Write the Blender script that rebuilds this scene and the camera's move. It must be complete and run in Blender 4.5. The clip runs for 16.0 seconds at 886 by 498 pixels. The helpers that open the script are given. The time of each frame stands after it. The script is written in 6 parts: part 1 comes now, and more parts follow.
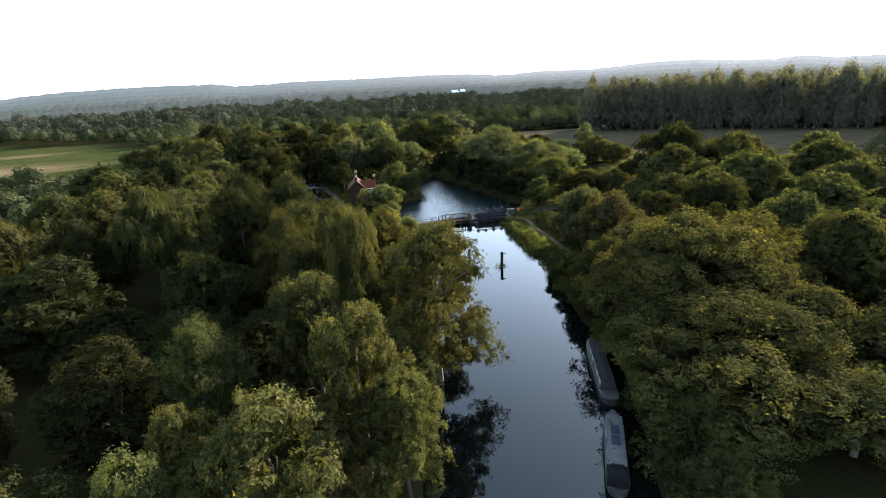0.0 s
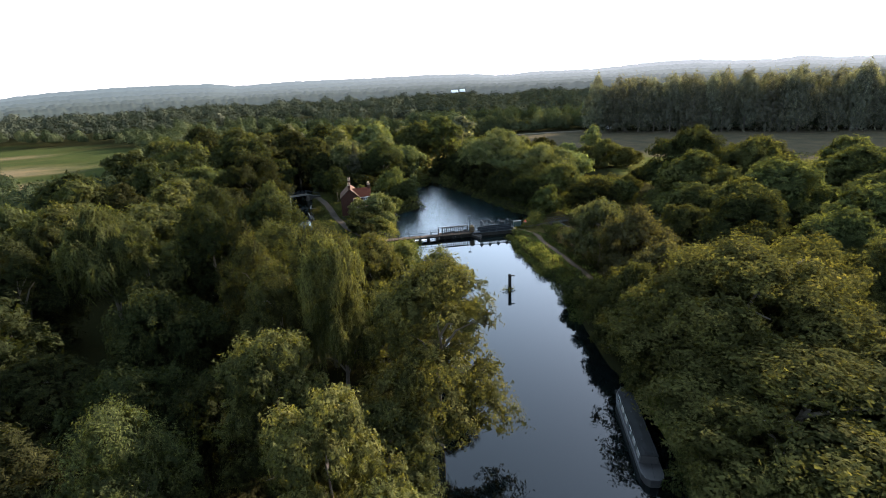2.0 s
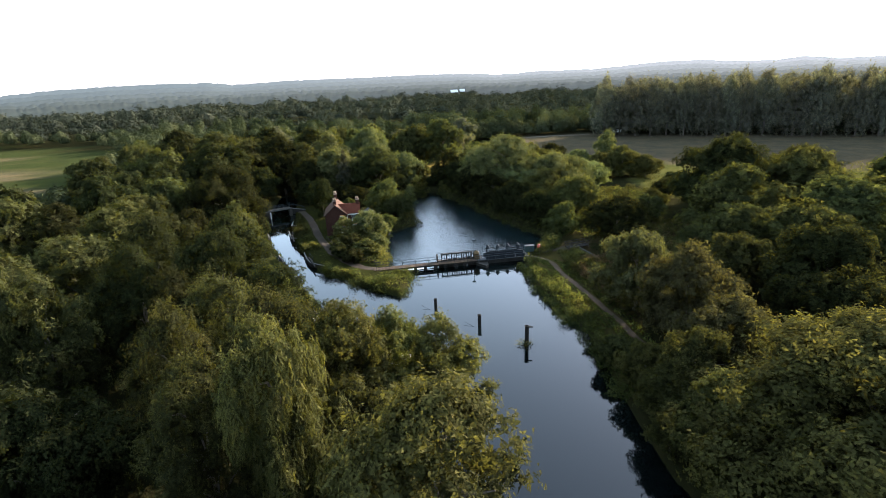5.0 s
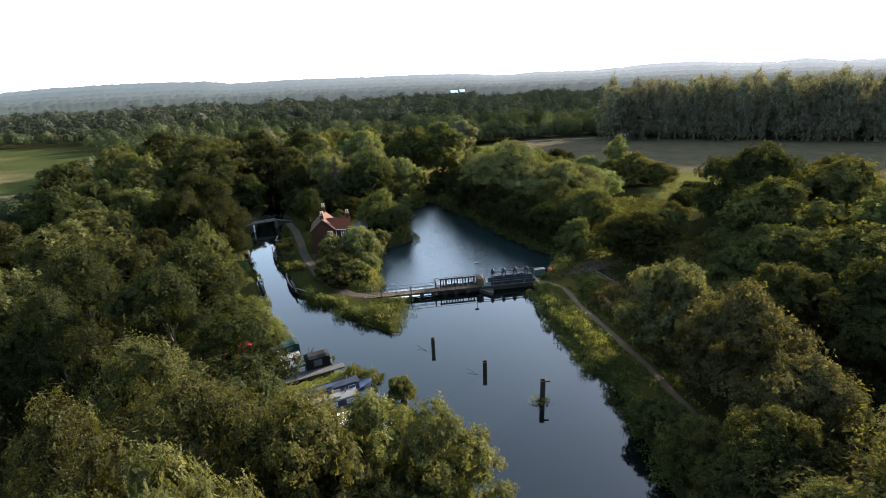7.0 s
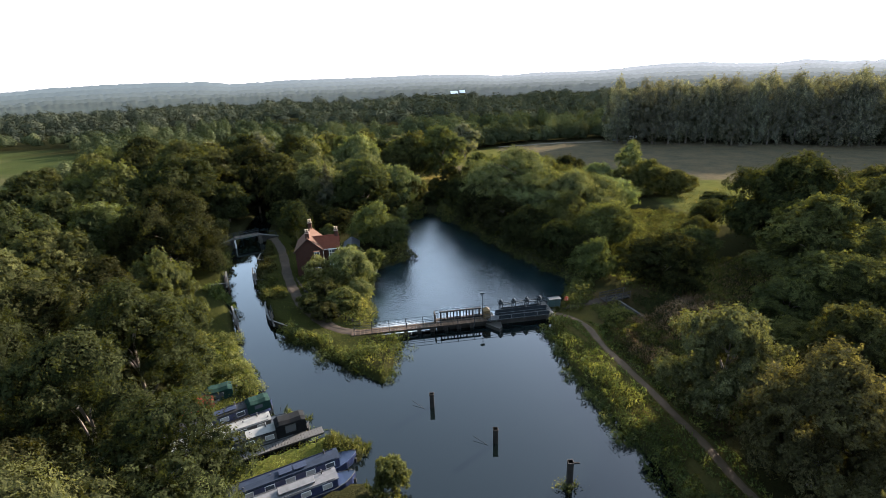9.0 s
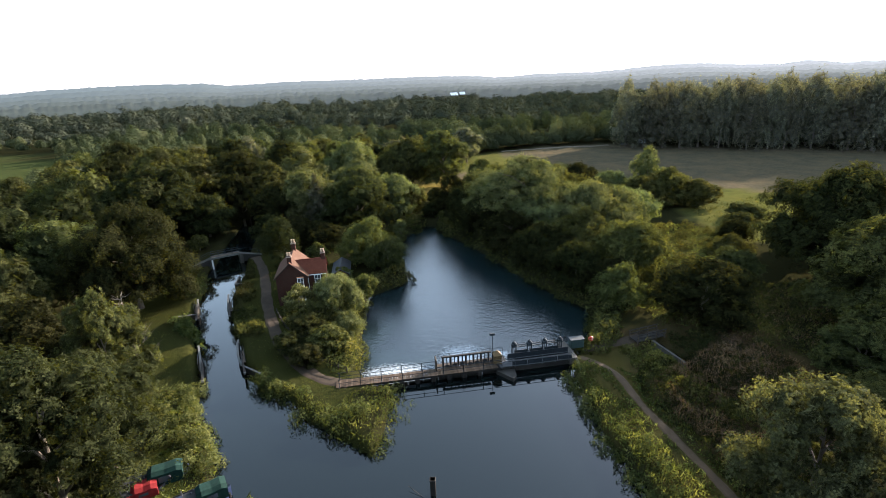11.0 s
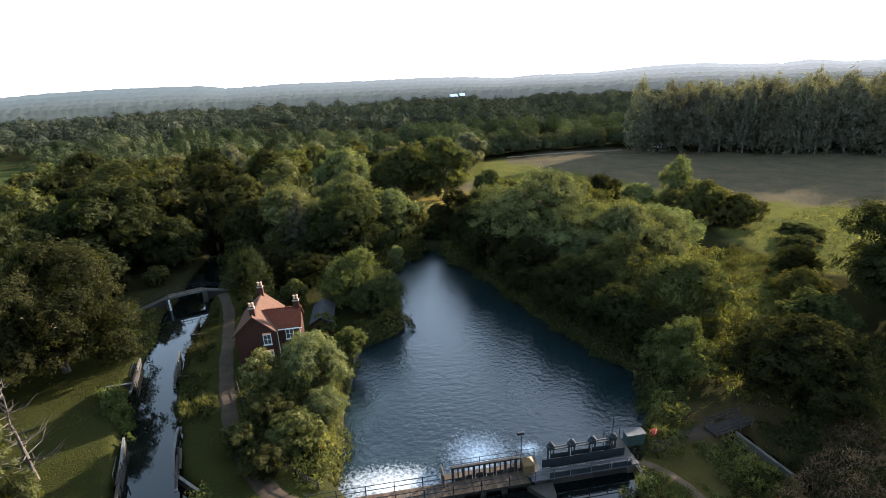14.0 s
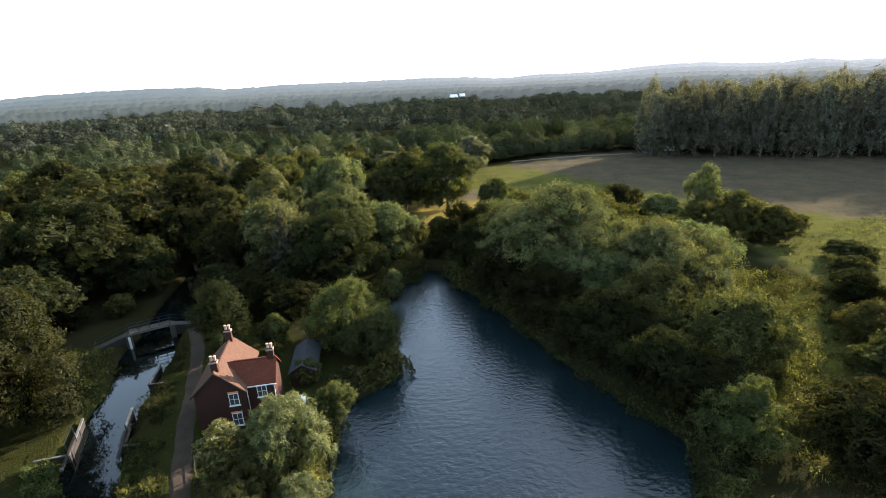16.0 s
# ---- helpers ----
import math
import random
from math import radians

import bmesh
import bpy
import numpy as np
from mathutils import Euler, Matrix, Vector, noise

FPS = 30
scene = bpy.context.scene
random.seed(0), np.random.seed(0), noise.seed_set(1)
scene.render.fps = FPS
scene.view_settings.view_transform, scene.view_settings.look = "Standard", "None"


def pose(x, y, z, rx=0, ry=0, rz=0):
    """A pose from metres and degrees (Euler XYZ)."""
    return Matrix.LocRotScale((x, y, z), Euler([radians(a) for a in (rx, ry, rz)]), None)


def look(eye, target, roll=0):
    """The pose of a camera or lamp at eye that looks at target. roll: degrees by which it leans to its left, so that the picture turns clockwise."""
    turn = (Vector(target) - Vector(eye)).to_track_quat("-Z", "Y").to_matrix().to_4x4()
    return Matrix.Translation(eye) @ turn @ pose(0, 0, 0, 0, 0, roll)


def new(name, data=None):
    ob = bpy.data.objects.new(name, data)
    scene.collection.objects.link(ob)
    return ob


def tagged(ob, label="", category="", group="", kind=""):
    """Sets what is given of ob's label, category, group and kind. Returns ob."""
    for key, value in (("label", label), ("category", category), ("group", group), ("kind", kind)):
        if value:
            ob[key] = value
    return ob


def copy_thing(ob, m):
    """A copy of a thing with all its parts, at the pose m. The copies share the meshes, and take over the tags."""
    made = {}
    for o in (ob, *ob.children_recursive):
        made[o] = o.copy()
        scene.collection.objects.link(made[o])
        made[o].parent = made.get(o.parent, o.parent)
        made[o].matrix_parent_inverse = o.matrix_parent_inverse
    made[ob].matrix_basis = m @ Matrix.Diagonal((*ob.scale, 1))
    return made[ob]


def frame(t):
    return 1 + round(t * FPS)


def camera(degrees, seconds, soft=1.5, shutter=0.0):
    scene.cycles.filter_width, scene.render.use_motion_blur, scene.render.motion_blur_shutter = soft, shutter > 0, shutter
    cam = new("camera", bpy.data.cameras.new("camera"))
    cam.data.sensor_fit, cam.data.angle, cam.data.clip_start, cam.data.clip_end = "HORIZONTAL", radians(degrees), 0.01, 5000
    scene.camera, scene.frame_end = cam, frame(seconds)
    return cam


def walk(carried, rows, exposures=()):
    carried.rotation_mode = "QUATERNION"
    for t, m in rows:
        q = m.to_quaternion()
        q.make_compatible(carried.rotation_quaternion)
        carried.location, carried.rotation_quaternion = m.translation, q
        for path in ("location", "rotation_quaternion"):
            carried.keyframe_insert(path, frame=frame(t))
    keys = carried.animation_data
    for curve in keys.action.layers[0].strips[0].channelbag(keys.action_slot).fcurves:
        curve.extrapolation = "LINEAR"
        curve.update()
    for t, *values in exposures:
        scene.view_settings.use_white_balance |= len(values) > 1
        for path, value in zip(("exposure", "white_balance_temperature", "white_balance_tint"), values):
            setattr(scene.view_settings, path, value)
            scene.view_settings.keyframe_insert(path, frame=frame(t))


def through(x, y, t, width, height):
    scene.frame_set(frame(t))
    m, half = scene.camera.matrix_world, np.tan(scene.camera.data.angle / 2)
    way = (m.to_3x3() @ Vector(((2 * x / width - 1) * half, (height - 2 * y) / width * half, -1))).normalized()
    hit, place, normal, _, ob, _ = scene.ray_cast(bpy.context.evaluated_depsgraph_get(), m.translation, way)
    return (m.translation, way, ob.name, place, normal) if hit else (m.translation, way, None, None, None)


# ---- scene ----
cam = camera(84.6, 16.0, soft=0.8)
METRES, EYE, TILT, LEAN, TURN = 101.3, 36.0, -19.0, 2.7, 0.0
ROWS = [
    (0.0, 0.0, 0.0, 0.0, 0.0, 0.0, -0.0),
    (0.5, -0.0005, 0.0266, 0.0095, -0.03, -0.01, -0.02),
    (1.0, -0.0008, 0.054, 0.0191, -0.05, -0.02, -0.05),
    (1.5, -0.0015, 0.0821, 0.029, -0.08, -0.03, -0.04),
    (2.0, -0.002, 0.1108, 0.0389, -0.09, -0.02, -0.04),
    (2.5, -0.0022, 0.1398, 0.0491, -0.11, -0.02, -0.05),
    (3.0, -0.0025, 0.1693, 0.0592, -0.12, -0.02, -0.1),
    (3.5, -0.0029, 0.1989, 0.0697, -0.15, -0.03, -0.13),
    (4.0, -0.0031, 0.2285, 0.0803, -0.17, -0.05, -0.14),
    (6.5, -0.0037, 0.3748, 0.1335, -0.32, -0.08, -0.38),
    (7.0, -0.0036, 0.4045, 0.1446, -0.35, -0.07, -0.48),
    (7.5, -0.0035, 0.4323, 0.1549, -0.37, -0.06, -0.54),
    (8.0, -0.0037, 0.4621, 0.1659, -0.38, -0.04, -0.59),
    (8.5, -0.0042, 0.492, 0.1765, -0.39, -0.03, -0.6),
    (9.0, -0.0049, 0.5219, 0.187, -0.4, -0.01, -0.54),
    (11.5, -0.0095, 0.6724, 0.239, -0.45, 0.18, -0.44),
    (12.0, -0.0109, 0.7026, 0.2497, -0.45, 0.2, -0.38),
    (12.5, -0.0119, 0.7328, 0.2599, -0.43, 0.2, -0.29),
    (13.0, -0.013, 0.763, 0.2698, -0.44, 0.24, -0.26),
    (13.5, -0.0141, 0.7926, 0.2804, -0.45, 0.24, -0.2),
    (14.0, -0.0153, 0.8228, 0.2905, -0.45, 0.28, -0.15),
    (14.5, -0.0164, 0.8523, 0.3012, -0.45, 0.29, -0.11),
    (15.0, -0.0176, 0.8823, 0.3123, -0.44, 0.28, -0.06),
    (15.5, -0.0188, 0.9122, 0.3229, -0.43, 0.29, 0.01),
    (16.0, -0.0205, 0.9424, 0.3332, -0.44, 0.31, 0.06),
]
walk(cam, [(t, pose(0, 0, EYE, TILT, LEAN, TURN) @ pose(METRES * x, METRES * y, METRES * z, 90 + pitch, roll, yaw)) for t, x, y, z, yaw, pitch, roll in ROWS],
     exposures=[(0.0, 3.14, 5750, 18)])

# ---- world, sun, exposure ----
SUN_AZ, SUN_EL = 48.0, 16.5          # degrees to the right of +y, above the horizon
world = bpy.data.worlds.new("world")
scene.world = world
world.use_nodes = True
wn = world.node_tree.nodes
sky = wn.new("ShaderNodeTexSky")
sky.sky_type = "NISHITA"
sky.sun_disc = False
sky.sun_elevation, sky.sun_rotation = radians(SUN_EL), radians(SUN_AZ)
sky.dust_density, sky.air_density, sky.ozone_density = 1.3, 1.0, 2.0
wn["Background"].inputs["Strength"].default_value = 0.125
haze = wn.new("ShaderNodeHueSaturation")        # a hazy, whitened summer sky
haze.inputs["Hue"].default_value, haze.inputs["Saturation"].default_value = 0.457, 0.54
world.node_tree.links.new(sky.outputs["Color"], haze.inputs["Color"])
world.node_tree.links.new(haze.outputs["Color"], wn["Background"].inputs["Color"])
sun_way = Vector((math.sin(radians(SUN_AZ)) * math.cos(radians(SUN_EL)), math.cos(radians(SUN_AZ)) * math.cos(radians(SUN_EL)), math.sin(radians(SUN_EL))))
sun = new("sun", bpy.data.lights.new("sun", "SUN"))
sun.data.energy, sun.data.angle, sun.data.color = 5.0, radians(0.6), (1.0, 0.85, 0.62)
sun.matrix_world = look(sun_way * 200, (0, 0, 0))


# ---- materials ----
class Nodes:
    """A node material in the making."""

    def __init__(self, name):
        self.mat = bpy.data.materials.new(name)
        self.mat.use_nodes = True
        self.tree = self.mat.node_tree
        self.bsdf = self.tree.nodes["Principled BSDF"]
        self.out = self.tree.nodes["Material Output"]

    def add(self, kind, **inputs):
        node = self.tree.nodes.new("ShaderNode" + kind)
        for key, value in inputs.items():
            sock = node.inputs[key.replace("_", " ")]
            if isinstance(value, bpy.types.NodeSocket):
                self.tree.links.new(value, sock)
            else:
                sock.default_value = value
        return node

    def link(self, a, b):
        self.tree.links.new(a, b)

    def coords(self, kind="Object"):
        return self.add("TexCoord").outputs[kind]

    def noise(self, scale, detail=4.0, vec=None, rough=0.6):
        node = self.add("TexNoise", Scale=scale, Detail=detail, Roughness=rough)
        self.link(vec if vec is not None else self.coords(), node.inputs["Vector"])
        return node.outputs["Fac"]

    def ramp(self, fac, stops):
        node = self.tree.nodes.new("ShaderNodeValToRGB")
        els = node.color_ramp.elements
        while len(els) < len(stops):
            els.new(0.5)
        for el, (pos, col) in zip(els, stops):
            el.position, el.color = pos, (*col, 1)
        self.link(fac, node.inputs["Fac"])
        return node.outputs["Color"]

    def mix(self, fac, a, b, blend="MIX"):
        node = self.tree.nodes.new("ShaderNodeMix")
        node.data_type, node.blend_type = "RGBA", blend
        for i, value in ((0, fac), (6, a), (7, b)):
            if isinstance(value, bpy.types.NodeSocket):
                self.link(value, node.inputs[i])
            else:
                node.inputs[i].default_value = (*value, 1) if i else value
        return node.outputs[2]

    def math(self, op, a, b=0.0):
        node = self.tree.nodes.new("ShaderNodeMath")
        node.operation = op
        for sock, value in zip(node.inputs, (a, b)):
            if isinstance(value, bpy.types.NodeSocket):
                self.link(value, sock)
            else:
                sock.default_value = value
        return node.outputs[0]

    def bump(self, height, strength=0.5, distance=0.05):
        node = self.add("Bump", Strength=strength, Distance=distance, Height=height)
        self.link(node.outputs["Normal"], self.bsdf.inputs["Normal"])
        return node

    def base(self, col, rough=0.7, metal=0.0):
        if isinstance(col, bpy.types.NodeSocket):
            self.link(col, self.bsdf.inputs["Base Color"])
        else:
            self.bsdf.inputs["Base Color"].default_value = (*col, 1)
        self.bsdf.inputs["Roughness"].default_value = rough
        self.bsdf.inputs["Metallic"].default_value = metal
        return self


def surface(name, a, b, scale=3.0, rough=0.7, metal=0.0, bump=0.3, fine=40.0, c=None):
    """A plain material with stains at two scales and fine relief."""
    m = Nodes(name)
    coarse, grain = m.noise(scale), m.noise(fine, 3.0)
    col = m.ramp(coarse, [(0.3, a), (0.7, b)])
    col = m.mix(m.math("MULTIPLY", grain, 0.5), col, c or tuple(0.55 * v for v in a))
    m.base(col, rough, metal)
    m.bsdf.inputs["Specular IOR Level"].default_value = 0.5 if rough < 0.6 or metal else 0.08
    m.bump(grain, bump, 0.02)
    return m.mat


def foliage(name, dark, light, warm, through=0.36, cut=7.5, sat=0.95):
    """Leaves: tone by clump, by plant and by shade put in, partly lit through."""
    m = Nodes(name)
    tone = m.add("Attribute")
    tone.attribute_name = "tone"
    col = m.ramp(tone.outputs["Fac"], [(0.0, dark), (0.62, light), (1.0, warm)])
    rnd = m.add("ObjectInfo").outputs["Random"]
    hsv = m.add("HueSaturation", Color=col)
    m.link(m.math("ADD", m.math("MULTIPLY", rnd, 0.04), 0.476), hsv.inputs["Hue"])
    m.link(m.math("ADD", m.math("MULTIPLY", rnd, 0.4), 0.85), hsv.inputs["Value"])
    hsv.inputs["Saturation"].default_value = sat
    cells = m.add("TexVoronoi", Vector=m.coords(), Scale=cut)      # single leaves and the gaps between them
    col = m.mix(1.0, hsv.outputs["Color"], m.ramp(cells.outputs["Color"], [(0.2, (0.79, 0.75, 0.86)), (0.8, (1.42, 1.30, 1.30))]), "MULTIPLY")
    m.base(col, 0.8)
    m.bsdf.inputs["Specular IOR Level"].default_value = 0.0
    trans = m.add("BsdfTranslucent")
    m.link(m.mix(1.0, col, (1.7, 1.6, 0.6), "MULTIPLY"), trans.inputs["Color"])
    mixer = m.add("MixShader", Fac=through)
    m.link(m.bsdf.outputs[0], mixer.inputs[1])
    m.link(trans.outputs[0], mixer.inputs[2])
    gap = m.add("MixShader", Fac=m.math("LESS_THAN", cells.outputs["Distance"], 0.56))
    m.link(m.add("BsdfTransparent").outputs[0], gap.inputs[1])
    m.link(mixer.outputs[0], gap.inputs[2])
    m.link(gap.outputs[0], m.out.inputs["Surface"])
    return m.mat


LEAF = foliage("leaf_broad", (0.0107, 0.0134, 0.0054), (0.0281, 0.0322, 0.0100), (0.0576, 0.0563, 0.0147))
LEAF_OLIVE = foliage("leaf_olive", (0.0154, 0.0189, 0.0063), (0.0392, 0.0441, 0.0126), (0.0756, 0.0728, 0.0182))
LEAF_WILLOW = foliage("leaf_willow", (0.022, 0.029, 0.012), (0.060, 0.070, 0.027), (0.105, 0.110, 0.042), 0.34, sat=1.0)
LEAF_TAN = foliage("leaf_tan", (0.016, 0.0175, 0.0075), (0.035, 0.037, 0.0150), (0.064, 0.062, 0.025), 0.36)
LEAF_GREY = foliage("leaf_grey", (0.0216, 0.0256, 0.0160), (0.0456, 0.0496, 0.0312), (0.0752, 0.0744, 0.0416))
LEAF_DARK = foliage("leaf_dark", (0.0056, 0.0072, 0.0028), (0.0133, 0.0157, 0.0056), (0.0291, 0.0298, 0.0088), 0.32)
LEAF_PALE = foliage("leaf_pale", (0.026, 0.030, 0.009), (0.066, 0.070, 0.022), (0.32, 0.28, 0.17))
LEAF_WOOD = foliage("leaf_wood", (0.008, 0.0115, 0.0048), (0.020, 0.0250, 0.0095), (0.040, 0.043, 0.0140), 0.18, 2.5, 0.85)
# greyer and flatter than the nearer wood, with distance haze in the colour
LEAF_FAR_HAZE = foliage("leaf_far_haze", (0.0085, 0.0115, 0.0070), (0.0165, 0.0205, 0.0120), (0.027, 0.030, 0.0165), 0.10, 1.2, 0.85)
# poplar leaves paled and greyed: distance haze put into their colour
LEAF_POPLAR_HAZED = foliage("leaf_poplar_hazed", (0.028, 0.031, 0.021), (0.060, 0.064, 0.040), (0.100, 0.102, 0.056), 0.3, 2.5, 0.9)
REED = foliage("leaf_reed", (0.0099, 0.0144, 0.0054), (0.0288, 0.0369, 0.0108), (0.0720, 0.0774, 0.0225), 0.4, sat=0.95)
DRY = foliage("leaf_dry_grass", (0.0240, 0.0176, 0.0096), (0.0600, 0.0440, 0.0240), (0.1120, 0.0856, 0.0480), 0.3)
BARK = surface("bark", (0.045, 0.037, 0.028), (0.085, 0.07, 0.055), 2.0, 0.9, bump=0.8, fine=18)


def ground_material():
    m = Nodes("ground_cover")
    pos = m.coords()
    att = m.add("Attribute")
    att.attribute_name = "cover"
    n1, n2, n3 = m.noise(0.12, 5.0, pos), m.noise(0.9, 5.0, pos), m.noise(6.0, 3.0, pos)
    col = m.mix(m.math("MULTIPLY", n2, 0.9), att.outputs["Color"], (0.018, 0.016, 0.006), "MIX")
    col = m.mix(m.ramp(n1, [(0.35, (0, 0, 0)), (0.75, (0.5, 0.5, 0.5))]), col, m.mix(1.0, att.outputs["Color"], (1.5, 1.2, 0.9), "MULTIPLY"))
    col = m.mix(m.math("MULTIPLY", n3, 0.5), col, m.mix(1.0, col, (0.45, 0.5, 0.4), "MULTIPLY"))
    m.base(col, 1.0)
    m.bsdf.inputs["Specular IOR Level"].default_value = 0.0
    m.bump(m.math("ADD", n2, n3), 0.7, 0.25)
    return m.mat


def water_material(name, deep, wave, height, sharp, rough, foam=()):
    m = Nodes(name)
    pos = m.coords()
    big, small = m.noise(wave, 3.0, pos, 0.5), m.noise(wave * 3.1, 2.0, pos, 0.5)
    m.base(deep, rough)
    m.bsdf.inputs["IOR"].default_value = 1.33
    m.bump(m.math("ADD", big, m.math("MULTIPLY", small, 0.35)), sharp, height)
    if foam:
        sep = m.add("SeparateXYZ", Vector=pos)
        churn = m.noise(2.6, 9.0, pos, 0.8)
        total = None
        for x, y, rx, ry in foam:
            dx = m.math("DIVIDE", m.math("SUBTRACT", sep.outputs[0], x), rx)
            dy = m.math("DIVIDE", m.math("SUBTRACT", sep.outputs[1], y), ry)
            d = m.math("SUBTRACT", 1.0, m.math("SQRT", m.math("ADD", m.math("MULTIPLY", dx, dx), m.math("MULTIPLY", dy, dy))))
            total = d if total is None else m.math("MAXIMUM", total, d)
        fac = m.math("ADD", m.math("MULTIPLY", total, 0.42), m.math("MULTIPLY", m.math("SUBTRACT", churn, 0.52), 1.2))
        mask = m.ramp(fac, [(0.0, (0, 0, 0)), (0.25, (0.3, 0.3, 0.3)), (0.5, (0.85, 0.85, 0.85))])
        m.link(m.mix(mask, deep, (0.50, 0.54, 0.56)), m.bsdf.inputs["Base Color"])
        m.link(m.math("ADD", m.math("MULTIPLY", mask, 0.6), rough), m.bsdf.inputs["Roughness"])
    return m.mat


GROUND = ground_material()
WATER_CALM = water_material("water_calm", (0.0015, 0.0025, 0.0025), 0.5, 0.02, 0.07, 0.03)
WATER_POOL = water_material("water_pool", (0.004, 0.008, 0.009), 1.5, 0.12, 0.85, 0.12,
                            ((-8.0, 127.2, 6.5, 3.0), (1.0, 130.6, 4.2, 4.4), (6.6, 131.6, 1.6, 1.2)))
PATH = surface("trodden_earth", (0.020, 0.0145, 0.0095), (0.033, 0.024, 0.016), 0.8, 0.95, bump=0.4, fine=9)
TIMBER = surface("weathered_timber", (0.028, 0.020, 0.0135), (0.053, 0.040, 0.028), 1.2, 0.85, bump=0.5, fine=22)
TIMBER_DARK = surface("tarred_timber", (0.011, 0.0095, 0.0085), (0.027, 0.023, 0.019), 1.5, 0.8, bump=0.5, fine=18)
TIMBER_GOLD = surface("fresh_timber", (0.062, 0.040, 0.018), (0.098, 0.064, 0.029), 1.5, 0.7, fine=25)
CONCRETE = surface("concrete", (0.032, 0.029, 0.024), (0.058, 0.053, 0.046), 0.8, 0.9, fine=14)
CONCRETE_WET = surface("wet_concrete", (0.014, 0.013, 0.011), (0.030, 0.027, 0.023), 0.8, 0.6, fine=14)
STEEL = surface("galvanised_steel", (0.030, 0.031, 0.033), (0.052, 0.054, 0.056), 2.0, 0.7, 0.0, 0.1)
STEEL_DARK = surface("dark_painted_steel", (0.010, 0.012, 0.014), (0.022, 0.025, 0.028), 2.0, 0.7, 0.0, 0.1)
STEEL_BLUE = surface("grey_blue_steel", (0.008, 0.010, 0.012), (0.015, 0.018, 0.021), 1.5, 0.75, 0.0, 0.15)
WHITE = surface("white_paint", (0.30, 0.30, 0.285), (0.40, 0.40, 0.38), 2.0, 0.5, fine=30, c=(0.4, 0.39, 0.36))
MORTAR = surface("mortar", (0.13, 0.10, 0.08), (0.18, 0.145, 0.115), 2.0, 0.95)
CLAY = surface("clay_tile", (0.36, 0.15, 0.075), (0.50, 0.22, 0.11), 1.1, 0.85, fine=10)
GLASS = Nodes("window_glass").base((0.03, 0.035, 0.04), 0.05).mat
SLATE = surface("grey_slate", (0.012, 0.0125, 0.014), (0.022, 0.023, 0.025), 1.5, 0.6, fine=10)
POT = surface("terracotta_pot", (0.20, 0.14, 0.095), (0.28, 0.20, 0.14), 3.0, 0.9)
RED = surface("red_paint", (0.50, 0.03, 0.02), (0.62, 0.05, 0.03), 2.0, 0.5)


# ---- making meshes ----
def part(name, bm, material, parent=None, label=""):
    """Links a bmesh as one mesh object under a thing."""
    me = bpy.data.meshes.new(name)
    bm.to_mesh(me)
    bm.free()
    me.materials.append(material)
    ob = new(name, me)
    ob.parent = parent
    return tagged(ob, label) if label else ob


def thing(name, m, label, category, group="", kind=""):
    ob = new(name)
    ob.empty_display_size = 0.3
    ob.matrix_world = m
    return tagged(ob, label, category, group, kind)


def box(bm, x0, x1, y0, y1, z0, z1, m=None, bevel=0.0):
    made = bmesh.ops.create_cube(bm, size=1.0, matrix=Matrix.LocRotScale(((x0 + x1) / 2, (y0 + y1) / 2, (z0 + z1) / 2), None, (x1 - x0, y1 - y0, z1 - z0)))
    if bevel:
        edges = list({e for v in made["verts"] for e in v.link_edges})
        got = bmesh.ops.bevel(bm, geom=edges, offset=bevel, segments=1, affect="EDGES")
        verts = list({v for f in got["faces"] for v in f.verts} | {v for v in made["verts"] if v.is_valid})
    else:
        verts = made["verts"]
    if m is not None:
        bmesh.ops.transform(bm, matrix=m, verts=verts)
    return bm


def boxed(*args, **kw):
    return box(bmesh.new(), *args, **kw)


def rod(bm, a, b, r, sides=6, r2=None):
    """A round bar from a to b."""
    a, b = Vector(a), Vector(b)
    m = Matrix.Translation((a + b) / 2) @ (b - a).to_track_quat("Z", "Y").to_matrix().to_4x4()
    bmesh.ops.create_cone(bm, cap_ends=True, segments=sides, radius1=r, radius2=r if r2 is None else r2, depth=(b - a).length, matrix=m)
    return bm


def prism(bm, outline, z0, z1):
    """An upright prism over a flat outline."""
    low = [bm.verts.new((x, y, z0)) for x, y in outline]
    top = [bm.verts.new((x, y, z1)) for x, y in outline]
    n = len(outline)
    bm.faces.new(list(reversed(low)))
    bm.faces.new(top)
    for i in range(n):
        bm.faces.new((low[i], low[(i + 1) % n], top[(i + 1) % n], top[i]))
    bmesh.ops.recalc_face_normals(bm, faces=bm.faces)
    return bm


def quads(name, verts, material, tones=None, parent=None, corners=4):
    """One mesh of loose leaves; verts has one row a corner, tones one value a leaf."""
    n = len(verts) // corners
    me = bpy.data.meshes.new(name)
    me.vertices.add(corners * n)
    me.vertices.foreach_set("co", np.asarray(verts, np.float32).ravel())
    me.loops.add(corners * n)
    me.loops.foreach_set("vertex_index", np.arange(corners * n, dtype=np.int32))
    me.polygons.add(n)
    me.polygons.foreach_set("loop_start", np.arange(0, corners * n, corners, dtype=np.int32))
    if tones is not None:
        me.attributes.new("tone", "FLOAT", "POINT").data.foreach_set("value", np.repeat(np.asarray(tones, np.float32), corners))
    me.materials.append(material)
    me.update(calc_edges=True)
    ob = new(name, me)
    ob.parent = parent
    return ob


def unit(v):
    return v / np.maximum(np.linalg.norm(v, axis=1, keepdims=True), 1e-6)


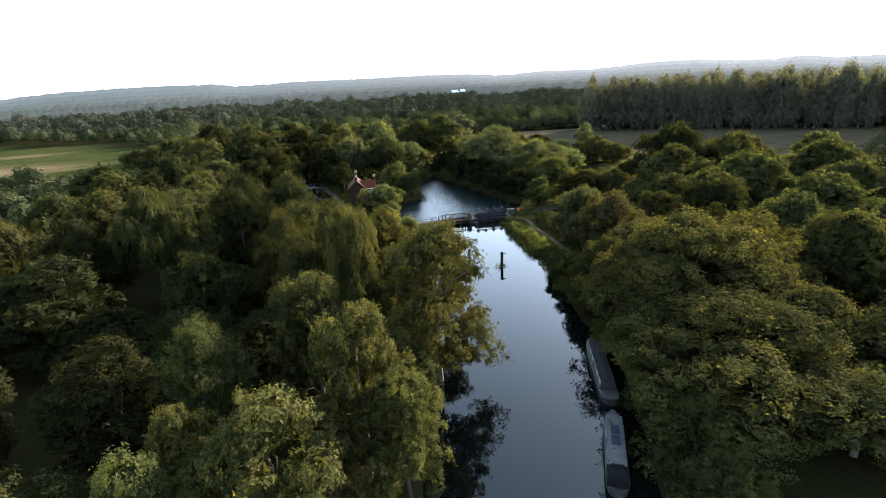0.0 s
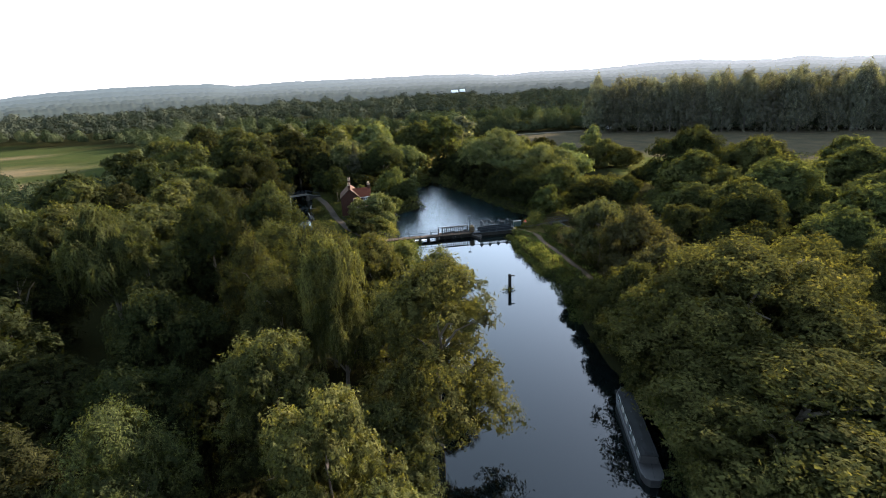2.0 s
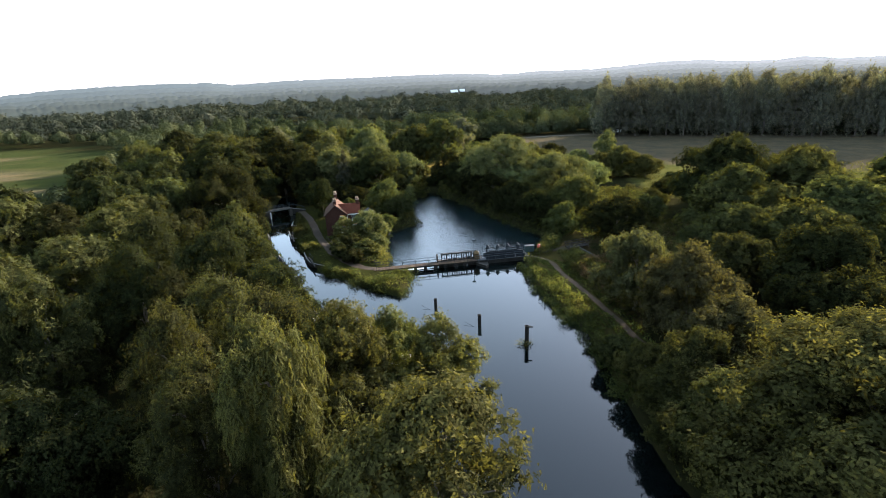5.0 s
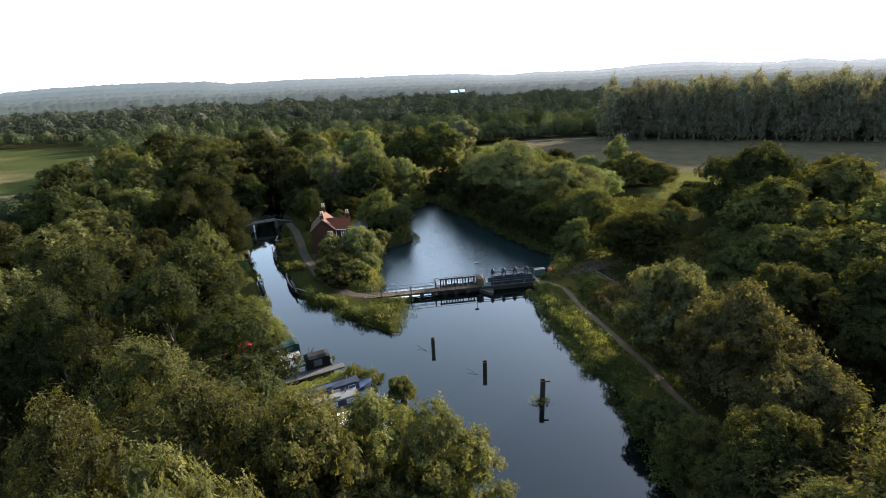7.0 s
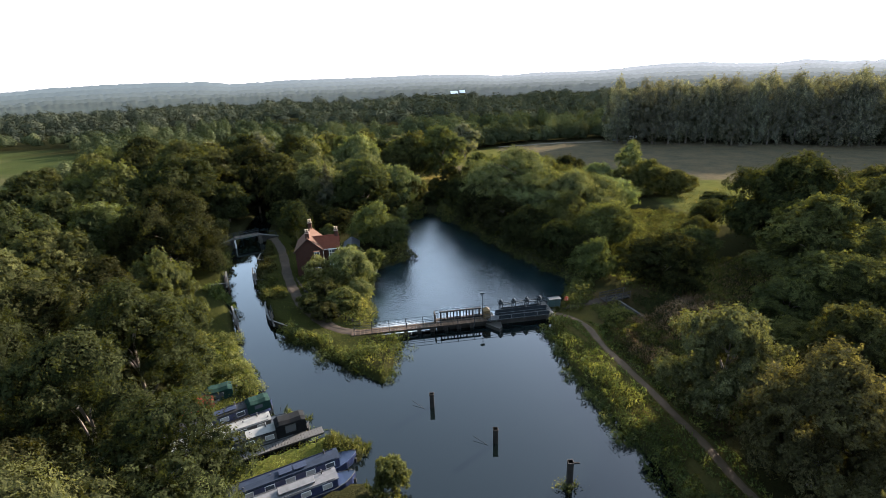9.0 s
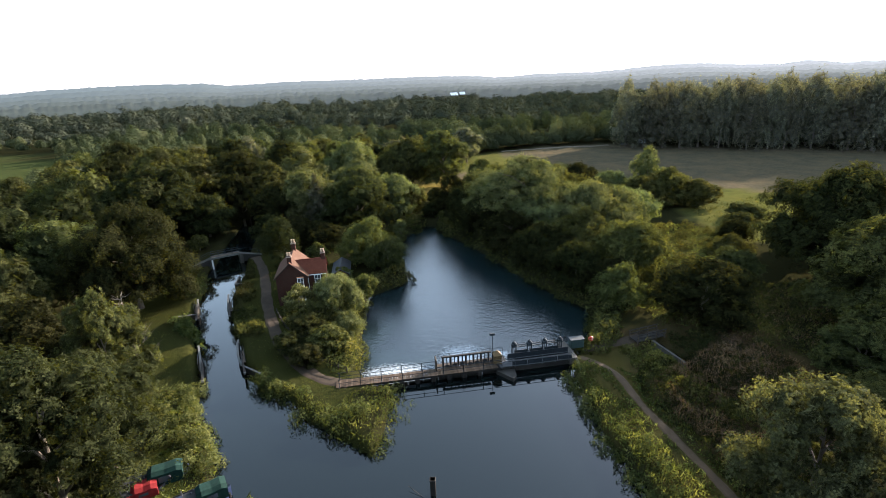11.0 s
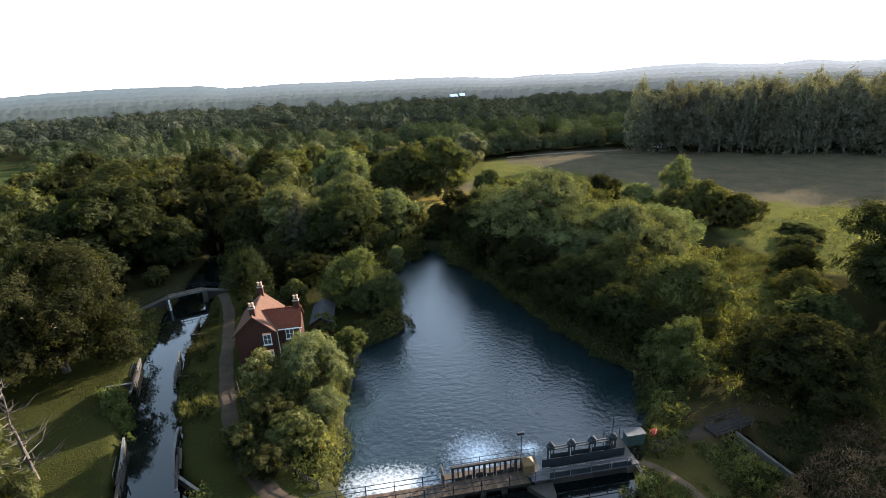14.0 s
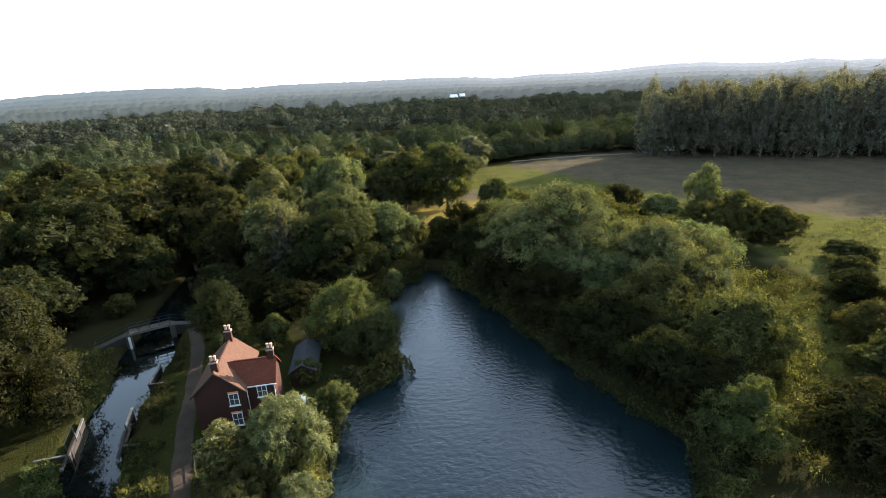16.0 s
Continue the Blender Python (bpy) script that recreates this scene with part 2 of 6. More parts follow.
def leaves(rng, centre, normal, size, slim=0.6, hang=None):
    """Corner points of three-cornered leaf sprays at the centres, facing roughly along the normals."""
    n = len(centre)
    normal = unit(normal + rng.normal(0, 0.45, (n, 3)))
    along = unit(rng.normal(0, 1, (n, 3)) if hang is None else np.tile(hang, (n, 1)) + rng.normal(0, 0.28 if hang[2] < 0 else 0.6, (n, 3)))
    u = unit(along - normal * (along * normal).sum(1, keepdims=True))
    v = np.cross(normal, u)
    size = np.asarray(size).reshape(-1, 1)
    wide = size * slim * rng.uniform(0.75, 1.3, (n, 1))
    a = centre + u * size * 1.1
    c, d = centre + v * wide - u * size * rng.uniform(0.2, 0.9, (n, 1)), centre - v * wide - u * size * rng.uniform(0.2, 0.9, (n, 1))
    return np.stack((a, c, d), 1).reshape(-1, 3)


def lobed(rng, count, low, high, half, lobe, droop=0.0, peak=0.5):
    """Lobe centres and radii of a crown between two heights, half wide at its widest."""
    z = rng.uniform(0, 1, count) ** 0.8
    shape = np.sqrt(np.clip(1 - ((z - peak) / np.where(z > peak, 1 - peak, peak + 0.25)) ** 2, 0.03, 1))
    ang = np.arange(count) * 2.399963 + rng.uniform(0, 0.9, count)
    reach = half * shape * np.sqrt(rng.uniform(0.25, 1.12, count)) - lobe * 0.55
    reach = np.maximum(reach, 0)
    c = np.stack((np.cos(ang) * reach, np.sin(ang) * reach, low + lobe * 0.6 + z * (high - low - 1.5 * lobe)), 1)
    r = lobe * rng.uniform(0.5, 1.2, count)
    return c, r


def crown_points(rng, n, c, r, flat=0.8):
    """Points and outward normals of leafy tufts on the outer side of a set of lobes."""
    tufts = 22
    td = unit(rng.normal(0, 1, (len(c) * tufts, 3)))
    td[:, 2] = np.where(td[:, 2] < -0.4, -td[:, 2], td[:, 2])
    tr = rng.uniform(0.72, 1.30, len(td))
    pick = rng.choice(len(c), int(n * 1.9), p=(r ** 2) / (r ** 2).sum())
    tuft = pick * tufts + rng.integers(0, tufts, len(pick))
    off = rng.normal(0, 1, (len(pick), 3)) * np.array((0.17, 0.17, 0.20))
    d = td[tuft]
    p = c[pick] + (d * tr[tuft, None] + off) * r[pick, None] * np.array((1, 1, flat))
    deep = np.zeros(len(p))
    for k in range(len(c)):
        q = (p - c[k]) / (r[k] * np.array((1, 1, flat)))
        deep = np.maximum(deep, np.where(pick == k, 0.9, 1) - np.sqrt((q ** 2).sum(1)))
    keep = np.argsort(deep + rng.uniform(0, 0.15, len(p)))[:n]
    return p[keep], unit(d[keep] + 0.9 * off[keep]), pick[keep]


def limb_mesh(rng, height, spread, radius, count=7):
    """A tapered trunk that leans a little, with limbs that fork from it."""
    bm = bmesh.new()
    pts = [Vector((0, 0, -0.4))]
    for i in range(1, 6):
        k = i / 5
        pts.append(Vector((rng.normal(0, 0.12) * i * 0.5, rng.normal(0, 0.12) * i * 0.5, height * k)))
    for i in range(5):
        rod(bm, pts[i], pts[i + 1] + Vector((0, 0, 0.05)), radius * (1 - 0.17 * i), 7, radius * (1 - 0.17 * (i + 1)))
    for i in range(count):
        k = 1 + i % 4
        start = pts[k].lerp(pts[k + 1], rng.uniform(0, 1))
        ang = i * 2.4 + rng.uniform(0, 0.8)
        end = start + Vector((math.cos(ang) * spread * rng.uniform(0.5, 0.9), math.sin(ang) * spread * rng.uniform(0.5, 0.9), height * rng.uniform(0.12, 0.3)))
        mid = start.lerp(end, 0.5) + Vector((0, 0, height * 0.05))
        rod(bm, start, mid, radius * 0.4, 5, radius * 0.26)
        rod(bm, mid, end, radius * 0.26, 5, radius * 0.1)
    return bm


def make_tree(seed, kind, material, n=6500, leaf=0.36, tall=18.0):
    """The model of a tree 12 m wide and tall m high, to be scaled to its place."""
    rng = np.random.default_rng(seed)
    holder = thing("tree", pose(0, 0, 0), "", "")
    slim, hang, flat = 0.62, None, 0.9
    if kind == "broad":
        c, r = lobed(rng, 62, 0.5, tall, 6.3, 1.65, peak=0.42)
    elif kind == "multi":
        c, r = lobed(rng, 74, 0.5, tall, 6.3, 1.3, peak=0.38)
    elif kind == "dome":
        c, r = lobed(rng, 84, 0.3, tall, 6.5, 1.4, peak=0.3)
    elif kind == "willow":
        c, r = lobed(rng, 64, 0.3, tall, 6.3, 1.55, peak=0.40)
        slim, flat = 0.30, 1.05
    elif kind == "osier":
        c, r = lobed(rng, 84, 0.1, tall, 6.5, 1.25, peak=0.36)
        slim, hang, flat = 0.20, np.array((0, 0, 1.0)), 1.1
    elif kind == "weeping":
        c, r = lobed(rng, 36, tall * 0.25, tall, 5.4, 1.6, peak=0.6)
        slim, hang, flat = 0.16, np.array((0, 0, -1.0)), 1.3
    elif kind == "poplar":
        c, r = lobed(rng, 64, -0.6, tall, 6.4, 1.6, peak=0.55)
        slim, flat = 0.5, 2.0
    elif kind == "spruce":
        k = np.repeat(np.arange(42), 5)
        out = np.tile((0.25, 0.45, 0.65, 0.85, 1.0), 42)
        z = k / 41
        reach = 6.0 * (1 - z) ** 0.75 * (0.8 + 0.25 * np.sin(k * 5.1))
        c = np.stack((np.cos(k * 2.4) * reach * out, np.sin(k * 2.4) * reach * out, 1.2 + z * (tall - 1.6) - 0.28 * reach * out ** 2 + 0.4), 1)
        r = (0.28 + 0.75 * (1 - z)) * (1.15 - 0.55 * out)
        slim, flat = 0.3, 0.45
    elif kind == "cypress":
        c, r = lobed(rng, 50, 0.2, tall, 5.9, 1.7, peak=0.4)
        slim, flat = 0.4, 1.6
    p, d, pick = crown_points(rng, n, c, r, flat)
    size = leaf * rng.uniform(0.6, 1.35, n)
    lobe_tone = rng.uniform(-0.16, 0.16, len(c))
    if kind == "osier":
        size *= 1.7
    if kind == "weeping":
        fall = rng.uniform(0, 1, n) ** 1.5 * 2.8
        edge = np.hypot(p[:, 0], p[:, 1]) / 5.5
        p[:, 2] -= fall * np.clip(edge, 0.1, 1)
        p[:, 2] = np.maximum(p[:, 2], 1.0)
        size *= 2.3
    tone = np.clip(0.45 + lobe_tone[pick] + rng.normal(0, 0.10, n), 0, 1)
    # inner leaves take a near-darkest tone, painting the shade deep in the crown
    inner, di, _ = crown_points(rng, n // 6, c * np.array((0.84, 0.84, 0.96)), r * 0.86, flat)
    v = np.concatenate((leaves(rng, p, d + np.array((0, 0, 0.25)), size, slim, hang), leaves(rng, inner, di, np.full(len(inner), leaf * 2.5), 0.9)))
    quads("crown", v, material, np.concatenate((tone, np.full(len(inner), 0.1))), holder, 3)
    part("trunk", limb_mesh(rng, tall * 0.7, 4.0, 0.36), BARK, holder)
    return holder


# ---- the lie of the land ----
RIVER = [(15, -80), (15.5, 20), (17.2, 33), (19.4, 44), (20.8, 52), (21, 61), (19.6, 66), (19, 75), (19.3, 85), (19.6, 92), (18.2, 98), (16.5, 106), (15, 113), (14.8, 125.5),
         (-7.6, 123.0), (-8.1, 114), (-8.9, 109), (-12.4, 112), (-17.8, 115.9), (-20.1, 118.9), (-22, 120.8), (-26.3, 122), (-27.2, 125.5), (-29.6, 127.4),
         (-31.2, 130), (-32.6, 133.8), (-36, 139.5), (-38.8, 145.3), (-40.2, 149), (-41.5, 152), (-42.3, 157), (-43.7, 164), (-46.5, 173), (-49, 183), (-53, 205),
         (-60, 240), (-66, 240), (-59, 205), (-55.2, 183), (-52.2, 172), (-51.6, 166), (-47.6, 157), (-46.0, 149.5), (-43.8, 144.3), (-41.5, 138.5), (-37.8, 132.3),
         (-34.3, 125.5), (-32.6, 122), (-29.5, 116), (-25.6, 110.5), (-23, 105), (-17.2, 101.3), (-9.6, 98.6), (-9.2, 95.0), (-7.6, 92.0), (-5, 91), (-3, 86), (-2, 78),
         (-1.5, 70), (-2, 60), (-3, 40), (-3, -80)]
POOL = [(16.5, 128.3), (19.5, 133), (21.5, 138.5), (22.5, 145), (18, 152.5), (14, 160), (8, 174), (3.5, 184.0), (-0.8, 190), (-2.6, 195), (-3.2, 199),
        (-5.8, 199.5), (-7.4, 197.5), (-8.6, 194.5), (-12, 189), (-13.5, 183), (-13.6, 177), (-9.8, 167), (-8.3, 160), (-11.5, 156.7), (-15.6, 153), (-15.4, 146), (-15, 141),
        (-13.5, 133), (-13, 126.5), (-8, 125.6)]
CHANNEL = [(27.2, 132.6), (29.2, 132.2), (31.5, 124.5), (35.5, 112), (33.5, 111.5), (29.3, 123.5)]
MOORINGS = [[(-9.5, 96.9), (-8.0, 94.4), (-24.0, 85.8), (-25.6, 88.8)], [(-14.8, 102.9), (-12.8, 100.6), (-29.2, 92.0), (-30.6, 94.4)],
            [(-19.5, 107.5), (-17.5, 103.3), (-33.0, 96.3), (-36.0, 100.0)]]
WEIR_BED = [(-8.5, 121.5), (15.2, 124.5), (15.8, 129.0), (-12.5, 126.5), (-12.8, 123.4)]
UP, DOWN = 0.0, -1.2                    # water above and below the weir


def inside(x, y, poly):
    hit = np.zeros(x.shape, bool)
    for (x0, y0), (x1, y1) in zip(poly, poly[1:] + poly[:1]):
        if y0 != y1:
            hit ^= ((y0 > y) != (y1 > y)) & (x < (x1 - x0) * (y - y0) / (y1 - y0) + x0)
    return hit


def edge_distance(x, y, poly):
    """Metres to the outline, negative inside."""
    d = np.full(x.shape, 1e9)
    for (x0, y0), (x1, y1) in zip(poly, poly[1:] + poly[:1]):
        t = np.clip(((x - x0) * (x1 - x0) + (y - y0) * (y1 - y0)) / ((x1 - x0) ** 2 + (y1 - y0) ** 2), 0, 1)
        d = np.minimum(d, np.hypot(x - x0 - t * (x1 - x0), y - y0 - t * (y1 - y0)))
    return np.where(inside(x, y, poly), -d, d)


def wobble(x, y, scale, seed=0.0):
    """Smooth unevenness between about -1 and 1."""
    a, b = x / scale + seed, y / scale - 1.7 * seed
    return 0.5 * (np.sin(a * 1.3 + 1.9 * np.sin(b * 0.7)) + np.sin(b * 1.7 + 1.3 * np.sin(a * 0.9 + 1)))


def land(x, y):
    z = 0.85 + 0.18 * wobble(x, y, 7.0) + 0.10 * wobble(x, y, 2.1, 3.0)
    far = np.clip((np.hypot(x, y) - 300) / 600, 0, 1)
    z = z + far * 2.0 * wobble(x, y, 160, 2.0)
    for poly, bed, bank in [(WEIR_BED, -2.0, 0.4), (RIVER, -1.6, 1.1), (POOL, -3.2, 1.6), (CHANNEL, -0.8, 0.6)] + [(p, -1.0, 0.35) for p in MOORINGS]:
        d = edge_distance(x, y, poly)
        k = np.clip((d + 0.25 * bank) / bank, 0, 1)
        z = np.where(d < bank, bed + (z - bed) * k * k * (3 - 2 * k), z)
    return z


# clearings: outline, ground colour
GRASS, WOODLAND, SANDY, FAIRWAY = (0.0135, 0.0165, 0.005), (0.009, 0.010, 0.005), (0.10, 0.080, 0.052), (0.021, 0.030, 0.011)
FIELD = [(2, 255), (4, 306), (20, 322), (52, 341), (98, 341), (210, 288), (325, 234), (300, 180), (150, 150), (98, 152), (86, 158), (66, 172), (62, 185), (66, 205), (40, 235), (18, 240)]
GOLF = [(-140, 190), (-150, 240), (-190, 330), (-280, 400), (-420, 420), (-420, 300), (-240, 200)]
# meadow on the sunny side of the poplars' shadow edge
SUNLIT_STRIP = [(4, 290), (10, 318), (24, 322), (40, 300), (70, 246), (90, 227), (105, 216), (130, 204), (200, 176), (150, 150), (98, 152), (86, 158), (66, 172), (62, 185), (66, 205), (40, 235), (18, 240)]
# one grass: field coloured as shaded and hazy, the strip as sunlit
CLEARINGS = [(FIELD, (0.056, 0.049, 0.036)), (SUNLIT_STRIP, (0.052, 0.056, 0.017)), (GOLF, FAIRWAY),
             # sunlit gap under the bank trees, its light put into this bright green
             ([(20.0, 46), (27, 44), (29, 66), (24.5, 69), (21.5, 62)], (0.050, 0.060, 0.012)),
             ([(30, 128), (46, 130), (60, 165), (62, 182), (40, 178), (34, 155)], (0.045, 0.046, 0.012)),
             ([(-8, 226), (-12, 240), (0, 262), (10, 250), (6, 228)], (0.12, 0.10, 0.03)),
             ([(-130, 420), (-60, 400), (-10, 420), (-20, 450), (-110, 452)], (0.10, 0.09, 0.04)),
             ([(-60, 158), (-66, 128), (-48, 120), (-34, 118), (-32, 135), (-44, 155), (-52, 161)], GRASS),
             ([(-41, 152), (-46, 175), (-38, 178), (-18, 160), (-14, 124), (-10, 108), (-22, 117), (-28, 122)], GRASS),
             ([(-8, 100), (-30, 86), (-34, 92), (-32, 112), (-24, 106)], (0.050, 0.056, 0.012)),
             ([(14, 130), (16, 105), (21, 92), (20, 70), (27, 70), (27, 92), (33, 128), (26, 136)], (0.031, 0.028, 0.010)),
             ([(22.5, 131), (23.5, 112), (27, 98), (36, 97), (46, 126), (42, 138), (30, 137)], (0.032, 0.024, 0.013))]
BUNKERS = [(-292, 340, 9), (-268, 322, 8), (-284, 362, 7), (-236, 268, 30), (-190, 215, 26)]


def axis(fine0, fine1, step, low, high):
    pts = list(np.arange(fine0, fine1 + 1e-6, step))
    s, p = step, fine1
    while p < high:
        s *= 1.17
        p += s
        pts.append(min(p, high))
    s, p = step, fine0
    while p > low:
        s *= 1.17
        p -= s
        pts.insert(0, max(p, low))
    return np.array(pts)


def sheet(name, xs, ys, height, material, colour=None):
    x, y = np.meshgrid(xs, ys)
    z = height(x, y)
    nx, ny = len(xs), len(ys)
    idx = np.arange(nx * ny).reshape(ny, nx)
    face = np.stack((idx[:-1, :-1], idx[:-1, 1:], idx[1:, 1:], idx[1:, :-1]), -1).reshape(-1, 4)
    me = bpy.data.meshes.new(name)
    me.vertices.add(nx * ny)
    me.vertices.foreach_set("co", np.stack((x, y, z), -1).astype(np.float32).ravel())
    me.loops.add(face.size)
    me.loops.foreach_set("vertex_index", face.astype(np.int32).ravel())
    me.polygons.add(len(face))
    me.polygons.foreach_set("loop_start", np.arange(0, face.size, 4, dtype=np.int32))
    if colour is not None:
        me.attributes.new("cover", "FLOAT_COLOR", "POINT").data.foreach_set("color", colour(x, y).astype(np.float32).ravel())
    me.materials.append(material)
    me.update(calc_edges=True)
    me.polygons.foreach_set("use_smooth", np.ones(len(face), bool))
    return new(name, me)


def cover(x, y):
    col = np.empty(x.shape + (4,))
    col[...] = (*WOODLAND, 1)
    for poly, c in CLEARINGS:
        d = edge_distance(x, y, poly) + 2.0 * wobble(x, y, 3.0, 5.0)
        k = np.clip(0.5 - d / 2.5, 0, 1)[..., None]
        col = col * (1 - k) + np.array((*c, 1)) * k
    for bx, by, br in BUNKERS:
        k = np.clip(1.5 - np.hypot(x - bx, (y - by) * 1.6) / br + 0.3 * wobble(x, y, 5.0), 0, 1)[..., None]
        col = col * (1 - k) + np.array((*SANDY, 1)) * k
    return col


tagged(sheet("ground", axis(-60, 48, 0.8, -4500, 4500), axis(20, 215, 0.8, -400, 4800), land, GROUND, cover),
       "grassy river banks, meadow and dark woodland floor", "ground", kind="structure")


def flat_water(name, outline, z, material, label):
    bm = bmesh.new()
    bmesh.ops.triangulate(bm, faces=[bm.faces.new([bm.verts.new((x, y, z)) for x, y in outline])])
    for f in bm.faces:
        if f.normal.z < 0:
            f.normal_flip()
    return tagged(part(name, bm, material), label, "water", kind="structure")


flat_water("water_river", [(25, -80), (25, 126.4), (14.8, 126.4), (-6, 123.15), (-9.5, 120), (-13, 116), (-20, 122), (-25, 127), (-36, 147), (-38, 165), (-44, 190), (-54, 245), (-72, 245),
                           (-62, 190), (-58, 160), (-49, 145), (-38, 120), (-37, 92), (-20, 82), (-8, 80), (-8, -80)], UP, WATER_CALM, "calm dark river water that mirrors the sky")
flat_water("water_pool", [(17, 127.3), (24, 132), (27, 145), (20, 165), (8, 190), (4, 210), (8, 245), (-6, 245), (-12, 205), (-20, 190), (-20, 172), (-13, 165), (-20, 156), (-19, 135), (-16, 122.2)],
           DOWN, WATER_POOL, "rippled weir pool water with white foam below the weir")
flat_water("water_channel", [(26.5, 133), (30, 133), (32.5, 124.5), (36.5, 111), (32.5, 111), (28.5, 123.5)], -0.2, WATER_CALM, "still dark water in a narrow side channel")

# ---- trees ----
MODELS = {}


def model(kind, leaf, seed, tall, grade):
    key = (kind, leaf, seed, tall, grade)
    if key not in MODELS:
        n, size = {"tall": (3600, 0.41), "vast": (40000, 0.136), "fine": (14000, 0.219), "near": (10000, 0.26), "mid": (6600, 0.357), "far": (3200, 0.51)}[grade]
        MODELS[key] = make_tree(seed + 11 * len(kind), kind, {"b": LEAF, "o": LEAF_OLIVE, "w": LEAF_WILLOW, "g": LEAF_GREY, "s": LEAF_POPLAR_HAZED, "t": LEAF_TAN, "d": LEAF_DARK, "p": LEAF_PALE}[leaf], n, size, tall)
    return MODELS[key]


WORDS = {"broad": "broadleaf tree with clumped crown", "multi": "broadleaf tree with loose crown", "dome": "broad domed tree",
         "willow": "willow with soft foliage", "weeping": "weeping willow with hanging strands", "osier": "feathery willow", "poplar": "tall poplar",
         "spruce": "conifer with drooping tiered boughs", "cypress": "dense evergreen tree"}
HUES = {"b": "dark green", "o": "olive green", "w": "pale green", "g": "grey-green", "s": "haze-paled green", "t": "brownish olive", "d": "dark green", "p": "cream-flowered"}
tree_rng = random.Random(5)


def tree(x, y, top, wide, kind="broad", leaf="b", seed=0, where="on the river bank", base=0.6, group="riverside trees"):
    high = top - base
    grade = "tall" if kind == "poplar" else "far" if y > 219 or high < 4.2 or abs(x) > 78 else "vast" if wide > 16 and -60 < x < 36 and y < 190 else "near" if -40 < x < -10 and 124 < y < 172 and wide > 4.4 else "fine" if (y < 106 and abs(x) < 42) or (13 < wide and 20 < x < 45 and y < 150) else "mid"
    tall = 18.0 if high / wide > 1.2 else 11.0
    src = model(kind, leaf, seed, tall, grade)
    turn = tree_rng.uniform(0, 360)
    src.scale = (wide / 12.0, wide / 12.0, high / tall)
    ob = copy_thing(src, pose(x, y, base, 0, 0, turn))
    src.scale = (1, 1, 1)
    shrub = high < 5.5
    ob.name = "shrub" if shrub else "tree"
    words = HUES[leaf] + " " + WORDS[kind] + " " + where
    return tagged(ob, words.replace("tree", "shrub") if shrub else words, "shrub" if shrub else "tree", group)


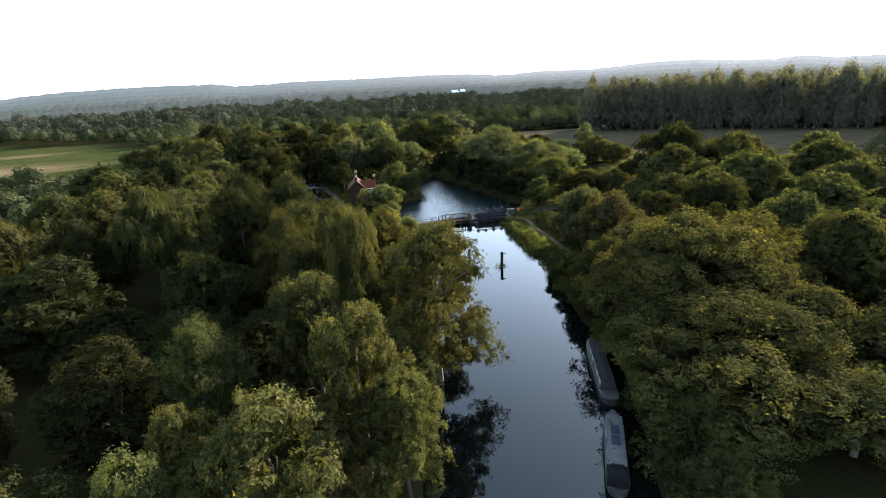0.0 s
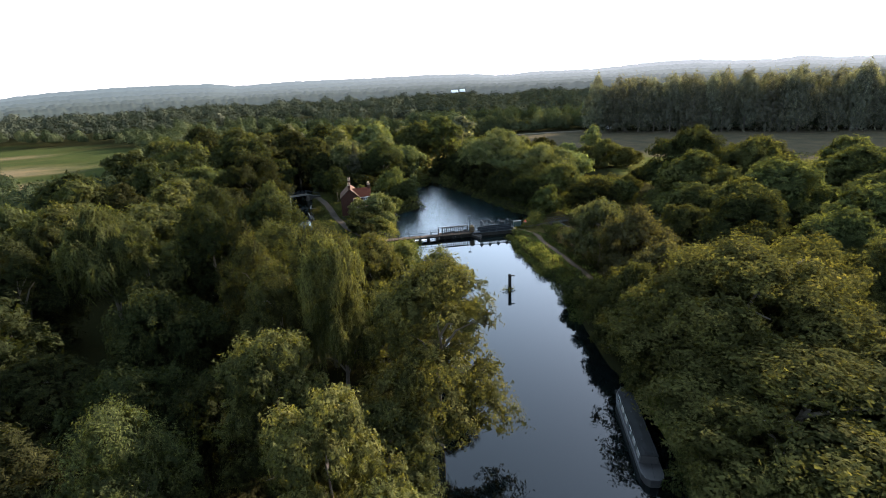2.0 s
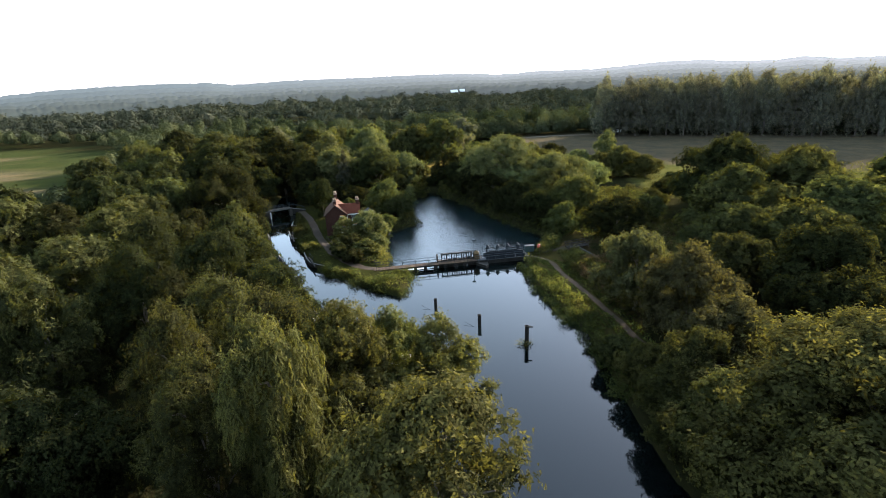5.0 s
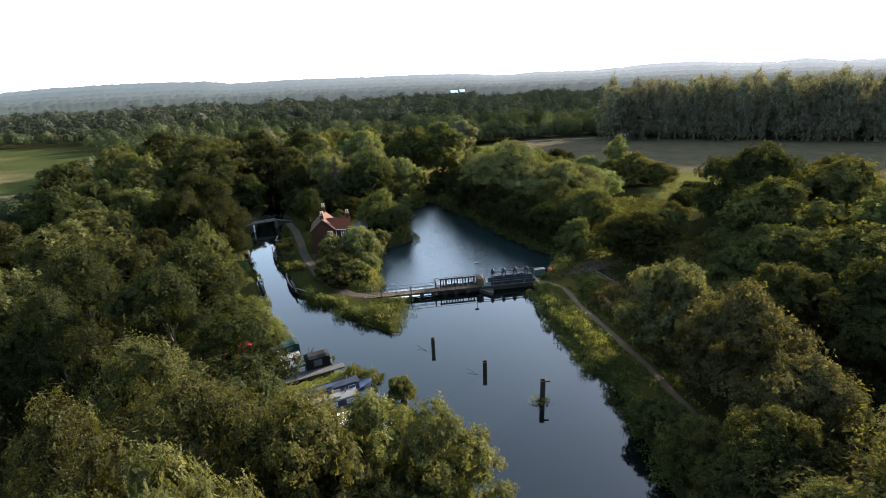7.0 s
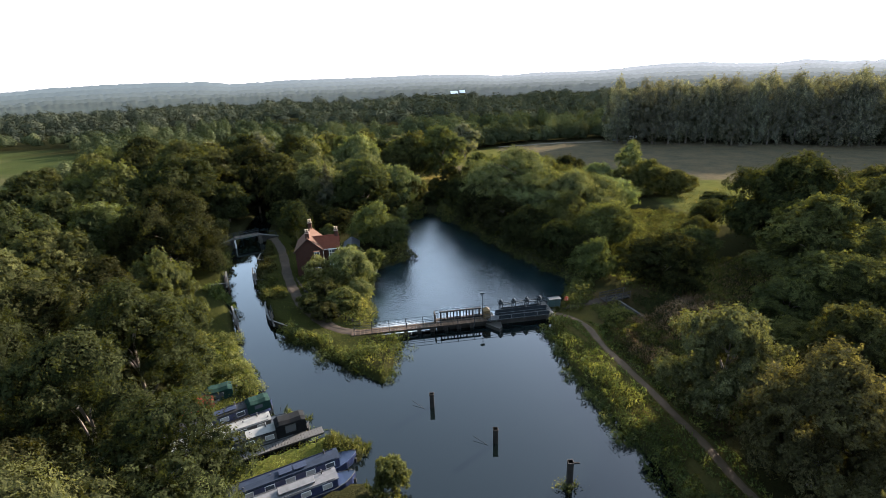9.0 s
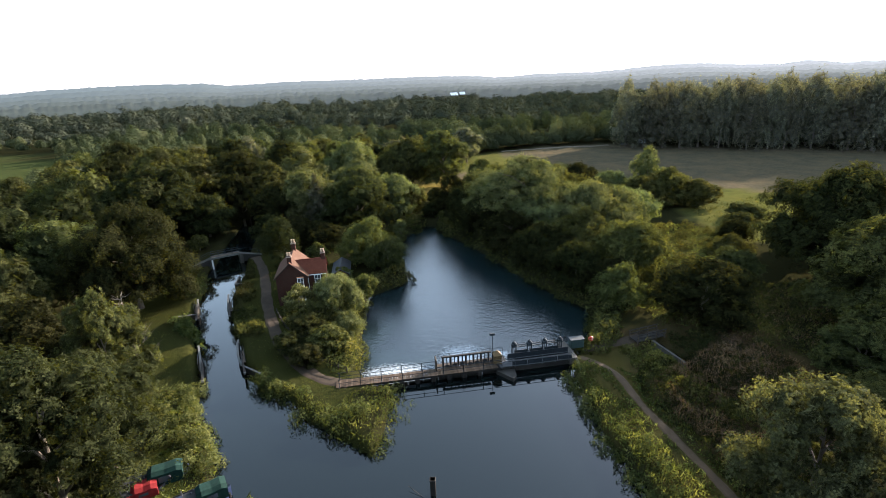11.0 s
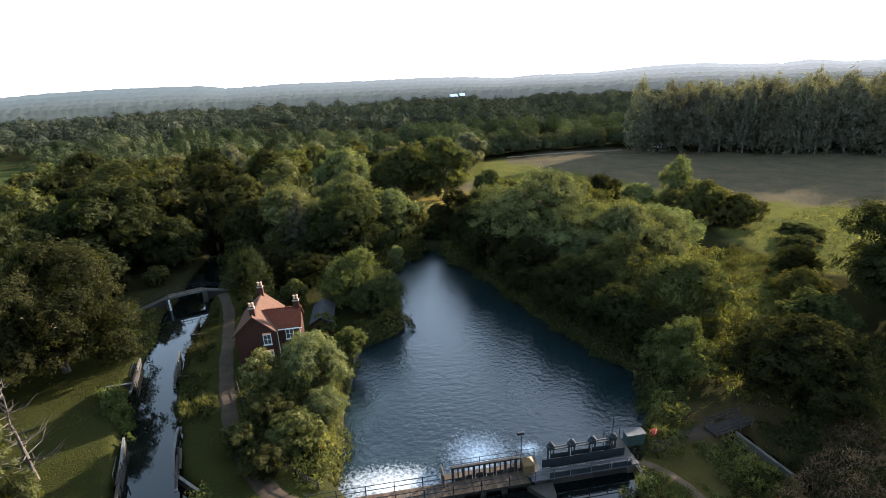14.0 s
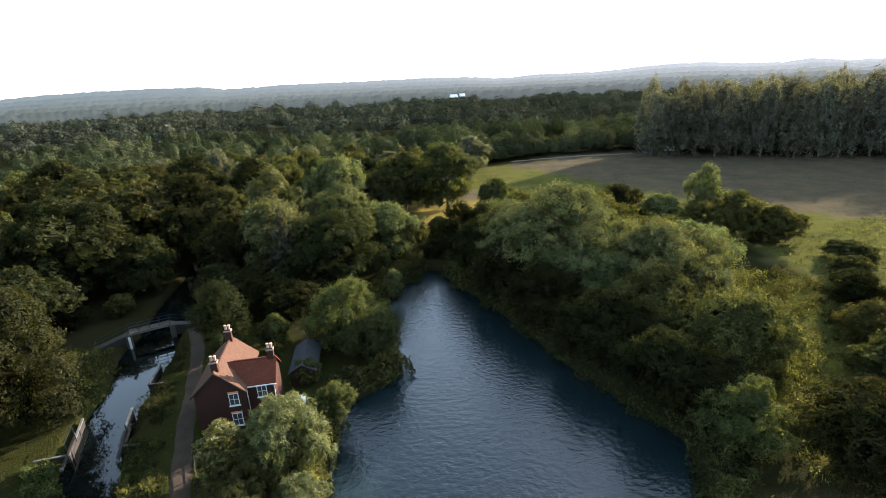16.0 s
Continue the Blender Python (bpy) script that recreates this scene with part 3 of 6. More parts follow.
LEFT_BANK = [(-13, 27.0, 17.2, 11.5, "dome", "o", 0), (-8.3, 36, 19.8, 9.5, "multi", "o", 1), (-4.5, 33, 15, 8, "multi", "o", 2), (-2.0, 53, 21, 14, "broad", "o", 3),
             (-14.4, 44.5, 19.4, 10, "multi", "b", 1), (-22.3, 37.8, 17.6, 8.5, "willow", "b", 0), (-31, 37, 16.5, 12, "broad", "d", 1), (-53, 59, 17, 13, "broad", "d", 0),
             (-47, 36, 17, 12, "broad", "d", 1), (-12.7, 60.5, 21.9, 9.5, "weeping", "o", 0), (-24.5, 68, 19.5, 9, "willow", "b", 2), (-19.5, 61, 18.5, 9, "willow", "b", 3),
             (-49.4, 77, 21.8, 12, "weeping", "b", 1), (-43.5, 77, 19.2, 10, "willow", "b", 2), (-37.5, 84, 19.6, 11, "willow", "d", 1), (-33, 62, 15.5, 13, "broad", "d", 2),
             (-15.8, 68, 20.8, 11, "willow", "b", 3), (-1.4, 70.5, 15.9, 9.5, "multi", "o", 2), (-6.4, 92.0, 4.2, 3.6, "multi", "o", 1), (-24, 76, 19.0, 11, "willow", "b", 0), (-40, 92, 21.8, 13, "willow", "d", 2),
             (-29.5, 88, 20.4, 11, "broad", "d", 3), (-33.5, 101, 19.4, 12, "broad", "d", 1), (-39.0, 116.5, 17.2, 8.6, "multi", "b", 0), (-35, 108.5, 15, 10, "broad", "d", 2),
             (-45, 104, 19, 13, "broad", "d", 0), (-52, 93, 19, 13, "broad", "b", 3), (-44, 55, 11, 12, "broad", "d", 1), (-64, 56, 16, 13, "broad", "d", 0),
             (-60, 74, 18, 13, "willow", "d", 1), (-58.6, 112.7, 19.2, 14, "broad", "b", 2), (-48, 118, 16, 11, "broad", "d", 1), (-70, 96, 18, 15, "broad", "b", 0),
             (-72, 118, 18, 14, "multi", "d", 0), (-66, 132, 16, 14, "broad", "b", 3), (-78, 139, 19.6, 16, "broad", "d", 1), (-55.5, 148, 19.4, 19, "dome", "d", 1),
             (-70, 152, 16, 15, "broad", "b", 0), (-84, 160, 17, 16, "broad", "d", 2), (-22, 50, 12, 11, "broad", "d", 0), (-30, 49, 13, 12, "broad", "d", 0), (-20.5, 23.5, 16.0, 7, "multi", "o", 2), (-20, 28.5, 15.4, 7.5, "multi", "o", 0),
             (-35, 24, 14, 14, "broad", "b", 3), (-10, 22, 10, 9, "multi", "o", 1), (-6, 45, 12, 9, "broad", "b", 1), (-8, 63, 15, 9, "multi", "b", 1), (-9.6, 67.8, 19.4, 9.5, "multi", "o", 3), (-6.2, 70.5, 17.0, 8.5, "multi", "o", 0), (-11.5, 72, 16.4, 8, "willow", "o", 1), (-30, 79, 18.5, 9, "multi", "d", 2),
             (-19.8, 81, 12.5, 9.5, "willow", "b", 1), (-21.6, 84.5, 16.8, 11, "broad", "d", 2), (-84, 102, 17.5, 16, "broad", "b", 1), (-73, 76, 17.5, 15, "broad", "b", 2), (-70, 61, 16.5, 14, "multi", "d", 0),
             (-66, 46, 17, 15, "broad", "b", 2), (-86, 84, 18, 16, "willow", "b", 0), (-85, 122, 18, 16, "broad", "b", 3), (-96, 134, 18, 17, "broad", "d", 0)]
RIGHT_BANK = [(50, 150, 7, 9, "multi", "b", 1), (56, 161, 6, 8, "willow", "o", 1), (74, 167, 8, 10, "multi", "b", 2), (86, 173, 7, 10, "willow", "b", 1), (56, 121, 12, 14, "broad", "b", 2),
              (48, 119, 8.5, 10, "multi", "b", 0), (97, 176, 6, 9, "multi", "b", 1), (110, 172, 9, 11, "broad", "b", 2), (44, 112, 6, 8, "multi", "o", 2), (68, 146, 9, 12, "broad", "d", 1),
              (28.4, 45.5, 13.2, 25, "dome", "o", 1), (23.0, 38.5, 8, 8, "multi", "o", 1), (21.6, 31, 7, 7, "multi", "b", 2), (22.6, 46.5, 6, 5.5, "multi", "o", 0), (37, 37, 9.5, 12, "broad", "o", 3), (40, 49, 12.6, 17, "dome", "b", 2), (49, 42, 13, 17, "broad", "d", 1), (31.8, 61, 17.6, 25, "dome", "o", 0), (24.2, 67.5, 10.8, 8.5, "multi", "o", 1), (22.8, 74, 8.2, 7.5, "multi", "b", 0), (22.0, 80, 6.6, 6.5, "multi", "o", 2), (20.6, 69.5, 4.8, 5, "multi", "b", 1), (20.4, 85.5, 4.6, 5, "multi", "b", 2), (21.2, 60.2, 4.2, 4.4, "multi", "o", 1),
              (34, 67, 17, 13, "broad", "o", 3), (44, 67, 16, 15, "broad", "o", 2), (25.5, 75, 11, 9, "multi", "b", 2), (28.6, 100.5, 13.8, 12.5, "multi", "t", 2),
              (31.5, 90.5, 14.4, 13, "broad", "t", 0), (31.5, 80.5, 12, 11, "multi", "t", 1), (53, 95, 15, 15, "broad", "d", 3), (64, 87, 14, 15, "broad", "b", 1),
              (60, 70, 15, 15, "broad", "b", 0), (74, 76, 14, 16, "broad", "b", 2), (38, 137, 10.4, 14, "dome", "d", 1), (69, 153, 20.7, 21, "broad", "d", 2),
              (62, 133, 16.5, 20, "dome", "b", 0), (84, 146, 17.5, 20, "broad", "b", 0), (94, 160, 16.5, 17, "broad", "b", 1), (76, 122, 15.5, 19, "broad", "b", 3),
              (60, 112, 14, 17, "broad", "b", 2), (92, 110, 15, 19, "broad", "b", 1), (104, 135, 16, 19, "broad", "b", 0), (116, 152, 16, 18, "broad", "b", 2), (80, 100, 14, 17, "broad", "b", 3),
              (47, 105, 11, 11, "multi", "b", 1), (46, 84, 13, 13, "broad", "d", 2), (97, 88, 15, 18, "broad", "b", 0), (24, 69, 9, 8, "broad", "b", 3),
              (22, 84.5, 4.4, 4.5, "multi", "b", 1), (62, 52, 14, 16, "broad", "b", 2), (80, 60, 14, 17, "broad", "b", 1)]
POOLSIDE = [(13.0, 171, 10, 12, "willow", "d", 1), (17.6, 160, 10, 11, "willow", "d", 2), (22.2, 150, 9.5, 9.5, "willow", "d", 3), (27.5, 142, 8, 9, "willow", "o", 1),
            (7.6, 182, 11, 11, "willow", "d", 0), (3.6, 193.5, 11, 10, "willow", "d", 3), (18.5, 186, 18.6, 26, "osier", "w", 0), (32, 172, 15.0, 19, "osier", "w", 1), (1.0, 203, 13, 10, "willow", "d", 1),
            (-10.5, 206, 9, 9, "willow", "b", 2), (-4.5, 204, 4.6, 7, "willow", "d", 2), (-3.5, 218, 6, 7, "multi", "b", 0), (-70, 172, 13, 14, "broad", "d", 1), (-62, 190, 12, 12, "broad", "d", 2), (-82, 172, 16, 16, "broad", "d", 3),
            (-58, 203, 15, 12, "multi", "d", 1), (-47, 196, 13, 12, "broad", "d", 1), (-44, 184, 8, 8, "broad", "d", 0), (-90, 150, 15, 16, "broad", "d", 1),
            (14, 199, 15.5, 16, "willow", "o", 3), (28, 193, 15.5, 16, "willow", "o", 2), (33, 178, 14.0, 16, "willow", "o", 1), (21, 178, 12.0, 17, "osier", "w", 0),
            (27, 163, 12.0, 14, "willow", "o", 2), (33, 153, 12.0, 13, "willow", "o", 3), (22, 156, 8.0, 11, "willow", "d", 1), (26.5, 146, 7.5, 10, "willow", "d", 0),
            (13, 186, 9.5, 13, "willow", "d", 2), (8, 207, 12, 15, "broad", "b", 1), (44, 187, 10.5, 15, "osier", "w", 1), (40, 215, 12.5, 11, "broad", "d", 0),
            (60.5, 215.5, 16.4, 10, "willow", "w", 2), (55.5, 206, 9.5, 12, "dome", "o", 1), (63, 206.5, 11.2, 14, "dome", "o", 0), (71, 204, 8.6, 12, "dome", "o", 2), (70, 182, 4.6, 7, "multi", "b", 1), (66, 177, 4.4, 6, "multi", "d", 0), (50, 216, 9.5, 11, "willow", "w", 0), (63, 172, 5.4, 7, "cypress", "d", 0), (76, 190, 4.6, 9, "multi", "b", 1),
            (-1, 246, 21.5, 17, "broad", "b", 2), (-14, 250, 18, 16, "broad", "b", 0), (12, 232, 12, 10, "willow", "b", 0),
            (-23.5, 190, 14.6, 18, "dome", "d", 0), (-33.5, 191, 16.4, 10.5, "spruce", "g", 0), (-35.5, 165.5, 11.4, 8.5, "cypress", "d", 1), (-17, 167, 10.4, 12, "willow", "o", 1), (-13, 162.5, 7.4, 9, "willow", "b", 0),
            (-19.0, 141.5, 8.2, 9.0, "osier", "w", 2), (-24.6, 139.8, 7.6, 5.4, "multi", "p", 0), (-22.2, 134.6, 5.0, 6.0, "multi", "b", 1), (-18.4, 131.0, 4.6, 6, "multi", "o", 0), (-20.6, 137.6, 5.6, 5.0, "multi", "o", 2), (-16.6, 135.6, 4.4, 5.0, "willow", "w", 1), (-15.6, 148.5, 5.4, 5, "multi", "o", 2),
            (-12, 184, 5.6, 4, "willow", "w", 3), (-28, 166, 6, 5, "multi", "b", 0), (-36, 178, 9, 11, "broad", "d", 1), (-29, 176, 7.5, 10, "broad", "d", 0), (-38, 200, 16, 17, "willow", "w", 3),
            (-26, 214, 16, 17, "willow", "w", 2), (-45, 222, 19, 15, "willow", "w", 1), (-32, 236, 19, 17, "willow", "w", 0), (-15, 206, 12.5, 14, "willow", "w", 0),
            (-62, 165, 5.2, 5, "multi", "o", 1), (-66, 176, 5.0, 6, "multi", "d", 0), (-60, 180, 4.6, 5, "multi", "o", 2),
            (-75, 190, 20, 24, "dome", "d", 1), (-72, 211, 19.7, 15, "broad", "b", 0), (-84, 212, 22.5, 18, "broad", "b", 1), (-94, 190, 19, 18, "broad", "b", 2), (-63, 219, 20, 16, "broad", "d", 2), (-52, 210, 17.5, 14, "broad", "b", 1),
            (-100, 215, 20, 17, "broad", "d", 0), (-106, 178, 18, 17, "broad", "d", 1), (-112, 240, 21, 18, "broad", "d", 3), (-56, 240, 20, 16, "willow", "d", 0), (-78, 250, 20, 18, "broad", "d", 1),
            (-21, 156.5, 4.0, 3.5, "multi", "o", 1), (-24, 131, 3.8, 4.5, "multi", "b", 2), (-20.5, 127.5, 3.6, 4.5, "multi", "b", 1)]
BACKWOOD = []                            # the close wood behind the lock and the pool
brng = random.Random(31)
standing = [(p[0], p[1]) for p in LEFT_BANK + RIGHT_BANK + POOLSIDE]
shut = RIVER, POOL, CLEARINGS[5][0], GOLF
while len(BACKWOOD) < 44:
    bx, by = brng.uniform(-150, 14), brng.uniform(196, 300)
    if bx > -0.66 * by - 10 and all(math.hypot(bx - px, by - py) > 9.5 for px, py in standing) and all(float(edge_distance(np.array([bx]), np.array([by]), p)[0]) > 8 for p in shut):
        standing.append((bx, by))
        BACKWOOD.append((bx, by, brng.uniform(12, 19), brng.uniform(12, 17), brng.choice(("broad", "multi", "willow")), brng.choice("bbdog"), brng.randrange(3)))
for row in BACKWOOD:
    tree(*row, where="behind the lock", group="woodland trees")
for row in LEFT_BANK:
    tree(*row)
for row in RIGHT_BANK:
    tree(*row)
for row in POOLSIDE:
    tree(*row, where="by the weir pool", group="trees round the weir pool")
prng = random.Random(9)
for i in range(30):                      # the row of tall poplars beyond the meadow
    k = i / 29
    tree(96 + 245 * k + prng.uniform(-3, 3), 332 - 108 * k + prng.uniform(-4, 4), 30 + 2 * k + prng.uniform(-3, 2), prng.uniform(11, 18), "poplar", "s", i % 3, "in a row beyond the meadow", 1.0, "poplar row")
    tree(104 + 245 * k + prng.uniform(-3, 3), 346 - 108 * k + prng.uniform(-4, 4), 31 + 2 * k + prng.uniform(-3, 2), prng.uniform(11, 18), "poplar", "s", i % 3, "in a row beyond the meadow", 1.0, "poplar row")


def hidden(ob):
    """Takes a model away once its copies stand."""
    for o in (*ob.children_recursive, ob):
        bpy.data.objects.remove(o)


for src in MODELS.values():
    hidden(src)


# ---- the woods and hills beyond ----
def far_woods(name, seed, spots, per_tree, leaf, material, label, sides=8, rings=(-40, 0, 35, 65, 90)):
    """One mesh of many far tree crowns, each a leafy shell of rounded lobes over a dense core; spots: x, y, base, height, half width, tone."""
    rng = np.random.default_rng(seed)
    n, lobes = len(spots), 7
    bud = unit(rng.normal(0, 1, (n * lobes, 3))).reshape(n, lobes, 3)
    bud[..., 2] = np.abs(bud[..., 2])

    def shell(row, d):
        near = np.max(np.einsum("kij,kj->ki", bud[row], d), axis=1)
        far = 0.66 + 0.40 * np.exp(-(1 - near) / 0.13)
        mid, tall = spots[row, 2] + 0.42 * spots[row, 3], 0.58 * spots[row, 3]
        up = np.where(d[:, 2] > 0, tall, 0.38 * spots[row, 3])
        return np.stack((spots[row, 0] + d[:, 0] * far * spots[row, 4], spots[row, 1] + d[:, 1] * far * spots[row, 4], mid + d[:, 2] * far * up), 1)

    row = np.repeat(np.arange(n), per_tree)
    d = unit(rng.normal(0, 1, (len(row), 3)))
    d[:, 2] = np.where(d[:, 2] < -0.25, -d[:, 2], d[:, 2])
    p = shell(row, d)
    size = leaf * (0.5 + spots[row, 4] / 11.0) * rng.uniform(0.7, 1.3, len(row))
    tone = np.clip(spots[row, 5] + rng.normal(0, 0.05, len(row)), 0, 1)
    ang, lift = np.arange(sides + 1) * 2 * np.pi / sides, np.radians(rings)
    ring = np.stack((np.cos(ang)[None] * np.cos(lift)[:, None], np.sin(ang)[None] * np.cos(lift)[:, None], np.repeat(np.sin(lift)[:, None], sides + 1, 1)), -1)
    tri = np.concatenate([np.stack((ring[i, j], ring[i, j + 1], ring[i + 1, j + 1], ring[i, j], ring[i + 1, j + 1], ring[i + 1, j])) for i in range(len(rings) - 1) for j in range(sides)])
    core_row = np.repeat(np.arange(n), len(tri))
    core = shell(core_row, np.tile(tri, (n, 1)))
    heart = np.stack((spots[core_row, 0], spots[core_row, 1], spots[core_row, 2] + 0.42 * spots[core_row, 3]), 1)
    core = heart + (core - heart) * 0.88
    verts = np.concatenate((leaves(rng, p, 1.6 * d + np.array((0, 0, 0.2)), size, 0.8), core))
    # core toned darker than its leaves: shade in the gaps, done by colour
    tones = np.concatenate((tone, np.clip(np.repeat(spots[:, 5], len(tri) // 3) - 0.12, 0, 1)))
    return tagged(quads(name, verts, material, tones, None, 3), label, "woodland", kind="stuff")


def spread(seed, near, far, gap, half, avoid, low, high):
    """Tree places scattered in a fan ahead, clear of the open ground."""
    rng = np.random.default_rng(seed)
    n = int((far - near) * 2 * far * half / gap ** 2)
    x, y = rng.uniform(-far * half, far * half, n), rng.uniform(near, far, n)
    keep = (np.abs(x) < 30 + y * half)
    for poly, m in avoid:
        keep &= edge_distance(x, y, poly) > m
    x, y = x[keep], y[keep]
    mass = wobble(x, y, 38, 1.0) + 0.6 * wobble(x, y, 13, 6.0)
    h = low + (high - low) * np.clip(0.45 + 0.3 * mass + rng.normal(0, 0.2, len(x)), 0, 1.15)
    w = gap * rng.uniform(0.44, 0.86, len(x)) * np.clip(0.8 + 0.15 * mass, 0.6, 1.2)
    tone = np.clip(0.40 + 0.24 * wobble(x, y, 31, 4.0) + rng.normal(0, 0.2, len(x)), 0.02, 0.98)
    return np.stack((x, y, land(x, y), h, w, tone), 1)


POPLARS = [(85, 320), (340, 205), (360, 240), (110, 365)]
KEPT = [(RIVER, 6), (POOL, 8), (FIELD, 5), (GOLF, 5), (CLEARINGS[6][0], 3), (CLEARINGS[5][0], 4), (POPLARS, 4)]
INNER = [(-86, 20), (-92, 150), (-110, 180), (-112, 256), (16, 262), (60, 226), (60, 160), (120, 162), (120, 20)]
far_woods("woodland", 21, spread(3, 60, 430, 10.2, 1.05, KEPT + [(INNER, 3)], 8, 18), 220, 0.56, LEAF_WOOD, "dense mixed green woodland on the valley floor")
far_woods("distant_woodland", 22, spread(4, 430, 930, 14.5, 1.0, KEPT, 8, 18), 52, 1.05, LEAF_FAR_HAZE, "distant unbroken green woodland on the valley floor", 5, (-30, 25, 90))
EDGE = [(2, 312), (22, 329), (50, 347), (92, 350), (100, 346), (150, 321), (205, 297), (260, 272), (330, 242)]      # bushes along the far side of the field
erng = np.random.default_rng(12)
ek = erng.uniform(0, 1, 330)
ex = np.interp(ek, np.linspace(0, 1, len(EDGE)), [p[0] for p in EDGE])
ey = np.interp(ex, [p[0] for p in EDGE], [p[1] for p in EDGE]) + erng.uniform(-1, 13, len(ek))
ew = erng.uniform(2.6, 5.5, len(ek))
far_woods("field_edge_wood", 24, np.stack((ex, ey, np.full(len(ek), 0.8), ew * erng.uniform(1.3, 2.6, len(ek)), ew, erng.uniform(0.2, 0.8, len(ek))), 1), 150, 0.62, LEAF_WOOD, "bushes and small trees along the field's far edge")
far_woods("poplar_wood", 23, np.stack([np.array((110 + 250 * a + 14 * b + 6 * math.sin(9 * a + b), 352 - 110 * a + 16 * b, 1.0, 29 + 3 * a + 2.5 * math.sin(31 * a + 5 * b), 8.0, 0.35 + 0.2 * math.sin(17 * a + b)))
                                       for a in np.linspace(0, 1, 26) for b in range(3)]), 300, 0.85, LEAF_POPLAR_HAZED, "tall dense wood behind the poplar row")


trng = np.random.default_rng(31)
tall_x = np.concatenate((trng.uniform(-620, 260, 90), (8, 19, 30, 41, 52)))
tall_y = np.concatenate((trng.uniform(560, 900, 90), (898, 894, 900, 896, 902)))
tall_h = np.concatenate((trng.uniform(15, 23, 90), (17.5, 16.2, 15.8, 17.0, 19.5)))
far_woods("tall_distant_trees", 25, np.stack((tall_x, tall_y, np.full(95, 0.8), tall_h, trng.uniform(11, 19, 95), trng.uniform(0.2, 0.9, 95)), 1), 130, 0.85, LEAF_FAR_HAZE, "taller rounded trees standing over the distant woodland", 6, (-30, 5, 45, 90))


# ---- distant hills ----
SKYLINE = [(-41.1, 0.29), (-37.1, 0.64), (-32.8, 0.83), (-28.0, 0.87), (-24.2, 0.85), (-21.8, 0.52), (-16.1, 0.71), (-8.3, 0.7), (-1.5, 0.74), (2.9, 0.65), (6.0, 0.38), (10.9, 0.55), (16.2, 0.51), (21.7, 0.88), (25.8, 0.95), (29.2, 0.64), (32.4, 0.55), (34.5, 0.75), (37.0, 0.45), (40.0, 0.43)]


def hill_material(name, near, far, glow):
    # distance haze is put in as emission, near colour at left, far at right
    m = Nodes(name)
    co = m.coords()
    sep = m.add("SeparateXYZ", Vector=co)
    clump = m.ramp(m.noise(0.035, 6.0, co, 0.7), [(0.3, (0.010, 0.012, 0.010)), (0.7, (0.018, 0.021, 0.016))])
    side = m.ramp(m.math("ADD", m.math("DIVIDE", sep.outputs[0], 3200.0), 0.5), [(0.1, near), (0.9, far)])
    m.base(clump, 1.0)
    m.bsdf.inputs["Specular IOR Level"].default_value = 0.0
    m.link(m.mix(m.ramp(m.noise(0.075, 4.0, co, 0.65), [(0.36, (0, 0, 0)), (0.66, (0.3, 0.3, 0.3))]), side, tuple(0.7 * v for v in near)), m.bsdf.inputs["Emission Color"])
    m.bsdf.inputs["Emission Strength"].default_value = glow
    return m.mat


def hill(name, seed, dist, share, rough, material, label):
    """A wooded ridge at one distance; share: how far it rises towards the skyline."""
    rng = np.random.default_rng(seed)
    n = 900
    az = np.linspace(-55, 55, n)
    el = np.interp(az, [p[0] for p in SKYLINE], [p[1] for p in SKYLINE])
    top = 36.5 + dist * np.tan(np.radians(-1.15 + (el + 1.15) * share))
    lump = np.zeros(n)
    for k in range(1500):
        c, w, h = rng.uniform(0, n), rng.uniform(0.8, 2.6), rng.uniform(0.2, 1) ** 2 * rough
        lump = np.maximum(lump, h * np.sqrt(np.clip(1 - ((np.arange(n) - c) / w) ** 2, 0, 1)))
    crest = top + lump - rough * 0.5
    rows = []
    for back, frac in ((0, 0.0), (0.01, 0.55), (0.03, 0.85), (0.05, 1.0), (0.12, 0.6)):
        d = dist * (1 + back)
        rows.append(np.stack((np.sin(np.radians(az)) * d, np.cos(np.radians(az)) * d, (crest if frac == 1 else (top - rough * 0.5 + 6) * frac - 6)), 1))
    v = np.concatenate(rows)
    idx = np.arange(5 * n).reshape(5, n)
    face = np.stack((idx[:-1, :-1], idx[:-1, 1:], idx[1:, 1:], idx[1:, :-1]), -1).reshape(-1, 4)
    me = bpy.data.meshes.new(name)
    me.from_pydata(v.tolist(), [], face.tolist())
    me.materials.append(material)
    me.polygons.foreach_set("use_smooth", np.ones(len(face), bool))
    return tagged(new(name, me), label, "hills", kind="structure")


# each ridge farther back gets a paler painted haze colour
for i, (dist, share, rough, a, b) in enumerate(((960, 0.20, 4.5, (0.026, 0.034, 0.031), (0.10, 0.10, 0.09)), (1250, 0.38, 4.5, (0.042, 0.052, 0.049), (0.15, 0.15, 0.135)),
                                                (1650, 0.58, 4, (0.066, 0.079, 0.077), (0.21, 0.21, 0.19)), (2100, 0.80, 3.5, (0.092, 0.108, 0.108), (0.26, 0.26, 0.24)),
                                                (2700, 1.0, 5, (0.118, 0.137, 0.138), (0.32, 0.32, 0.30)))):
    hill("backdrop_hills", 40 + i, dist, share, rough, hill_material("far_hill_haze", a, b, 0.275), "hazy wooded hills along the horizon")


# ---- paths ----
LOCKSIDE = [(-44.5, 174), (-40, 166), (-38, 161), (-35.2, 154), (-33.4, 148.7), (-30, 141), (-26.6, 134), (-23.4, 129.4), (-20.2, 125.6), (-16.8, 122.9), (-13.8, 122.2)]
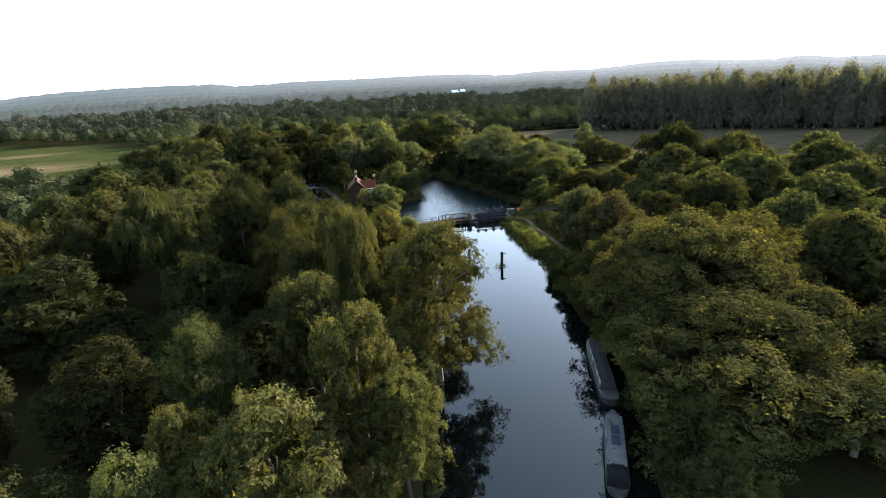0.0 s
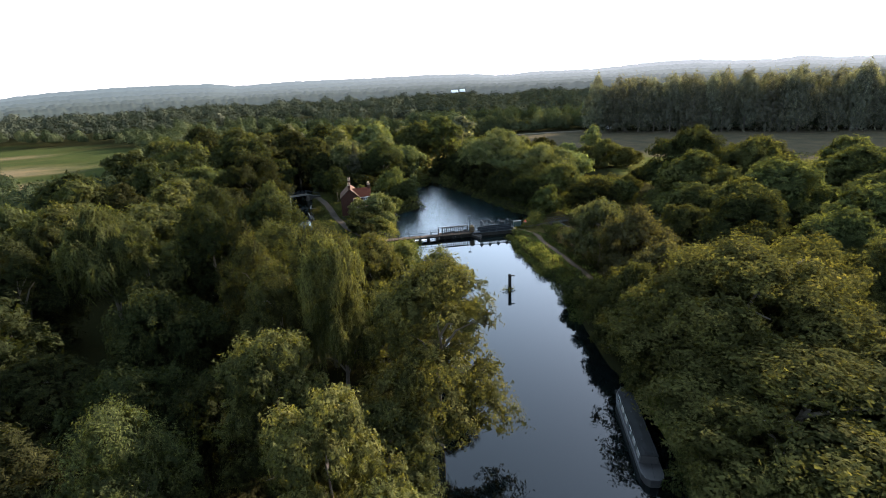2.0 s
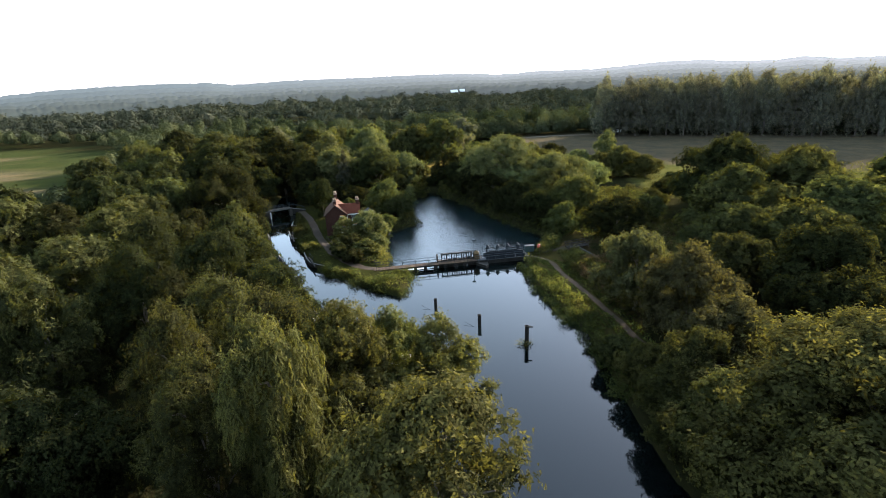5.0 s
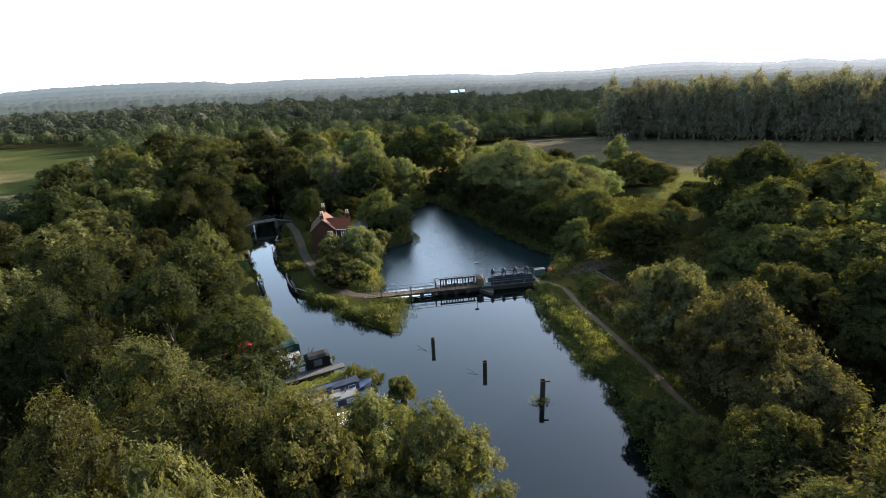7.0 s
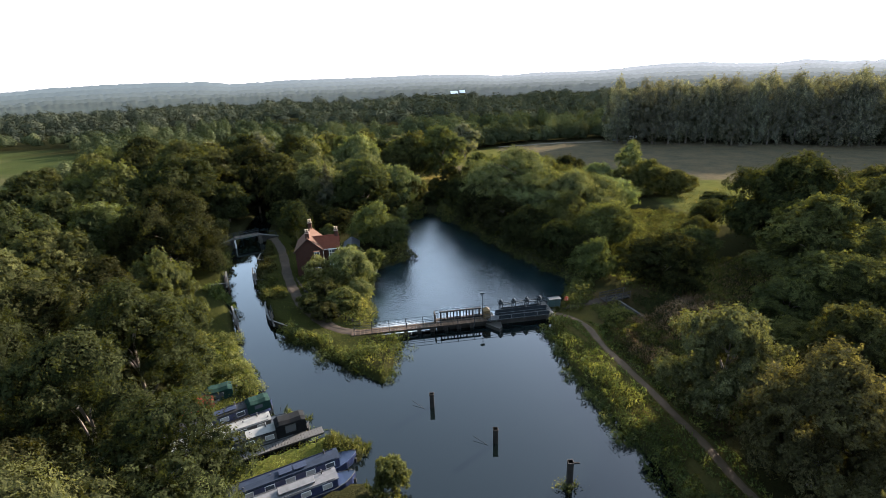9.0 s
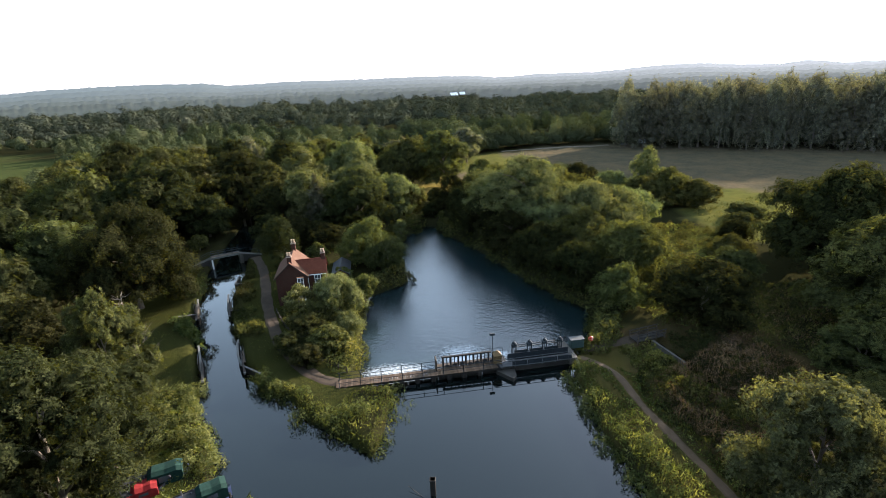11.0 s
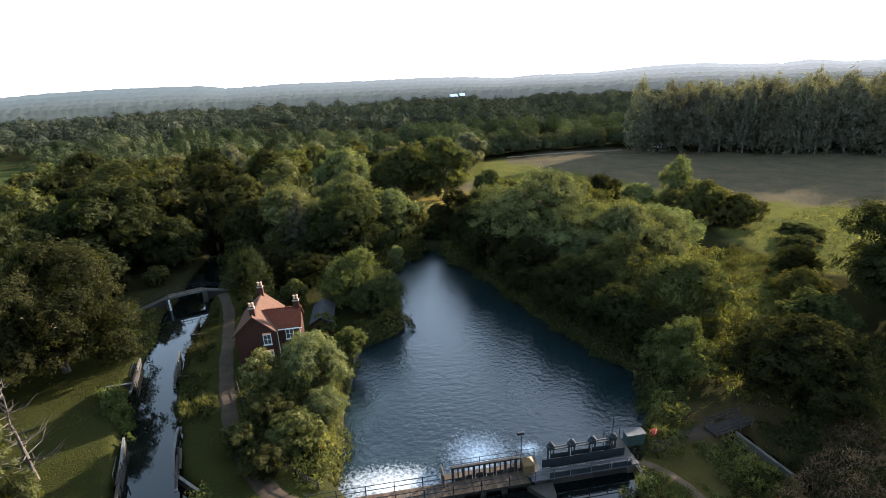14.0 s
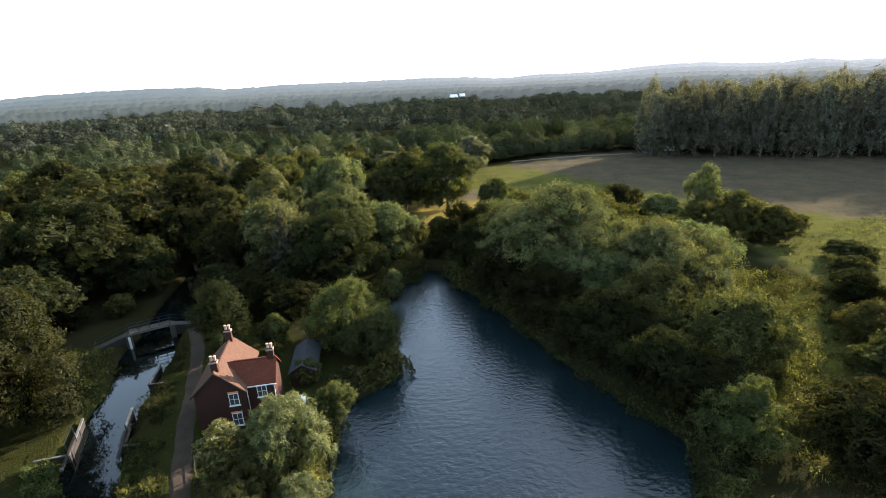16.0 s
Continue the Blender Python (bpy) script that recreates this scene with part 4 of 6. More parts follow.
TOWPATH = [(15.5, 127.6), (18.3, 126.4), (20.4, 123.2), (20.6, 119), (20.9, 115.5), (22.0, 110.6), (23.2, 106.2), (23.9, 102.6), (25.1, 98.0), (25.3, 93), (26.2, 88), (25.4, 83), (25.6, 78)]


def off_paths(x, y, reach):
    """Where a point is clear of the trodden paths."""
    d = np.full(x.shape, 1e9)
    for line, half in ((LOCKSIDE, 1.0), (TOWPATH, 0.6)):
        for (x0, y0), (x1, y1) in zip(line, line[1:]):
            t = np.clip(((x - x0) * (x1 - x0) + (y - y0) * (y1 - y0)) / ((x1 - x0) ** 2 + (y1 - y0) ** 2), 0, 1)
            d = np.minimum(d, np.hypot(x - x0 - t * (x1 - x0), y - y0 - t * (y1 - y0)) - half)
    return d > reach


def ribbon(name, line, wide, material, label, lift=0.06):
    """A trodden strip laid on the ground along a line."""
    pts = []
    for (x0, y0), (x1, y1) in zip(line, line[1:]):
        n = max(2, int(math.hypot(x1 - x0, y1 - y0) / 0.7))
        pts += [(x0 + (x1 - x0) * i / n, y0 + (y1 - y0) * i / n) for i in range(n)]
    pts = np.array(pts + [line[-1]], float)
    for _ in range(12):
        pts[1:-1] = (pts[:-2] + 2 * pts[1:-1] + pts[2:]) / 4
    way = unit(np.gradient(pts, axis=0))
    side = np.stack((-way[:, 1], way[:, 0]), 1)
    bm = bmesh.new()
    rows = []
    across = np.linspace(-0.5, 0.5, 5)
    for k, (p, s) in enumerate(zip(pts, side)):
        w = wide * (1 + 0.12 * math.sin(k * 0.9) * math.sin(k * 0.37 + 1))
        xy = np.array([p + s * w * a for a in across])
        z = land(xy[:, 0], xy[:, 1]) + lift * (1 - (2 * across) ** 4 * 1.6)
        rows.append([bm.verts.new((x, y, h)) for (x, y), h in zip(xy, z)])
    for a, b in zip(rows, rows[1:]):
        for i in range(4):
            bm.faces.new((a[i + 1], a[i], b[i], b[i + 1]))
    bmesh.ops.recalc_face_normals(bm, faces=bm.faces)
    return tagged(part(name, bm, material), label, "path", kind="structure")


ribbon("path_lockside", LOCKSIDE, 2.3, PATH, "pale trodden earth path past the cottage")
ribbon("path_towing", TOWPATH, 1.2, surface("sandy_towpath", (0.030, 0.020, 0.0115), (0.048, 0.033, 0.0195), 0.8, 0.95, bump=0.4, fine=9), "narrow worn towpath in the grass")
ribbon("path_weir", [(15.0, 128.2), (19, 129.2), (23, 130.3), (27, 131.8), (30.5, 133)], 2.2, PATH, "bare earth between weir and side bridge", 0.05)
ribbon("path_field", [(30, 331), (44, 335), (62, 338), (90, 340)], 3.0, surface("pale_sand", (0.055, 0.045, 0.032), (0.085, 0.07, 0.05), 0.5, 0.95), "pale sandy strip at the meadow's edge", 0.25)

# ---- the weir ----
WEIR = pose(-14.8, 121.45, 0, 0, 0, 9.0)


def rail_post(name, x, y, z0, z1, parent, mat=STEEL_DARK, r=0.045):
    return part(name, boxed(x - r, x + r, y - r, y + r, z0, z1), mat, parent)


weir = thing("weir_footbridge", WEIR, "long timber-decked weir footbridge with dark posts and rails", "footbridge")
for i in range(9):                       # square piers in the water
    x = 1.6 + i * 2.05
    part("pier", boxed(x - 0.28, x + 0.28, 0.05, 1.5, -2.4, 0.62, bevel=0.04), TIMBER_DARK, weir)
part("beam", boxed(-0.6, 20.6, 0.02, 0.20, 0.62, 0.93, bevel=0.02), TIMBER_DARK, weir)
part("beam", boxed(-0.6, 20.6, 1.32, 1.50, 0.62, 0.93, bevel=0.02), TIMBER_DARK, weir)
for i in range(8):
    x = -0.1 + i * 2.65
    rail_post("post", x, 0.0, 0.7, 2.10, weir)
    part("brace", rod(bmesh.new(), (x, 0.0, 1.5), (x, -0.32, 0.85), 0.025), STEEL_DARK, weir)
for i in range(5):
    rail_post("post", -0.1 + i * 2.65, 1.52, 0.7, 2.10, weir)
for z in (2.08, 1.55):
    part("rail", rod(bmesh.new(), (-0.3, 0.0, z), (20.6, 0.0, z), 0.035), STEEL_DARK, weir)
    part("rail", rod(bmesh.new(), (-0.3, 1.52, z), (12.2, 1.52, z), 0.035), STEEL_DARK, weir)
for i in range(10):                      # cill boards the water runs over
    part("cill_board", boxed(0.6 + i * 2.0, 2.55 + i * 2.0, 0.9, 1.05, -2.0, -0.08 if i < 6 else 0.9, bevel=0.02), TIMBER_DARK, weir)

sluice_frame = thing("paddle_frame", WEIR, "dark timber frame of old sluice paddles beside the deck", "sluice")
for i in range(7):
    x = 13.4 + i * 1.03
    part("post", boxed(x - 0.11, x + 0.11, 1.55, 1.78, -0.5, 2.45, bevel=0.02), TIMBER_DARK, sluice_frame)
    part("paddle", boxed(x + 0.2, x + 0.85, 1.62, 1.70, -1.4, 1.25 + 0.12 * (i % 3), bevel=0.015), TIMBER_DARK, sluice_frame)
    part("rack", boxed(x + 0.45, x + 0.57, 1.58, 1.66, 1.2, 2.62 if i % 2 else 2.5), STEEL_DARK, sluice_frame)
part("head_beam", boxed(13.2, 19.9, 1.5, 1.82, 2.38, 2.58, bevel=0.04), TIMBER_DARK, sluice_frame)
part("end_board", boxed(12.35, 12.50, 0.9, 2.2, -0.6, 2.5, m=Matrix.Translation((0, 0, 0)), bevel=0.02), TIMBER, sluice_frame, "upright weathered wooden end board")
part("back_rail", rod(bmesh.new(), (12.5, 2.75, 2.3), (21.8, 2.75, 2.3), 0.03), STEEL, sluice_frame)
part("back_rail", rod(bmesh.new(), (12.5, 2.75, 1.8), (21.8, 2.75, 1.8), 0.03), STEEL, sluice_frame)
for i in range(6):
    rail_post("back_post", 12.6 + i * 1.84, 2.75, -1.3, 2.32, sluice_frame, STEEL, 0.03)
part("back_walk", boxed(12.5, 21.8, 1.95, 2.7, 0.82, 0.93, bevel=0.02), TIMBER, sluice_frame)

gold = thing("gear_housing", WEIR, "yellow-brown timber gear housing on the weir", "housing")
part("case", boxed(20.15, 21.1, 0.75, 1.6, 0.97, 2.3, bevel=0.03), TIMBER_GOLD, gold)
for i in range(5):
    part("slat", boxed(20.1, 21.15, 0.70, 0.755, 1.05 + 0.25 * i, 1.25 + 0.25 * i, bevel=0.01), TIMBER_GOLD, gold)
bm = bmesh.new()
bmesh.ops.create_cone(bm, cap_ends=True, segments=4, radius1=0.82, radius2=0.12, depth=0.5, matrix=pose(20.62, 1.18, 2.55, 0, 0, 45))
part("cap", bm, TIMBER_GOLD, gold)
lamp = thing("gauge_pole", WEIR @ pose(20.35, 2.4, 0), "slim dark pole with a small instrument box on top", "pole")
part("pole", rod(bmesh.new(), (0, 0, -1.2), (0, 0, 4.6), 0.045), STEEL_DARK, lamp)
part("instrument_box", boxed(-0.42, 0.3, -0.14, 0.14, 4.5, 4.78, bevel=0.03), STEEL_DARK, lamp)

steel = thing("steel_sluice", WEIR, "grey steel sluice gates with four dark hoists and a walkway", "sluice")
part("abutment", boxed(21.0, 22.0, 0.0, 3.0, -2.4, 0.95, bevel=0.05), CONCRETE_WET, steel)
bm = prism(bmesh.new(), [(20.2, 0.0), (21.2, -1.3), (21.9, -2.2), (22.5, -1.6), (22.7, 0.0)], -2.4, 0.55)
part("cutwater", bm, CONCRETE_WET, steel, "dark wet pointed concrete pier nose")
part("walkway", boxed(20.7, 30.7, 0.0, 1.35, 0.86, 1.0, bevel=0.02), STEEL, steel)
part("breast_wall", boxed(22.0, 30.7, 0.25, 0.5, -0.9, 0.86, bevel=0.02), TIMBER_DARK, steel)
for i in range(4):
    x = 23.2 + i * 2.15
    for dx in (-0.28, 0.28):
        part("hoist_leg", boxed(x + dx - 0.06, x + dx + 0.06, 1.85, 2.0, 0.9, 2.75), STEEL_DARK, steel)
    head = part("hoist_head", boxed(x - 0.40, x + 0.40, 1.68, 2.2, 2.7, 3.15, bevel=0.12), STEEL_DARK, steel)
    bm = bmesh.new()
    bmesh.ops.create_uvsphere(bm, u_segments=10, v_segments=6, radius=0.26, matrix=pose(x, 1.94, 3.2))
    part("hoist_cap", bm, STEEL_DARK, steel)
    part("screw", rod(bmesh.new(), (x, 1.94, -0.8), (x, 1.94, 3.55), 0.04), STEEL_DARK, steel)
    if i < 3:
        part("gate_plate", boxed(x + 0.1, x + 2.05, 1.98, 2.06, -1.6, 2.0, bevel=0.01), STEEL_BLUE, steel)
    part("panel", boxed(x - 1.05, x + 1.08, 1.42, 1.48, 1.0, 1.95, bevel=0.015), STEEL_BLUE, steel, "blue-grey steel side panel")
for z in (2.55, 2.85):
    part("frame_rail", boxed(22.8, 30.1, 1.86, 1.99, z, z + 0.08), STEEL_DARK, steel)
for i in range(6):
    rail_post("rail_post", 21.0 + i * 1.85, 0.02, 0.7, 2.05, steel, STEEL, 0.03)
for z, y in ((2.1, 0.0), (1.7, 0.0)):
    bm = bmesh.new()
    pts = [(20.3, y, z - 0.05), (22.3, y, z), (29.9, y, z), (30.5, y - 0.15, z - 0.05), (30.85, y - 0.8, z - 0.25), (30.75, y - 2.8, z - 0.75)]
    for a, b in zip(pts, pts[1:]):
        rod(bm, a, b, 0.04)
    part("handrail", bm, STEEL, steel, "pale galvanised curved handrail")
rail_post("rail_post", 30.8, -1.4, 0.4, 1.9, steel, STEEL, 0.03)
rail_post("rail_post", 30.75, -2.8, 0.3, 1.4, steel, STEEL, 0.03)
for k in range(4):
    part("mesh_panel", boxed(22.4 + k * 2.1, 24.4 + k * 2.1, 0.0, 0.02, 1.02, 1.62), STEEL_BLUE, steel)
for x, y in ((29.6, 3.6), (31.5, 3.9), (31.6, 5.4)):
    rail_post("rear_post", x, y, -0.6, 2.3, steel, STEEL, 0.035)
part("rear_rail", rod(rod(bmesh.new(), (29.6, 3.6, 2.28), (31.5, 3.9, 2.28), 0.035), (29.6, 3.6, 1.7), (31.5, 3.9, 1.7), 0.035), STEEL, steel)
part("abutment", boxed(30.4, 31.6, 0.1, 4.6, -2.4, 0.98, bevel=0.05), CONCRETE, steel)

cabinet = thing("control_cabinet", WEIR @ pose(32.6, 3.0, 0.85), "dark green control cabinet with a pale flat roof", "cabinet")
part("case", boxed(-0.95, 0.95, -0.45, 0.45, 0, 1.3, bevel=0.03), surface("green_steel", (0.010, 0.022, 0.020), (0.018, 0.034, 0.03), 2.0, 0.5), cabinet)
part("roof", boxed(-1.05, 1.05, -0.55, 0.55, 1.3, 1.37, bevel=0.02), surface("pale_roofing", (0.035, 0.036, 0.036), (0.06, 0.06, 0.06), 2.0, 0.8), cabinet)
for k in (-0.45, 0.45):
    door = part("door", boxed(k - 0.38, k + 0.38, -0.48, -0.455, 0.08, 1.25, bevel=0.01), cabinet.children[0].data.materials[0], cabinet)
    part("handle", boxed(k * 0.3 - 0.02, k * 0.3 + 0.02, -0.52, -0.48, 0.6, 0.8), STEEL, door)
buoy = thing("lifebuoy_station", pose(19.0, 129.7, 0.9, 0, 0, 15), "red lifebuoy housing on a post by the weir", "lifebuoy")
part("post", boxed(-0.05, 0.05, 0.05, 0.15, -0.1, 1.0), STEEL_DARK, buoy)
bm = bmesh.new()
bmesh.ops.create_cone(bm, cap_ends=True, segments=24, radius1=0.42, radius2=0.38, depth=0.16, matrix=pose(0, 0, 1.0, 90))
part("housing", bm, RED, buoy)
for k in (-0.2, 0.2):
    part("mark", boxed(k - 0.05, k + 0.05, -0.1, -0.085, 0.8, 1.2), WHITE, buoy)

# ---- mooring posts in the river ----
for x, y, h, arm in ((-2.9, 105.15, 1.76, False), (4.0, 98.7, 1.75, False), (10.3, 92.4, 2.95, True)):
    post = thing("river_post", pose(x, y, 0), "dark timber post standing in the river" + (" with weeds round its foot" if arm else ""), "post", "posts in the river")
    part("shaft", boxed(-0.26, 0.26, -0.26, 0.26, -1.8, h, bevel=0.05), TIMBER_DARK, post)
    part("cap", boxed(-0.29, 0.29, -0.29, 0.29, h - 0.12, h, bevel=0.03), TIMBER_DARK, post)
    if arm:
        part("arm", boxed(0.2, 0.85, -0.08, 0.08, h - 0.28, h - 0.12, bevel=0.02), TIMBER_DARK, post)
        rng = np.random.default_rng(77)
        n = 260
        c = np.stack((rng.normal(-0.15, 0.55, n), rng.normal(-0.1, 0.35, n), np.abs(rng.normal(0.2, 0.3, n))), 1)
        tagged(quads("weeds", leaves(rng, c, rng.normal(0, 1, (n, 3)) + np.array((0, 0, 1)), rng.uniform(0.12, 0.24, n), 0.5), REED, rng.uniform(0.3, 1, n), post, 3), kind="stuff")
    else:
        part("drift_branch", rod(bmesh.new(), (-2.4, 0.7, 0.35), (-0.7, -0.6, -0.05), 0.025, 5), TIMBER_DARK, post)

# ---- the lock cut ----
def lock_side(name, line, label):
    """A low piled wall along the water with a pale coping."""
    holder = thing(name, pose(0, 0, 0), label, "lock wall")
    for (x0, y0), (x1, y1) in zip(line, line[1:]):
        long = math.hypot(x1 - x0, y1 - y0)
        m = pose(x0, y0, 0, 0, 0, math.degrees(math.atan2(y1 - y0, x1 - x0)))
        part("coping", boxed(-0.05, long + 0.05, -0.14, 0.14, 0.92, 1.04, m, 0.02), surface_pale, holder)
        n = max(1, int(long / 0.42))
        for i in range(n):
            part("pile", boxed(long * i / n + 0.01, long * (i + 1) / n - 0.01, -0.07, 0.07, -1.6, 0.92, m), TIMBER_DARK, holder)
    return holder


surface_pale = surface("weathered_white_coping", (0.048, 0.047, 0.043), (0.09, 0.088, 0.081), 2.0, 0.8)
lock_side("lock_wall", [(-32.9, 134.6), (-32.6, 133.5), (-31.2, 130.2), (-29.7, 127.5), (-26.2, 125.2)], "dark piled lock wall with a pale coping beside mown grass")
lock_side("lock_wall", [(-38.3, 133.2), (-34.1, 125.4)], "dark piled lock wall with a pale coping beside mown grass")
lock_side("lock_wall", [(-46.5, 150.3), (-43.7, 144.1), (-46.9, 143.3)], "dark piled lock wall with a pale coping beside mown grass")
lock_side("lock_wall", [(-41.6, 152.0), (-38.9, 145.2), (-36.8, 145.3)], "dark piled lock wall with a pale coping beside mown grass")
lock_side("landing_edge", [(-43.2, 161.5), (-42.4, 157.0), (-40.6, 157.3)], "dark timber landing stage edge by the lock")


def lock_gate(x, y, turn, flip):
    gate = thing("lock_gate", pose(x, y, 0, 0, 0, turn), "open tarred timber lock gate with a white-tipped balance beam", "lock gate", "lock gates")
    for i in range(8):
        part("plank", boxed(0.25 + i * 0.42, 0.65 + i * 0.42, -0.06, 0.06, -1.5, 0.95, bevel=0.01), TIMBER_DARK, gate)
    part("heel_post", boxed(0.0, 0.25, -0.14, 0.14, -1.5, 1.22, bevel=0.03), TIMBER_DARK, gate)
    part("mitre_post", boxed(3.6, 3.82, -0.12, 0.12, -1.5, 1.02, bevel=0.03), TIMBER_DARK, gate)
    part("walkboard", boxed(0.2, 3.6, flip * 0.25 - 0.16, flip * 0.25 + 0.16, 0.9, 0.97, bevel=0.01), TIMBER, gate)
    part("balance_beam", boxed(-2.9, 2.2, -0.14, 0.14, 1.0, 1.24, bevel=0.03), TIMBER_DARK, gate)
    part("white_tip", boxed(-3.2, -2.9, -0.15, 0.15, 0.99, 1.25, bevel=0.03), surface_pale, gate)
    part("handrail", rod(rod(rod(bmesh.new(), (0.4, flip * 0.4, 0.95), (0.4, flip * 0.4, 1.95), 0.03), (3.4, flip * 0.4, 0.95), (3.4, flip * 0.4, 1.95), 0.03), (0.4, flip * 0.4, 1.95), (3.4, flip * 0.4, 1.95), 0.03), STEEL_DARK, gate)
    part("paddle_rack", boxed(1.9, 2.0, -0.2, -0.1, 0.9, 2.1), STEEL_DARK, gate)


lock_gate(-38.75, 145.55, 113, -1)
lock_gate(-43.9, 144.6, 113, 1)
lock_gate(-29.6, 127.9, 116, -1)
lock_gate(-34.5, 126.3, 116, 1)

bridge = thing("lock_footbridge", pose(-52.4, 169.6, 0, 0, 0, 31), "arched footbridge with a pale edge beam over the lock cut", "footbridge")
part("deck", boxed(0, 5.9, -0.6, 0.6, 2.30, 2.45, bevel=0.02), TIMBER, bridge)
for y in (-0.68, 0.68):
    part("edge_beam", boxed(-0.1, 6.0, y - 0.08, y + 0.08, 2.05, 2.5, bevel=0.02), surface_pale, bridge)
    for i in range(5):
        rail_post("post", 0.1 + i * 1.42, y, 2.45, 3.5, bridge)
    for z in (3.48, 3.0):
        part("rail", rod(bmesh.new(), (0.0, y, z), (5.9, y, z), 0.035), STEEL_DARK, bridge)
    for s, e in ((0.0, -4.5), (5.9, 10.0)):
        part("ramp_rail", rod(bmesh.new(), (s, y, 3.48), (e, y, 2.1), 0.035), STEEL_DARK, bridge)
        rail_post("post", e, y, 0.8, 2.1, bridge)
bm = prism(bmesh.new(), [(-5, -0.75), (0.2, -0.75), (0.2, 0.75), (-5, 0.75)], 0.3, 2.3)
for v in bm.verts:
    if v.co.z > 1 and v.co.x < -1:
        v.co.z = 1.0
part("ramp", bm, CONCRETE_WET, bridge, "dark brick and earth approach ramp")
bm = prism(bmesh.new(), [(5.7, -0.75), (10.5, -0.75), (10.5, 0.75), (5.7, 0.75)], 0.3, 2.3)
for v in bm.verts:
    if v.co.z > 1 and v.co.x > 8:
        v.co.z = 1.0
part("ramp", bm, CONCRETE_WET, bridge, "dark brick and earth approach ramp")
part("abutment", boxed(-0.5, 0.3, -0.9, 0.9, -1.5, 2.2, bevel=0.05), CONCRETE, bridge)
part("abutment", boxed(5.6, 6.4, -0.9, 0.9, -1.5, 2.2, bevel=0.05), CONCRETE, bridge)
part("guard_post", boxed(-0.15, 0.15, -1.25, -0.95, -0.5, 2.0, bevel=0.03), WHITE, bridge)

side = thing("side_bridge", pose(25.0, 130.3, 0, 0, 0, 20), "small plank bridge with pale rails over a side channel", "footbridge")
part("deck", boxed(0.4, 5.2, -0.8, 0.8, 0.95, 1.08, bevel=0.02), TIMBER_DARK, side)
for y in (-0.85, 0.85):
    for i in range(4):
        rail_post("post", 0.4 + i * 1.6, y, 0.7, 2.15, side, TIMBER, 0.05)
    for z in (2.1, 1.6):
        part("rail", boxed(0.2, 5.4, y - 0.04, y + 0.04, z - 0.06, z + 0.06), TIMBER_DARK, side)
chan = thing("channel_wall", pose(0, 0, 0), "pale concrete wall of the side channel", "wall")
for (x0, y0), (x1, y1) in (((28.0, 130.4), (29.9, 124.2)),):
    m = pose(x0, y0, 0, 0, 0, math.degrees(math.atan2(y1 - y0, x1 - x0)))
    part("wall_length", boxed(0, math.hypot(x1 - x0, y1 - y0), -0.18, 0.18, -1.2, 1.0, m, 0.04), CONCRETE, chan)


def fence(line, gap, high, mat, label, rails=2, group="fences"):
    holder = thing("fence", pose(0, 0, 0), label, "fence", group)
    last = None
    for (x0, y0), (x1, y1) in zip(line, line[1:]):
        n = max(1, round(math.hypot(x1 - x0, y1 - y0) / gap))
        for i in range(n + 1):
            x, y = x0 + (x1 - x0) * i / n, y0 + (y1 - y0) * i / n
            z = float(land(np.array([x]), np.array([y]))[0])
            part("post", boxed(x - 0.06, x + 0.06, y - 0.06, y + 0.06, z - 0.2, z + high), mat, holder)
            if last:
                for k in range(rails):
                    h = high * (0.92 - 0.42 * k)
                    part("rail", rod(bmesh.new(), (last[0], last[1], last[2] + h), (x, y, z + h), 0.04, 4), mat, holder)
            last = (x, y, z)


fence([(-30.0, 143.8), (-27.0, 138.3), (-23.3, 133.0), (-20.1, 129.5), (-17.2, 126.6), (-14.6, 125.0)], 1.9, 0.9, TIMBER_DARK, "low dark timber fence along the cottage garden")
fence([(36.4, 133.8), (38.0, 126.0), (38.5, 118.9), (36.0, 112.7)], 2.2, 1.0, TIMBER, "grey timber field fence in rough grass")
fence([(70, 338), (96, 322), (150, 296), (205, 272), (260, 246)], 5.5, 1.3, TIMBER, "grey timber paddock fence below the poplars")

# ---- the lock cottage ----
house = thing("cottage", pose(-30.3, 146.5, 1.0, 0, 0, 10), "red-brick two-storey cottage with clay-tiled gable roofs", "house")


def wall_outline(name, outline, thick, m, mat, parent, label=""):
    """An upright wall of any outline (x, z), thick along y."""
    bm = bmesh.new()
    a = [bm.verts.new((x, 0, z)) for x, z in outline]
    b = [bm.verts.new((x, thick, z)) for x, z in outline]
    bm.faces.new(a)
    bm.faces.new(list(reversed(b)))
    for i in range(len(outline)):
        j = (i + 1) % len(outline)
        bm.faces.new((a[j], a[i], b[i], b[j]))
    bmesh.ops.transform(bm, matrix=m, verts=bm.verts)
    bmesh.ops.recalc_face_normals(bm, faces=bm.faces)
    return part(name, bm, mat, parent, label)


